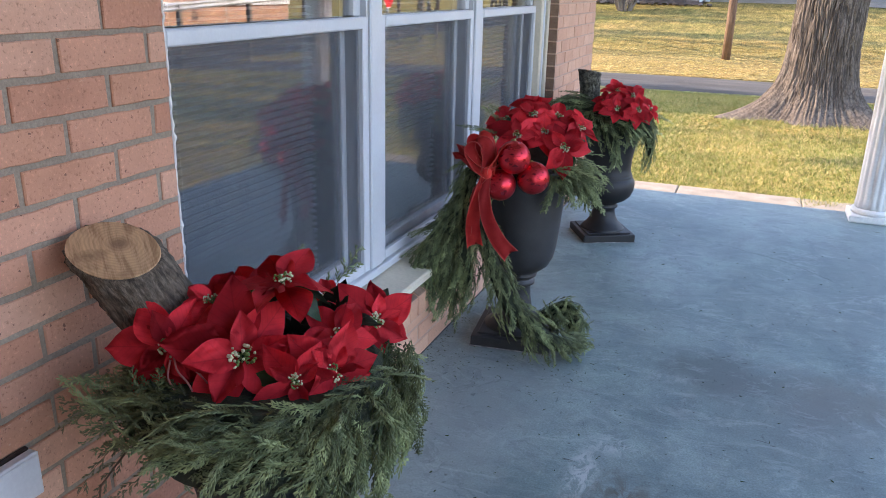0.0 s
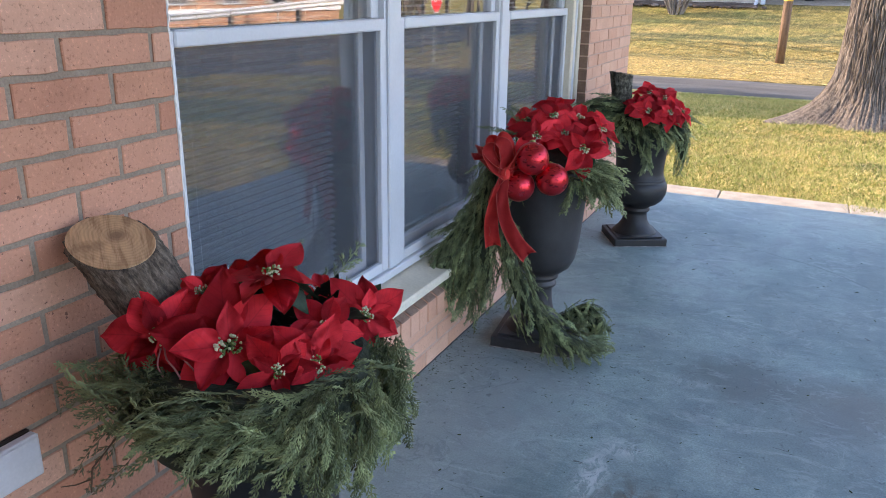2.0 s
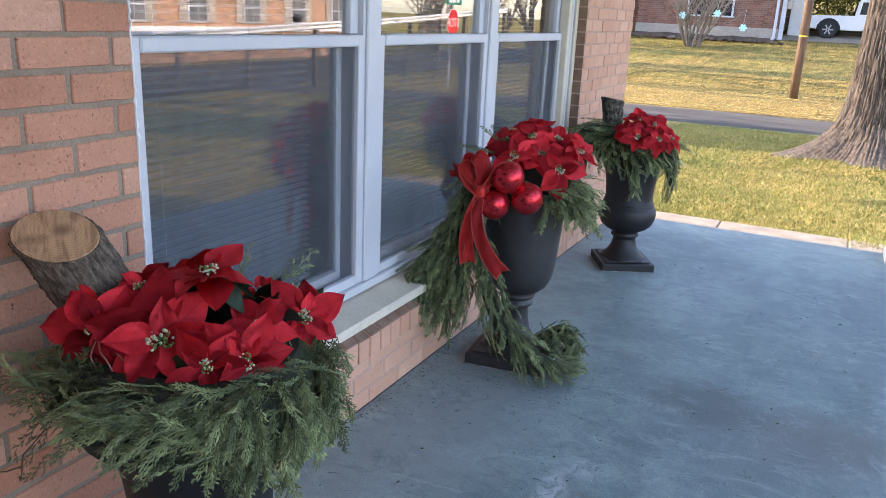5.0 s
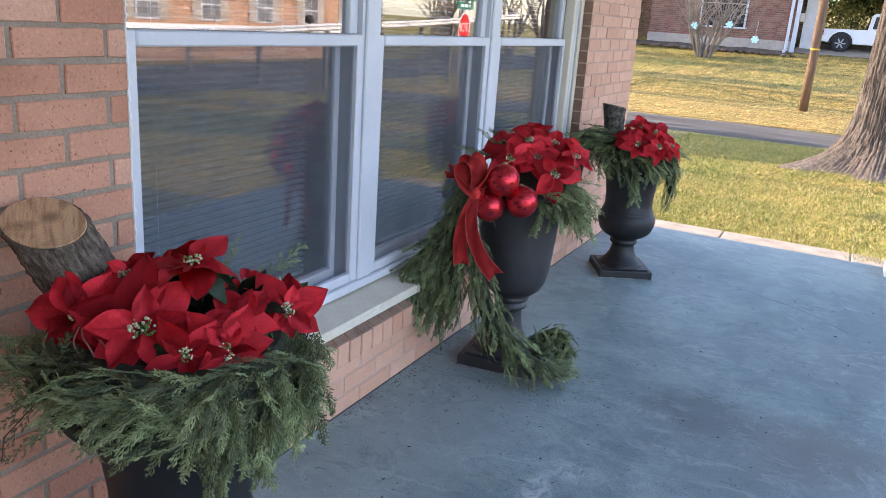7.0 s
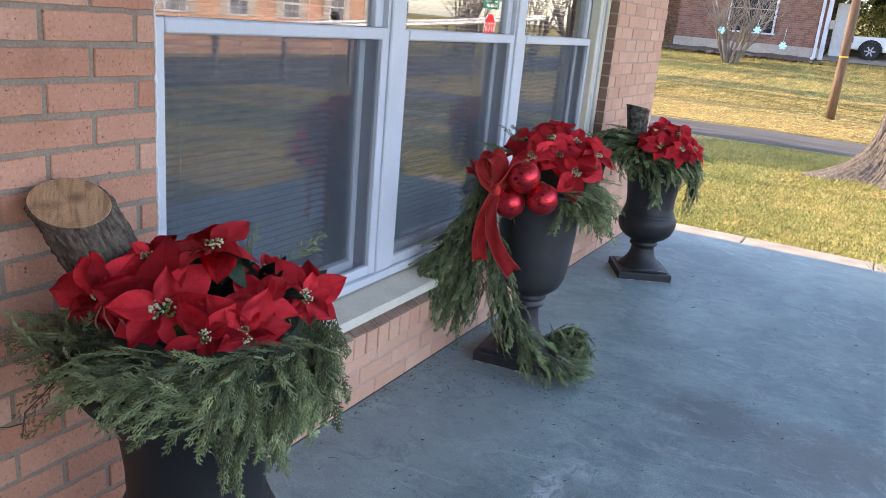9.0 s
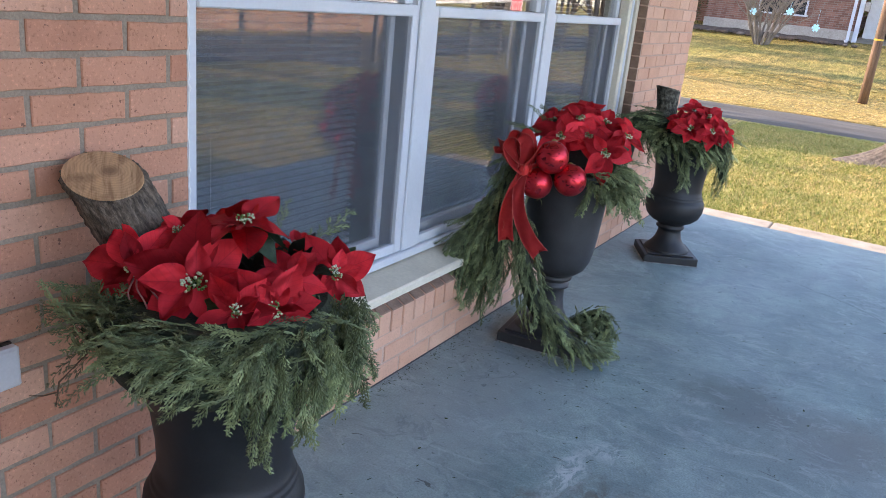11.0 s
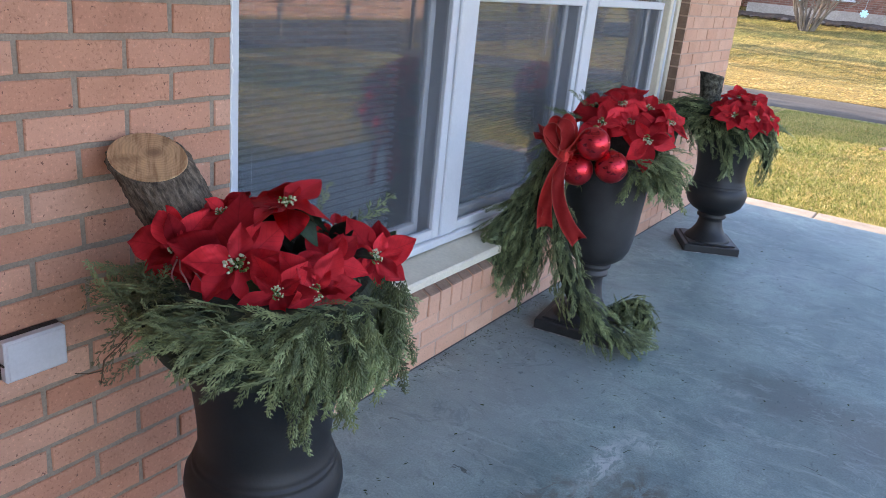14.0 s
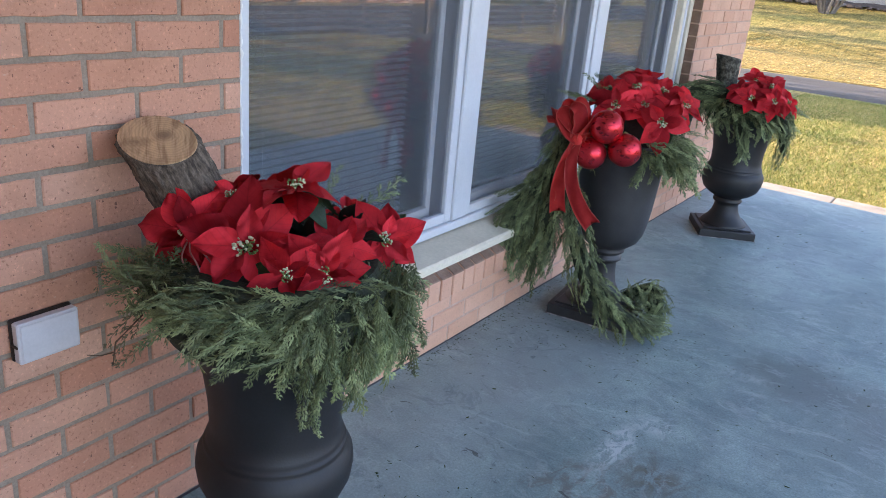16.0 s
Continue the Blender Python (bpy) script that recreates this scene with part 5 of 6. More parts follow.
for at, f, s, o, i, lv in (
        ((-0.300, 2.995, 0.836), (0.3, -0.8, 0.45), 0.95, 6, 4, 0), ((-0.131, 3.002, 0.808), (0.40, -0.85, 0.25), 0.98, 6, 3, 0), ((-0.215, 3.04, 0.848), (0.4, -0.75, 0.5), 0.80, 5, 4, 1),
        ((-0.300, 3.22, 0.900), (0.2, -0.55, 0.8), 0.95, 6, 4, 1), ((-0.365, 3.06, 0.872), (0.0, -0.65, 0.75), 0.9, 6, 4, 0), ((-0.270, 3.08, 0.895), (0.3, -0.6, 0.75), 0.9, 6, 5, 0),
        ((-0.110, 3.14, 0.850), (0.6, -0.3, 0.7), 0.9, 6, 4, 1), ((-0.190, 3.14, 0.885), (0.4, -0.4, 0.85), 0.9, 6, 4, 0), ((-0.400, 3.14, 0.860), (-0.4, -0.4, 0.8), 0.85, 5, 4, 1)):
    poinsettia(at, f, s, o, i, G2, lv)
for at, f, s, o, i, lv in (
        ((-0.182, 4.395, 0.752), (0.3, -0.8, 0.45), 0.9, 6, 4, 0), ((-0.085, 4.430, 0.750), (0.5, -0.7, 0.45), 0.95, 6, 5, 0), ((-0.222, 4.600, 0.815), (0.1, -0.6, 0.8), 0.9, 6, 4, 0),
        ((-0.130, 4.520, 0.800), (0.3, -0.6, 0.75), 0.95, 6, 4, 0), ((-0.040, 4.520, 0.745), (0.7, -0.4, 0.55), 0.85, 5, 4, 0), ((-0.260, 4.470, 0.770), (0.0, -0.8, 0.55), 0.8, 5, 4, 1), ((-0.120, 4.640, 0.790), (0.4, 0.2, 0.9), 0.9, 5, 4, 1)):
    poinsettia(at, f, s, o, i, G3, lv)

# ---- baubles, bow ----


def bauble(at, r, cap_dir):
    z = Vector(cap_dir).normalized()
    ob = thing("bauble", at, "shiny dark red metallic bauble with scratched swirls", "ornament", "baubles on the bow urn")
    ob.matrix_basis = Matrix.Translation(at) @ z.to_track_quat("Z", "Y").to_matrix().to_4x4()
    bm = bmesh.new()
    bmesh.ops.create_uvsphere(bm, u_segments=48, v_segments=32, radius=r)
    for v in bm.verts:
        a = math.acos(max(-1, min(1, -v.co.y / r)))
        v.co *= 1 + 0.004 * math.sin(a * 22) * math.exp(-((a - 0.4) / 0.5) ** 2)
    part("ball", bm, BAUBLE, ob, smooth=True)
    part("cap", lathe([(0.010, r - 0.003), (0.010, r + 0.007), (0.008, r + 0.008)], 20), GOLDCAP, ob, "small gold cap")
    part("loop", tube([(0.004 * math.cos(k), 0, r + 0.010 + 0.004 * math.sin(k)) for k in (-0.8, 0, 0.8, 1.57, 2.3, 3.14, 3.9)], 0.0006, 5), GOLDCAP, ob)


bauble((-0.275, 2.885, 0.780), 0.0570, (-0.2, 0.5, 0.8))
bauble((-0.318, 2.882, 0.680), 0.0550, (0.1, 0.6, 0.7))
bauble((-0.214, 2.925, 0.706), 0.0570, (-0.3, 0.5, 0.7))


bow = thing("ribbon_bow", (-0.352, 2.835, 0.730), "red velvet wired ribbon bow with long trailing tails", "bow")


def ribbon(name, pts, width, across, notch=False, taper=(1.0, 1.0)):
    path = smooth_path(pts)
    bm, wires = bmesh.new(), ([], [])
    rows = []
    n = len(path) - 1
    for i, p in enumerate(path):
        s = i / n
        acr = Vector(across[0]).lerp(Vector(across[1]), s)
        d = (path[min(i + 1, n)] - path[max(i - 1, 0)]).normalized()
        acr = (acr - d * acr.dot(d)).normalized()
        nrm = d.cross(acr)
        w = width * (taper[0] + (taper[1] - taper[0]) * s)
        row = []
        for k in range(7):
            u = k / 6 * 2 - 1
            ext = d * (0.022 * (1 - abs(u)) * -1 if notch and i == n else 0)
            row.append(bm.verts.new(p + acr * u * w / 2 + nrm * (0.0035 * math.sin(u * 3 + s * 11) + 0.002 * math.sin(s * 31 + u * 2)) + ext - bow.location))
        wires[0].append(row[0].co.copy())
        wires[1].append(row[-1].co.copy())
        rows.append(row)
    for a, b in zip(rows, rows[1:]):
        for k in range(6):
            bm.faces.new((a[k], a[k + 1], b[k + 1], b[k]))
    bmesh.ops.solidify(bm, geom=bm.faces[:], thickness=0.0007)
    o = part(name, bm, RIBBON, bow, smooth=True)
    for w in wires:
        part("wire_edge", tube(w, 0.0008, 5), WIRE_EDGE, o)


K = (-0.352, 2.835, 0.728)
ribbon("tail", [K, (-0.352, 2.812, 0.66), (-0.335, 2.805, 0.58), (-0.300, 2.835, 0.49), (-0.262, 2.872, 0.430)], 0.056, ((0.9, 0.35, 0.0), (0.75, 0.5, 0.35)), True, (0.55, 1.05))
ribbon("tail", [K, (-0.366, 2.815, 0.67), (-0.385, 2.815, 0.60), (-0.395, 2.83, 0.53), (-0.388, 2.84, 0.455)], 0.056, ((0.9, 0.3, 0.0), (0.8, 0.4, 0.1)), True, (0.55, 1.0))
ribbon("tail", [K, (-0.392, 2.83, 0.66), (-0.412, 2.84, 0.58), (-0.405, 2.85, 0.50)], 0.050, ((0.5, -0.6, 0.0), (0.3, -0.8, 0.1)), True, (0.55, 1.0))
ribbon("loop", [K, (-0.386, 2.818, 0.759), (-0.409, 2.818, 0.801), (-0.392, 2.827, 0.832), (-0.363, 2.839, 0.826), (-0.349, 2.843, 0.788), (-0.350, 2.839, 0.755), K], 0.072, ((0.35, 0.75, 0.25), (0.5, 0.6, 0.2)), False, (0.75, 0.75))
ribbon("loop", [K, (-0.397, 2.827, 0.748), (-0.439, 2.827, 0.788), (-0.458, 2.843, 0.788), (-0.444, 2.858, 0.762), (-0.397, 2.852, 0.740), K], 0.076, ((0.15, -0.6, 0.65), (0.15, -0.6, 0.65)), False, (0.75, 0.75))
ribbon("loop", [K, (-0.376, 2.848, 0.780), (-0.413, 2.860, 0.826), (-0.388, 2.877, 0.846), (-0.360, 2.877, 0.814), (-0.350, 2.856, 0.763), K], 0.066, ((0.5, 0.6, 0.2), (0.5, 0.6, 0.2)), False, (0.75, 0.75))
ribbon("loop", [K, (-0.334, 2.843, 0.765), (-0.302, 2.869, 0.818), (-0.283, 2.898, 0.818), (-0.296, 2.906, 0.780), (-0.329, 2.873, 0.746), K], 0.060, ((0.4, -0.6, 0.5), (0.4, -0.6, 0.5)), False, (0.75, 0.75))
part("knot", lathe([(0.006, -0.022), (0.016, -0.016), (0.019, 0.0), (0.016, 0.016), (0.006, 0.022)], 20, wobble=0.3), RIBBON, bow, smooth=True)
# ---- wall light ----
lamp = thing("wall_light", (WALL + 0.003, 1.080, 0.556), "small unlit step light with bronze housing and frosted panel", "wall light")
BRONZE = surface("bronze_housing", (0.03, 0.022, 0.02), (0.06, 0.045, 0.04), 20, 120, 0.45, 0.1, metal=0.6)
FROST = surface("frosted_panel", (0.58, 0.56, 0.58), (0.63, 0.61, 0.63), 20, 160, 0.4, 0.03, speck=0.05)
part("housing", box(0.0, 0.010, -0.060, 0.058, -0.041, 0.043, 0.003), BRONZE, lamp)
part("bezel", box(0.010, 0.030, -0.0585, 0.0585, -0.041, 0.040, 0.003), FROST, lamp)
part("panel", box(0.0302, 0.0325, -0.053, 0.053, -0.0365, 0.0355, 0.001), FROST, lamp)
part("clip", box(0.012, 0.030, -0.0625, -0.060, -0.006, -0.002), BRONZE, lamp)

# ---- far side of the lane ----


def far_brick(name, dark, light, joint):
    m, t, b = nodes_of(name)
    tc = t.nodes.new("ShaderNodeTexCoord")
    mp = t.nodes.new("ShaderNodeMapping")
    mp.inputs["Rotation"].default_value = (radians(90), 0, 0)
    br = t.nodes.new("ShaderNodeTexBrick")
    br.inputs["Scale"].default_value = 1.0
    br.inputs["Brick Width"].default_value, br.inputs["Row Height"].default_value, br.inputs["Mortar Size"].default_value = 0.21, 0.072, 0.006
    br.inputs["Color1"].default_value, br.inputs["Color2"].default_value, br.inputs["Mortar"].default_value = (*dark, 1), (*light, 1), (*joint, 1)
    t.links.new(tc.outputs["Object"], mp.inputs["Vector"])
    t.links.new(mp.outputs["Vector"], br.inputs["Vector"])
    n = noise_node(t, 1.2, 5, 0.65)
    col = blend(t, br.outputs["Color"], ramp(t, n.outputs["Fac"], [(0.3, (0.75, 0.75, 0.75)), (0.7, (1.15, 1.12, 1.1))]), 1.0, "MULTIPLY")
    t.links.new(col, b.inputs["Base Color"])
    b.inputs["Roughness"].default_value = 0.9
    return m


FARBRICK = far_brick("red_brown_brick", (0.17, 0.075, 0.05), (0.27, 0.13, 0.09), (0.25, 0.21, 0.18))
ORANGEBRICK = far_brick("orange_brick", (0.34, 0.17, 0.095), (0.52, 0.30, 0.18), (0.46, 0.40, 0.33))
FOUNDATION = surface("foundation_concrete", (0.34, 0.30, 0.25), (0.46, 0.41, 0.35), 1.5, 20, 0.9, 0.3)
TRUCKPAINT = surface("truck_white", (0.72, 0.73, 0.75), (0.78, 0.79, 0.80), 1, 30, 0.25, 0.0, coat=0.5)
RUBBER = surface("rubber", (0.015, 0.015, 0.016), (0.03, 0.03, 0.03), 8, 60, 0.8, 0.2)
DARKGLASS = surface("dark_glass", (0.02, 0.025, 0.03), (0.04, 0.045, 0.05), 2, 20, 0.08, 0.0)
RIM = surface("wheel_rim", (0.35, 0.35, 0.36), (0.5, 0.5, 0.5), 6, 40, 0.35, 0.0, metal=0.8)
PALEBARK = surface("smooth_pale_bark", (0.14, 0.11, 0.085), (0.30, 0.245, 0.19), 4, 40, 0.8, 0.3)
STONE = surface("edging_stone", (0.13, 0.10, 0.08), (0.24, 0.19, 0.15), 8, 50, 0.95, 0.6, 0.01)
MULCH = surface("mulch", (0.05, 0.035, 0.025), (0.14, 0.10, 0.07), 6, 40, 0.95, 0.8, 0.02)
FLAKE = surface("snowflake_blue", (0.42, 0.78, 0.86), (0.55, 0.86, 0.92), 10, 60, 0.35, 0.0)


def house_far():
    h = thing("brick_house", (-6.8, 35.8, ground_z(-4.5, 35.8)), "red-brown brick ranch house on a grey concrete foundation across the lane", "house")
    h.scale = (1.12, 1.12, 1.12)
    part("wall", box(-0.85, 4.25, 0.0, 8.0, 0.36, 2.9), FARBRICK, h)
    part("wall", box(-7.5, -0.852, 1.6, 8.0, 0.0, 2.9), FARBRICK, h)
    part("foundation", box(-0.88, 4.28, -0.03, 8.0, -0.4, 0.36), FOUNDATION, h)
    w = part("window", box(1.00, 2.66, -0.03, 0.02, 0.74, 2.35, 0.01), DARKGLASS, h)
    for x0, x1, z0, z1 in ((1.00, 1.05, 0.74, 2.35), (2.59, 2.66, 0.74, 2.35), (1.05, 2.59, 2.30, 2.35), (1.05, 2.59, 1.53, 1.56)):
        part("frame", box(x0, x1, -0.075, -0.031, z0, z1, 0.006), VINYL if x0 > 2 or x1 < 1.1 else FOUNDATION, w)
    part("pane", box(1.06, 2.60, -0.062, -0.052, 0.80, 1.52), DARKGLASS, w)
    part("pane", box(1.06, 2.60, -0.062, -0.052, 1.57, 2.30), DARKGLASS, w)
    part("sill", box(0.95, 2.71, -0.09, 0.0, 0.68, 0.74), VINYL, w)
    r = bmesh.new()
    for x in (-8.0, 10.0):
        for y, z in ((-0.7, 2.85), (4.0, 4.6), (8.7, 2.85)):
            r.verts.new((x, y, z))
    r.verts.ensure_lookup_table()
    for f in ((0, 1, 2), (5, 4, 3), (0, 3, 4, 1), (1, 4, 5, 2), (2, 5, 3, 0)):
        r.faces.new([r.verts[i] for i in f])
    bmesh.ops.recalc_face_normals(r, faces=r.faces)
    part("roof", r, SHINGLE, h)
    d = part("downspout", box(4.10, 4.20, -0.12, -0.04, 0.0, 2.8, 0.015), VINYL, h)
    part("elbow", box(4.10, 4.20, -0.55, -0.10, -0.05, 0.06, 0.015), VINYL, d)
    part("corner_trim", box(4.285, 4.44, -0.02, 0.06, -0.05, 2.85, 0.01), VINYL, h)
    p = part("gate_panel", box(4.5, 5.0, 1.2, 1.26, 0.0, 2.0, 0.02), WHITE, h)
    part("meter_box", box(4.45, 4.62, -0.10, 0.1, 1.05, 1.35, 0.02), FOUNDATION, h)


house_far()
bed = tagged(new("flower_bed", grid_sheet([-8.4 + 0.336 * i for i in range(20)], [34.55, 35.0, 35.4, 35.78], lambda x, y: ground_z(x, y) + 0.05 + 0.05 * noise.noise((x * 2, y * 3, 1)))), "dark mulched flower bed along the foundation", "flower bed")
bed.data.materials.append(MULCH)
rk = random.Random(4)
for i in range(22):
    bm = bmesh.new()
    bmesh.ops.create_icosphere(bm, subdivisions=2, radius=1.0)
    s = rk.uniform(0.034, 0.125)
    for v in bm.verts:
        v.co = Vector((v.co.x * 1.4, v.co.y, v.co.z * 0.7)) * s * (1 + 0.3 * noise.noise(v.co * 1.3 + Vector((i, 0, 0))))
    x, y = -8.4 + i * 0.314 + rk.uniform(-0.07, 0.07), 34.53 + rk.uniform(-0.18, 0.11)
    tagged(part("edging_stone", bm, MULCH if i % 4 else STONE, smooth=True), "rough brown stone edging the flower bed", "stone", "stones along the flower bed").location = (x, y, ground_z(x, y) + 0.05)


SPOKE = surface("grey_spoke", (0.32, 0.32, 0.33), (0.42, 0.42, 0.42), 6, 40, 0.4, 0.0)


def wheel(parent, x, y, r):
    t = part("wheel", lathe([(r * 0.62, -0.13), (r * 0.95, -0.13), (r, -0.09), (r, 0.09), (r * 0.95, 0.13), (r * 0.62, 0.13)], 32), RUBBER, parent, smooth=True)
    t.matrix_basis = pose(x, y, r, 90, 0, 0)
    rim = part("rim", lathe([(0.05, -0.06), (r * 0.61, -0.10), (r * 0.61, 0.11), (0.06, 0.06)], 20), RUBBER, t)
    for k in range(6):
        s = part("spoke", box(0.03, r * 0.58, -0.032, 0.032, 0.10, 0.135, 0.006), SPOKE, t)
        s.rotation_euler.z = k * math.pi / 3


def truck():
    t = thing("pickup_truck", (-1.0, 36.9, ground_z(0.8, 36.9)), "white pickup truck with black wheels parked on a driveway", "vehicle")
    t.scale = (0.84, 0.84, 0.84)

    def panel(name, pts, y0, y1, mat, bevel=0.03):
        bm = bmesh.new()
        a = [bm.verts.new((x, y0, z)) for x, z in pts]
        b = [bm.verts.new((x, y1, z)) for x, z in pts]
        bm.faces.new(a)
        bm.faces.new(b[::-1])
        n = len(pts)
        for i in range(n):
            bm.faces.new((a[i], b[i], b[(i + 1) % n], a[(i + 1) % n]))
        bmesh.ops.recalc_face_normals(bm, faces=bm.faces)
        bmesh.ops.bevel(bm, geom=bm.edges[:], offset=bevel, segments=2, affect="EDGES")
        return part(name, bm, mat, t)
    arch = [(0.9 + 0.46 * math.cos(math.pi * k / 8), 0.42 + 0.46 * math.sin(math.pi * k / 8)) for k in range(8, -1, -1)]
    front = [(4.45 + 0.46 * math.cos(math.pi * k / 8), 0.42 + 0.46 * math.sin(math.pi * k / 8)) for k in range(8, -1, -1)]
    panel("body", [(0.0, 0.5)] + arch + front + [(5.4, 0.5), (5.45, 0.95), (5.2, 1.08), (4.0, 1.14), (0.05, 1.06)], 0.0, 1.95, TRUCKPAINT)
    cab = panel("cab", [(1.95, 1.0), (2.05, 1.80), (2.3, 1.88), (3.25, 1.86), (4.05, 1.12)], 0.12, 1.83, TRUCKPAINT, 0.05)
    panel("side_window", [(2.15, 1.16), (2.22, 1.72), (2.75, 1.74), (2.75, 1.16)], 0.105, 0.118, DARKGLASS, 0.004)
    panel("side_window", [(2.85, 1.16), (2.85, 1.74), (3.2, 1.72), (3.75, 1.16)], 0.105, 0.118, DARKGLASS, 0.004)
    panel("tail_light", [(0.01, 0.75), (0.01, 1.0), (0.10, 1.0), (0.10, 0.75)], -0.01, 0.1, surface("tail_red", (0.3, 0.02, 0.02), (0.4, 0.03, 0.03), 5, 40, 0.2, 0.0), 0.01)
    panel("bumper", [(-0.12, 0.45), (-0.12, 0.62), (0.05, 0.62), (0.05, 0.45)], 0.0, 1.95, RIM, 0.03)
    for x in (0.9, 4.45):
        fl = bmesh.new()
        for k in range(9):
            a = math.pi * k / 8
            for rr in (0.43, 0.54):
                for y in (-0.05, 0.03):
                    fl.verts.new((x + rr * math.cos(a), y, 0.42 + rr * math.sin(a)))
        fl.verts.ensure_lookup_table()
        for k in range(8):
            q = [4 * k + i for i in range(4)]
            n4 = [i + 4 for i in q]
            for f in ((q[0], q[2], n4[2], n4[0]), (q[2], q[3], n4[3], n4[2]), (q[1], q[0], n4[0], n4[1]), (q[3], q[1], n4[1], n4[3])):
                fl.faces.new([fl.verts[i] for i in f])
        bmesh.ops.recalc_face_normals(fl, faces=fl.faces)
        part("fender_flare", fl, RUBBER, t)
        wheel(t, x, 0.12, 0.42)
        wheel(t, x, 1.83, 0.42)


truck()
drive = tagged(new("driveway", grid_sheet([-1.87 + 0.9 * i for i in range(12)], [35.7 + 0.67 * i for i in range(6)], lambda x, y: ground_z(x, y) + 0.02)), "pale concrete driveway under the truck", "driveway", kind="structure")
drive.data.materials.append(EDGING)


def twigs(bm, at, d, length, radius, depth, r, spread=0.5, lift=0.15):
    pts, rad = [Vector(at)], [radius]
    d = Vector(d).normalized()
    n = 4
    for k in range(n):
        d = (d + Vector((r.uniform(-1, 1), r.uniform(-1, 1), r.uniform(-0.6, 1) * 0.6 + lift)) * 0.16).normalized()
        pts.append(pts[-1] + d * length / n)
        rad.append(radius * (1 - 0.55 * (k + 1) / n))
    tube(pts, rad, 5 if depth > 1 else 3, bm)
    if depth > 0:
        for k in range(3 if depth > 1 else 4):
            p = pts[r.randint(2, n)]
            e = (d + Vector((r.uniform(-1, 1), r.uniform(-1, 1), r.uniform(-0.3, 0.9))) * spread * 1.6).normalized()
            twigs(bm, p, e, length * r.uniform(0.45, 0.7), radius * 0.42, depth - 1, r, spread, lift)


crepe = thing("crepe_myrtle", (-4.75, 32.6, ground_z(-4.75, 32.6)), "bare many-stemmed crepe myrtle with pale smooth bark", "tree")
crepe.scale = (1.165, 1.165, 1.165)
tr = random.Random(12)
for i in range(22):
    a = i * 0.2856 + tr.uniform(-0.2, 0.2)
    bm = bmesh.new()
    twigs(bm, (0.17 * math.cos(a), 0.17 * math.sin(a), -0.05), (0.42 * math.cos(a), 0.42 * math.sin(a), 1.0), tr.uniform(1.2, 1.9), 0.046, 3, tr, 0.95, 0.15)
    part("stem", bm, PALEBARK, crepe)


def snowflake(at, r):
    s = thing("snowflake_ornament", at, "pale blue glittering snowflake ornament hanging in a bare tree", "ornament", "snowflakes in the bare tree")
    for k in range(6):
        bm = box(0, r, -0.012, 0.012, -0.02, 0.02)
        for q in (0.45, 0.72):
            for sgn in (1, -1):
                b2 = box(0, r * 0.34, -0.011, 0.011, -0.018, 0.018)
                m = Matrix.Translation((r * q, 0, 0)) @ Matrix.Rotation(sgn * 0.9, 4, "Y")
                me = bpy.data.meshes.new("tmp")
                bmesh.ops.transform(b2, matrix=m, verts=b2.verts[:])
                b2.to_mesh(me)
                b2.free()
                bm.from_mesh(me)
                bpy.data.meshes.remove(me)
        o = part("arm", bm, FLAKE, s)
        o.rotation_euler.y = k * math.pi / 3
    part("hub", lathe([(0.01, -0.02), (0.095, -0.015), (0.095, 0.015), (0.01, 0.02)], 12), FLAKE, s).rotation_euler.x = radians(90)
    part("hanger", tube([(0, 0, r), (0.02, 0.1, r + 0.5)], 0.004, 4), FLAKE, s)


snowflake((-5.15, 31.97, 1.60), 0.134)
snowflake((-3.90, 31.97, 1.72), 0.134)
snowflake((-2.93, 31.97, 1.25), 0.134)


def leafy(name, at, radius, height, count, mat, label, seed, leaf=0.09, low=0.10):
    """A shrub or tree: tapered stems and a crown of many small leaves with gaps."""
    ob = thing(name, at, label, "shrub")
    r = random.Random(seed)
    bm = bmesh.new()
    twigs(bm, (0, 0, -0.1), (0.05, 0, 1), height * 0.7, 0.09, 2, r, 0.8)
    part("trunk", bm, BARK, ob)
    verts, faces = [], []
    clumps = [(Vector((r.gauss(0, 0.5), r.gauss(0, 0.5), r.uniform(low, 1.0))), r.uniform(0.25, 0.5)) for k in range(30)]
    for i in range(count):
        c, q = r.choice(clumps)
        d = Vector((r.gauss(0, 1), r.gauss(0, 1), r.gauss(0, 1))).normalized() * q * r.uniform(0.6, 1.0)
        p = Vector(((c.x + d.x) * radius, (c.y + d.y) * radius, (c.z + d.z * 0.5) * height))
        u = Vector((r.uniform(-1, 1), r.uniform(-1, 1), r.uniform(-1, 1))).normalized()
        w = u.orthogonal().normalized()
        k = len(verts)
        s = leaf * r.uniform(0.6, 1.2)
        verts += [p, p + u * s * 0.5 + w * s * 0.3, p + u * s, p + u * s * 0.5 - w * s * 0.3]
        faces.append((k, k + 1, k + 2, k + 3))
    me = bpy.data.meshes.new("leaves")
    me.from_pydata(verts, [], faces)
    me.materials.append(mat)
    o = new("crown", me)
    o.parent = ob
    tagged(o, kind="stuff")
    return ob


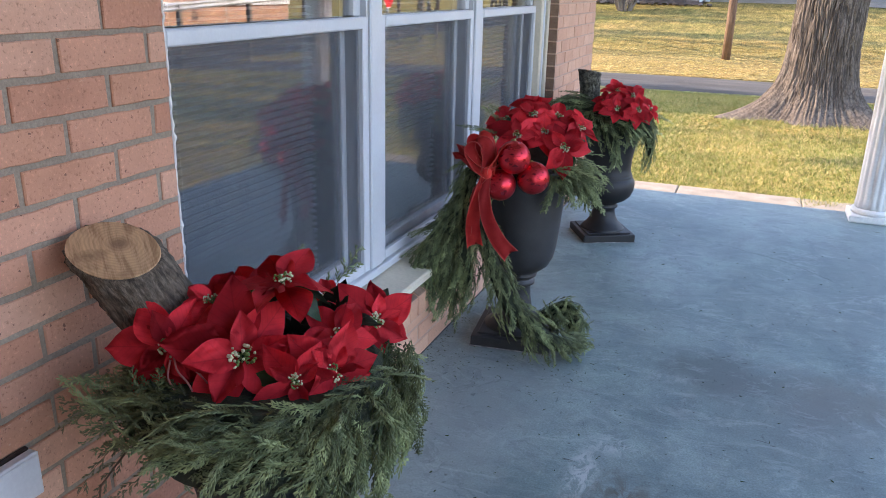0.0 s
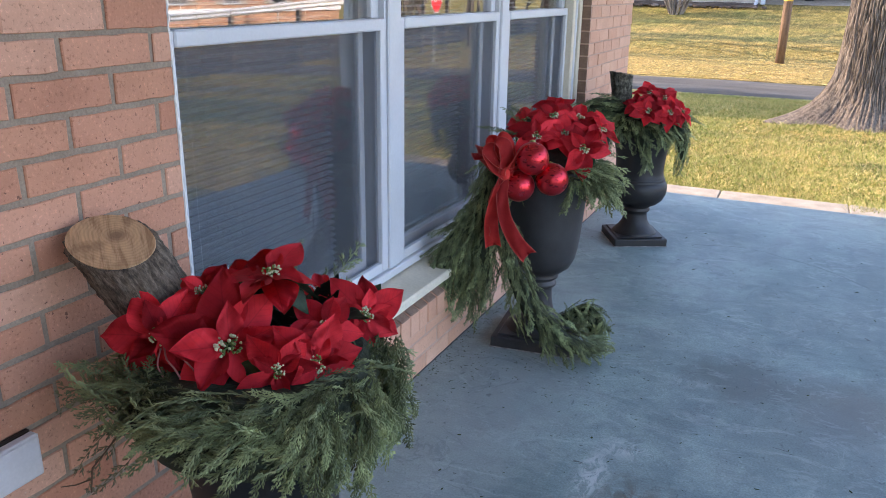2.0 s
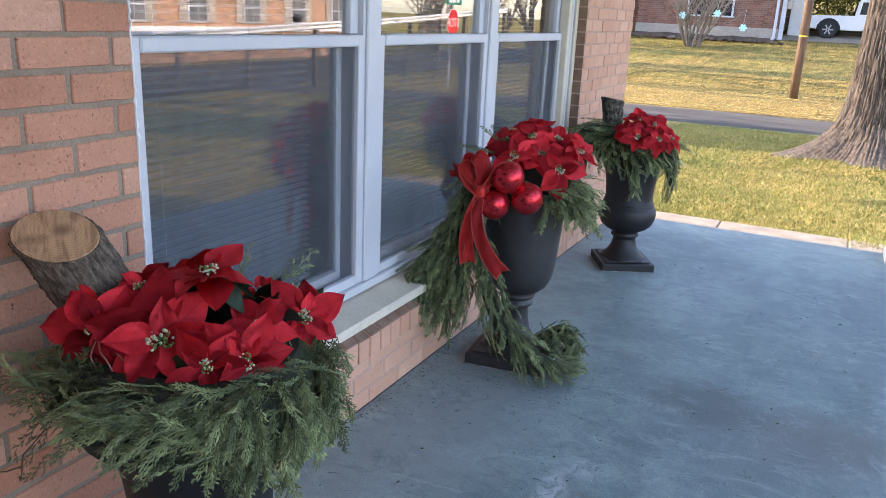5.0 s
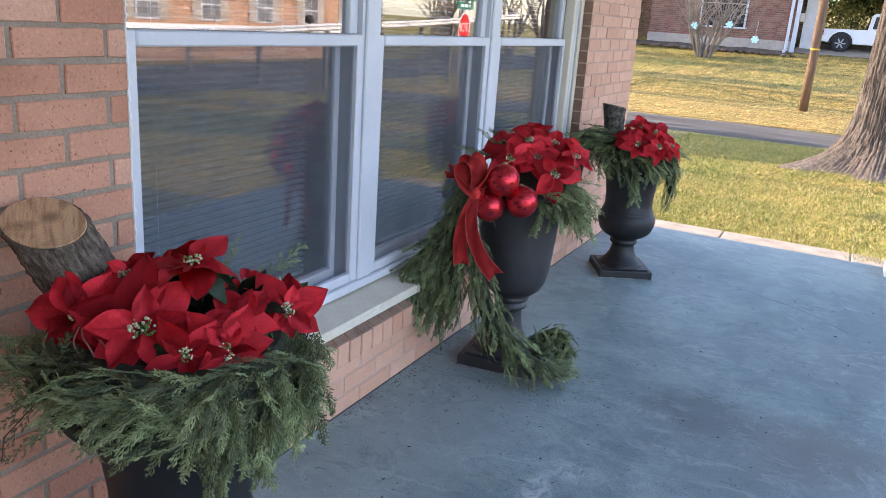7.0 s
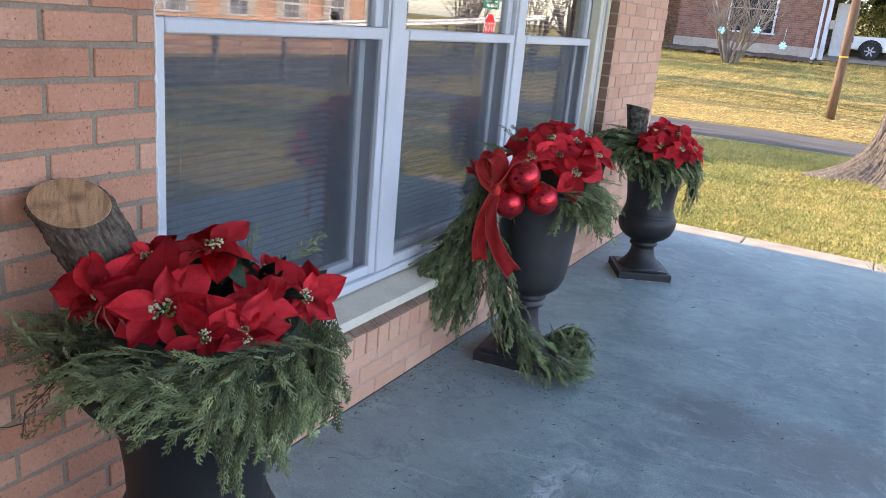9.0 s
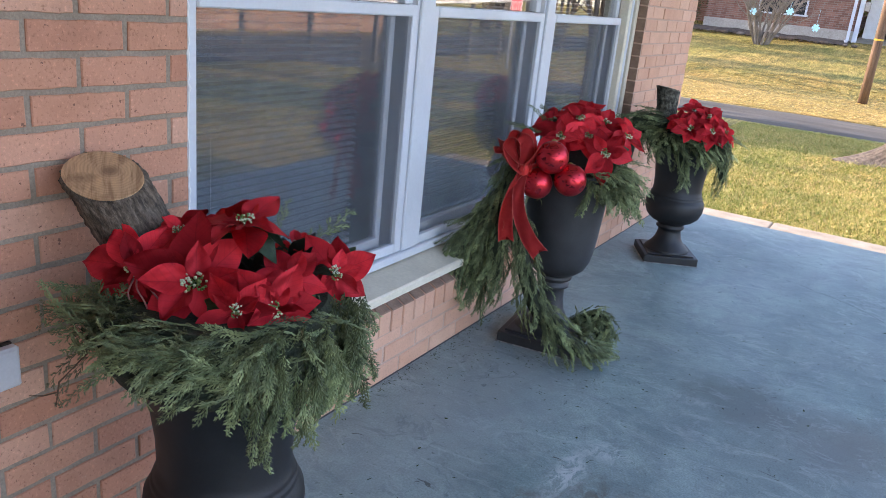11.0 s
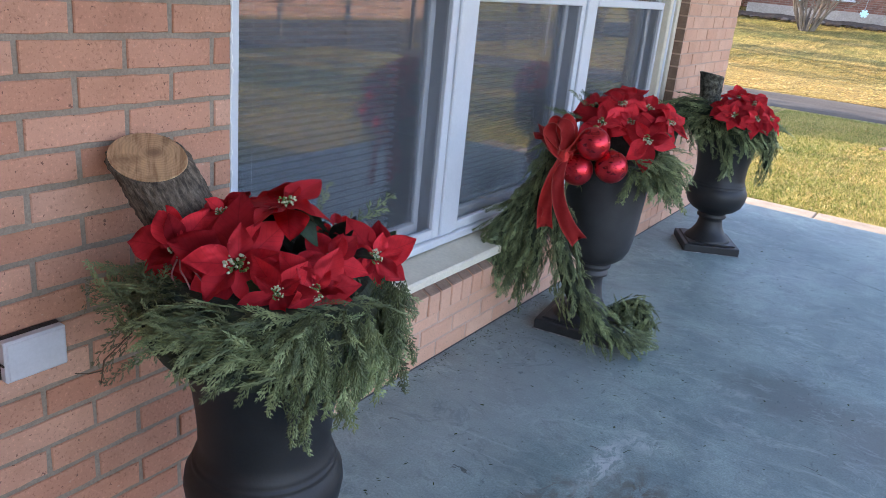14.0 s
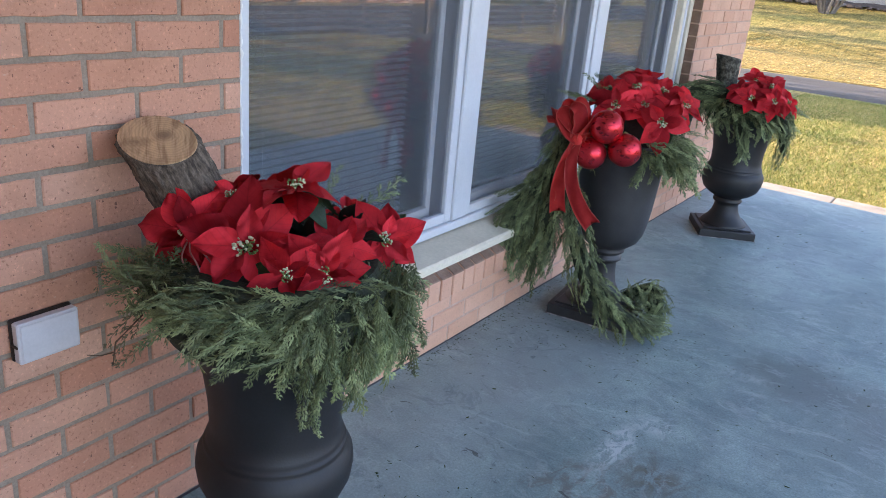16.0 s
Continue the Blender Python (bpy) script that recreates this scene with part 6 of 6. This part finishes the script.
def island_material(name, stops, rough=0.8, through=0.0):
    m, t, b = nodes_of(name)
    g = t.nodes.new("ShaderNodeNewGeometry")
    col = ramp(t, g.outputs["Random Per Island"], stops)
    n = noise_node(t, 0.9, 4, 0.6, None, "World")
    col = blend(t, col, ramp(t, n.outputs["Fac"], [(0.3, (0.78, 0.90, 0.68)), (0.7, (1.32, 1.20, 1.06))]), 1.0, "MULTIPLY")
    t.links.new(col, b.inputs["Base Color"])
    b.inputs["Roughness"].default_value = rough
    b.inputs["Specular IOR Level"].default_value = 0.2
    return m


YELLOWLEAF = island_material("yellow_green_leaves", [(0, (0.07, 0.09, 0.025)), (0.6, (0.22, 0.22, 0.055)), (1, (0.40, 0.34, 0.10))])
DARKLEAF = island_material("dark_shrub_leaves", [(0, (0.02, 0.035, 0.012)), (1, (0.06, 0.08, 0.03))])
leafy("shrub", (0.6, 41.4, ground_z(0.6, 41.4)), 2.9, 4.7, 15000, YELLOWLEAF, "yellow-green leafy tree behind the parked truck", 5, 0.16)
leafy("shrub", (3.7, 42.5, ground_z(3.7, 42.5)), 2.7, 4.7, 13000, YELLOWLEAF, "yellow-green leafy tree behind the parked truck", 6, 0.16)
leafy("shrub", (1.95, 44.2, ground_z(1.95, 44.2)), 4.0, 5.6, 32000, DARKLEAF, "dark evergreen hedge behind the parked truck", 16, 0.22)
# Unseen evergreens, placed and sized for the shade bands they cast.
for x, y, w, h, n, seed in ((-8.8, 14.9, 1.35, 8.6, 34000, 17), (-15.8, 27.7, 0.34, 11.0, 2600, 18), (-16.4, 30.8, 0.44, 11.7, 3600, 19), (-15.8, 34.5, 0.58, 11.7, 4500, 20)):
    leafy("evergreen_tree", (x, y, ground_z(x, y)), w, h, n, DARKLEAF, "slim dense unseen evergreen tree placed to shade the lawns", seed, 0.2)
# Also unseen: its high crown darkens the lawn reflected in the panes.
leafy("evergreen_tree", (-9.6, 10.6, ground_z(-9.6, 10.6)), 1.0, 15.0, 30000, DARKLEAF, "tall unseen evergreen tree, its high crown placed to shade the lawn", 23, 0.3, 0.66)
leafy("shrub", (-8.9, 35.3, ground_z(-8.9, 35.3)), 0.9, 1.7, 1800, DARKLEAF, "dark clipped shrub by the house wall", 7, 0.07)

# ---- lawn blades, fallen leaves, crumbs ----
BLADES = island_material("grass_blades", [(0, (0.085, 0.125, 0.03)), (0.38, (0.25, 0.275, 0.075)), (0.64, (0.44, 0.395, 0.145)), (0.88, (0.68, 0.54, 0.29)), (1, (0.30, 0.19, 0.09))])
LITTER = island_material("fallen_leaves", [(0, (0.26, 0.17, 0.06)), (0.4, (0.40, 0.27, 0.085)), (0.8, (0.50, 0.36, 0.12)), (1, (0.60, 0.48, 0.24))])


def scatter_blades(count, x0, x1, y0, y1, h0, h1, seed, bias=1.0):
    r = np.random.RandomState(seed)
    verts, faces = np.empty((count * 3, 3)), np.arange(count * 3).reshape(-1, 3)
    x = r.uniform(x0, x1, count)
    y = y0 + (y1 - y0) * r.uniform(0, 1, count) ** bias
    for i in range(count):
        z = ground_z(x[i], y[i])
        a, h, w = r.uniform(0, 6.28), r.uniform(h0, h1), r.uniform(0.003, 0.007)
        l = r.uniform(0.3, 1.8) * h
        b = r.uniform(0, 6.28)
        verts[3 * i] = (x[i] - w * math.cos(a), y[i] - w * math.sin(a), z - 0.004)
        verts[3 * i + 1] = (x[i] + w * math.cos(a), y[i] + w * math.sin(a), z - 0.004)
        verts[3 * i + 2] = (x[i] + l * math.cos(b), y[i] + l * math.sin(b), z + h)
    me = bpy.data.meshes.new("grass")
    me.from_pydata(verts.tolist(), [], faces.tolist())
    me.materials.append(BLADES)
    return tagged(new("grass", me), "short dry and green grass blades of the lawn", "grass", kind="stuff")


scatter_blades(190000, -1.9, 3.9, 7.84, 15.7, 0.010, 0.034, 1, 1.35)
scatter_blades(7000, -1.4, 1.9, 7.78, 7.98, 0.025, 0.07, 2)
scatter_blades(500, 1.00, 1.26, 7.64, 7.86, 0.05, 0.13, 3)
scatter_blades(1500, 0.06, 2.3, 11.8, 12.4, 0.03, 0.08, 4)


def scatter_leaves(count, x0, x1, y0, y1, s0, s1, seed, bias=1.0):
    r = random.Random(seed)
    verts, faces = [], []
    for i in range(count):
        x, y = r.uniform(x0, x1), y0 + (y1 - y0) * r.random() ** bias
        a, s = r.uniform(0, 6.28), r.uniform(s0, s1)
        u, w = Vector((math.cos(a), math.sin(a), r.uniform(-0.05, 0.08))) * s, Vector((-math.sin(a), math.cos(a), r.uniform(-0.05, 0.1))) * s * 0.45
        p = Vector((x, y, ground_z(x, y) + 0.006 + r.uniform(0, 0.008)))
        k = len(verts)
        verts += [p - u * 0.5, p + w + Vector((0, 0, 0.05 * s)), p + u * 0.5, p - w + Vector((0, 0, 0.05 * s))]
        faces += [(k, k + 1, k + 2), (k, k + 2, k + 3)]
    me = bpy.data.meshes.new("leaves")
    me.from_pydata(verts, [], faces)
    me.materials.append(LITTER)
    return tagged(new("fallen_leaves", me), "fallen yellow-brown leaves lying on the lawn", "leaves", kind="stuff")


scatter_leaves(9000, -11, 6, 18.7, 35, 0.04, 0.09, 1, 1.6)
scatter_leaves(16000, -6.5, 3.7, 18.7, 27, 0.04, 0.09, 7, 1.4)
scatter_leaves(1500, -8.3, -1.9, 34.1, 35.7, 0.055, 0.13, 8)
scatter_leaves(1600, -1.4, 3.7, 8.1, 15.6, 0.025, 0.05, 2)
scatter_leaves(1300, -0.4, 2.8, 11.5, 12.75, 0.03, 0.065, 3)


def crumbs(count, spots, seed):
    r = random.Random(seed)
    bm = bmesh.new()
    for i in range(count):
        x, y, sx, sy = r.choice(spots)
        a = r.uniform(0, 6.28)
        p = Vector((max(r.gauss(x, sx), -0.575), r.gauss(y, sy), 0.0022))
        cord(bm, p, p + Vector((math.cos(a), math.sin(a), 0.02)) * r.uniform(0.004, 0.018), r.uniform(0.0008, 0.0020), Vector((0, 0, 1)))
    me = bpy.data.meshes.new("crumbs")
    bm.to_mesh(me)
    bm.free()
    me.materials.append(DARKLEAF)
    return tagged(new("cedar_crumbs", me), "small dark cedar crumbs scattered on the concrete", "debris", kind="stuff")


def leaf_bits(count, seed):
    r = random.Random(seed)
    bm = bmesh.new()
    for i in range(count):
        a = r.uniform(0, 6.28)
        p = Vector((r.uniform(-0.3, 1.3), r.uniform(1.6, 5.0), 0.0025))
        cord(bm, p, p + Vector((math.cos(a), math.sin(a), 0.03)) * r.uniform(0.008, 0.024), r.uniform(0.002, 0.0042), Vector((0, 0, 1)))
    tagged(part("leaf_bits", bm, DARKLEAF), "small dark bits of dry leaf on the concrete", "debris", kind="stuff")


leaf_bits(60, 5)
crumbs(620, [(-0.555, 2.6, 0.012, 0.6), (-0.55, 2.8, 0.015, 0.4), (-0.30, 2.85, 0.15, 0.14), (-0.05, 2.95, 0.12, 0.15), (-0.45, 2.75, 0.06, 0.2), (0.1, 3.3, 0.25, 0.4), (0.3, 2.6, 0.4, 0.6), (0.3, 4.0, 0.5, 0.8), (-0.54, 3.2, 0.02, 0.9), (-0.2, 1.7, 0.2, 0.3)], 9)
crack_pts = smooth_path([(0.05, 4.69, -0.0022), (0.19, 4.73, -0.0022), (0.29, 4.765, -0.0022), (0.36, 4.75, -0.0022), (0.44, 4.745, -0.0022), (0.53, 4.69, -0.0022), (0.65, 4.64, -0.0022), (0.80, 4.53, -0.0022), (0.94, 4.38, -0.0022)], 5)
part("crack", tube([p + Vector((0.004 * noise.noise((i * 0.9, 0, 0)), 0.008 * noise.noise((i * 0.7, 5, 0)), 0)) for i, p in enumerate(crack_pts)], [0.0028 + 0.0016 * noise.noise((i * 0.6, 9, 0)) for i in range(len(crack_pts))], 6), surface("mended_crack", (0.12, 0.15, 0.155), (0.20, 0.25, 0.25), 20, 120, 0.9, 0.3), slab, "faint mended crack")
part("wall_joint", box(WALL - 0.006, WALL + 0.004, -0.65, CORNER, 0.0005, 0.0025), GASKET, slab, "dark gap along the wall")

# trees beyond the house wall, whose shade falls across the lawns
for x, y, h, seed in ((-12.5, 15.0, 7.8, 3), (-22.3, 30.4, 9.1, 5), (-18.4, 33.0, 9.1, 6), (-26.2, 35.0, 10.4, 8), (-14.5, 27.2, 15.6, 9), (-15.8, 31.1, 16.9, 10), (-17.1, 35.0, 15.6, 12), (-13.9, 23.9, 13.0, 14)):
    tre = thing("bare_tree", (x, y, ground_z(x, y)), "tall bare winter tree beside the house", "tree", "bare trees beside the house")
    r_ = random.Random(seed)
    for k in range(2):
        bm = bmesh.new()
        twigs(bm, (0.2 * k, 0.1 * k, -0.2), (0.25 * (k - 0.5), 0.1, 1), h * 0.75, 0.22, 4, r_, 0.7, 0.1)
        part("trunk", bm, BARK, tre)

# ---- street in front of the porch, seen in the panes ----
SIGNRED = surface("sign_red", (0.55, 0.02, 0.025), (0.65, 0.03, 0.03), 3, 40, 0.4, 0.0)
SIGNGREEN = surface("sign_green", (0.01, 0.16, 0.12), (0.02, 0.22, 0.16), 3, 40, 0.4, 0.0)
SIGNWHITE = surface("sign_white", (0.78, 0.78, 0.78), (0.85, 0.85, 0.85), 3, 40, 0.4, 0.0)
GALV = surface("galvanised_steel", (0.45, 0.46, 0.47), (0.6, 0.6, 0.6), 6, 60, 0.5, 0.1, metal=0.5)
POSTWOOD = surface("weathered_post", (0.10, 0.085, 0.07), (0.18, 0.155, 0.13), 8, 60, 0.9, 0.3)
STREETGLASS = surface("curtained_glass", (0.10, 0.11, 0.12), (0.26, 0.26, 0.26), 2, 20, 0.15, 0.0)
RAIL = surface("guard_rail_white", (0.62, 0.62, 0.60), (0.76, 0.75, 0.72), 2, 30, 0.6, 0.1)


def text_mesh(words, size, depth):
    cu = bpy.data.curves.new("text", "FONT")
    cu.body, cu.size, cu.extrude, cu.align_x, cu.align_y = words, size, depth, "CENTER", "CENTER"
    ob = bpy.data.objects.new("text", cu)
    scene.collection.objects.link(ob)
    me = bpy.data.meshes.new_from_object(ob.evaluated_get(bpy.context.evaluated_depsgraph_get()))
    bpy.data.objects.remove(ob)
    return me


def stop_sign(at, facing):
    z = Vector((facing[0], facing[1], 0)).normalized()
    s = thing("stop_sign", at, "red octagonal stop sign on a steel post with street name blades", "road sign")
    x = Vector((0, 0, 1)).cross(z)
    s.matrix_basis = Matrix.Translation(at) @ Matrix((x, Vector((0, 0, 1)), z)).transposed().to_4x4()
    bm = bmesh.new()
    bmesh.ops.create_cone(bm, cap_ends=True, segments=8, radius1=0.41, radius2=0.41, depth=0.006)
    bmesh.ops.rotate(bm, verts=bm.verts, cent=(0, 0, 0), matrix=Matrix.Rotation(radians(22.5), 3, "Z"))
    plate = part("plate", bm, SIGNWHITE, s)
    bm = bmesh.new()
    bmesh.ops.create_cone(bm, cap_ends=True, segments=8, radius1=0.385, radius2=0.385, depth=0.006)
    bmesh.ops.rotate(bm, verts=bm.verts, cent=(0, 0, 0), matrix=Matrix.Rotation(radians(22.5), 3, "Z"))
    part("red_field", bm, SIGNRED, plate).location.z = 0.004
    me = text_mesh("STOP", 0.34, 0.002)
    me.materials.append(SIGNWHITE)
    lt = new("letters", me)
    lt.parent = plate
    lt.location.z = 0.011
    part("post", box(-0.03, 0.03, -2.2, 0.75, -0.06, -0.01), GALV, s)
    for zz, turn in ((0.58, 0.0), (0.80, 1.2)):
        b = part("name_blade", box(-0.55, 0.55, zz - 0.09, zz + 0.09, -0.004, 0.004), SIGNGREEN, s, "green street name blade")
        b.rotation_euler.y = turn
        for k, (a, c) in enumerate(((-0.36, -0.22), (-0.16, 0.08), (0.14, 0.34))):
            part("lettering", box(a, c, zz - 0.035, zz + 0.04, 0.005, 0.007), SIGNWHITE, b)


stop_sign((7.8, 20.7, 1.03), (-0.995, 0.05))
rail = thing("guard_rail", (9.0, 20.0, 0.0), "long white guard rail on short posts along the street", "rail")
rail_pts = smooth_path([(15.5, 13.5, 0.30), (12.5, 15.2, 0.50), (9.9, 17.3, 0.84), (9.5, 21.5, 1.06), (9.4, 25.0, 1.28), (9.35, 28.3, 1.46)], 6)
bm = bmesh.new()
prev = None
for p in rail_pts:
    ring = [bm.verts.new((p.x - 9.0 + dx, p.y - 20.0, p.z + dz)) for dx, dz in ((0, -0.09), (-0.05, -0.05), (0, 0.0), (-0.05, 0.05), (0, 0.09), (0.03, 0.0))]
    if prev:
        for k in range(6):
            bm.faces.new((prev[k], prev[(k + 1) % 6], ring[(k + 1) % 6], ring[k]))
    prev = ring
part("beam", bm, RAIL, rail)
for p in rail_pts[::3]:
    part("post", box(p.x - 8.97, p.x - 8.87, p.y - 20.05, p.y - 19.95, ground_z(p.x, p.y) - 0.2, p.z + 0.06), POSTWOOD, rail)


def street_house(at, turn, length, brick, label):
    h = thing("brick_house", at, label, "house", rz=turn)
    part("wall", box(-length / 2, length / 2, 0.0, 7.0, -1.6, 3.0), brick, h)
    part("ledge", box(-length / 2 - 0.03, length / 2 + 0.03, -0.10, 0.0, 0.25, 0.42), SIGNWHITE, h)
    k = -length / 2 + 1.2
    while k < length / 2 - 1.5:
        w = part("window", box(k, k + 1.0, -0.06, 0.02, 0.55, 2.2, 0.02), VINYL, h)
        for q in range(2):
            for zz in (0.62, 1.16, 1.70):
                part("pane", box(k + 0.07 + 0.45 * q, k + 0.48 + 0.45 * q, -0.07, -0.058, zz, zz + 0.48), STREETGLASS, w)
        for q in (-0.42, 1.02):
            part("shutter", box(k + q, k + q + 0.40, -0.05, -0.004, 0.55, 2.2, 0.02), FOUNDATION, h)
        k += 2.9
    r = bmesh.new()
    for x in (-length / 2 - 0.6, length / 2 + 0.6):
        for y, z in ((-0.7, 2.95), (3.5, 4.7), (7.7, 2.95)):
            r.verts.new((x, y, z))
    r.verts.ensure_lookup_table()
    for f in ((0, 1, 2), (5, 4, 3), (0, 3, 4, 1), (1, 4, 5, 2), (2, 5, 3, 0)):
        r.faces.new([r.verts[i] for i in f])
    bmesh.ops.recalc_face_normals(r, faces=r.faces)
    part("roof", r, SHINGLE, h)
    return h


street_house((18.9, 25.5, 0.0), 250.6 + 20, 15.0, ORANGEBRICK, "sunlit orange brick house with white windows across the street")
street_house((27.0, 12.0, 0.0), 285, 14.0, FARBRICK, "brown brick house across the street")
dish = thing("mailbox", (17.4, 26.4, ground_z(17.4, 26.4)), "small dark round-topped mailbox on a thin post", "mailbox")
part("post", tube([(0, 0, -0.1), (0, 0, 1.5)], 0.03, 6), GALV, dish)
part("box", lathe([(0.02, 1.45), (0.17, 1.52), (0.19, 1.65), (0.12, 1.78), (0.02, 1.8)], 16), RUBBER, dish)
wr = random.Random(21)
for i in range(12):
    x, y = 7.5 + i * 1.15 + wr.uniform(-0.4, 0.4), 38 + wr.uniform(-3, 6)
    tre = thing("bare_tree", (x, y, ground_z(x, y)), "bare brown winter tree beyond the street", "tree", "bare trees beyond the street")
    bm = bmesh.new()
    for k in range(3):
        twigs(bm, (wr.uniform(-0.3, 0.3), wr.uniform(-0.3, 0.3), -0.2), (wr.uniform(-0.3, 0.3), wr.uniform(-0.3, 0.3), 1), wr.uniform(2.5, 4), 0.10, 3, wr, 0.6)
    part("trunk", bm, PALEBARK, tre)
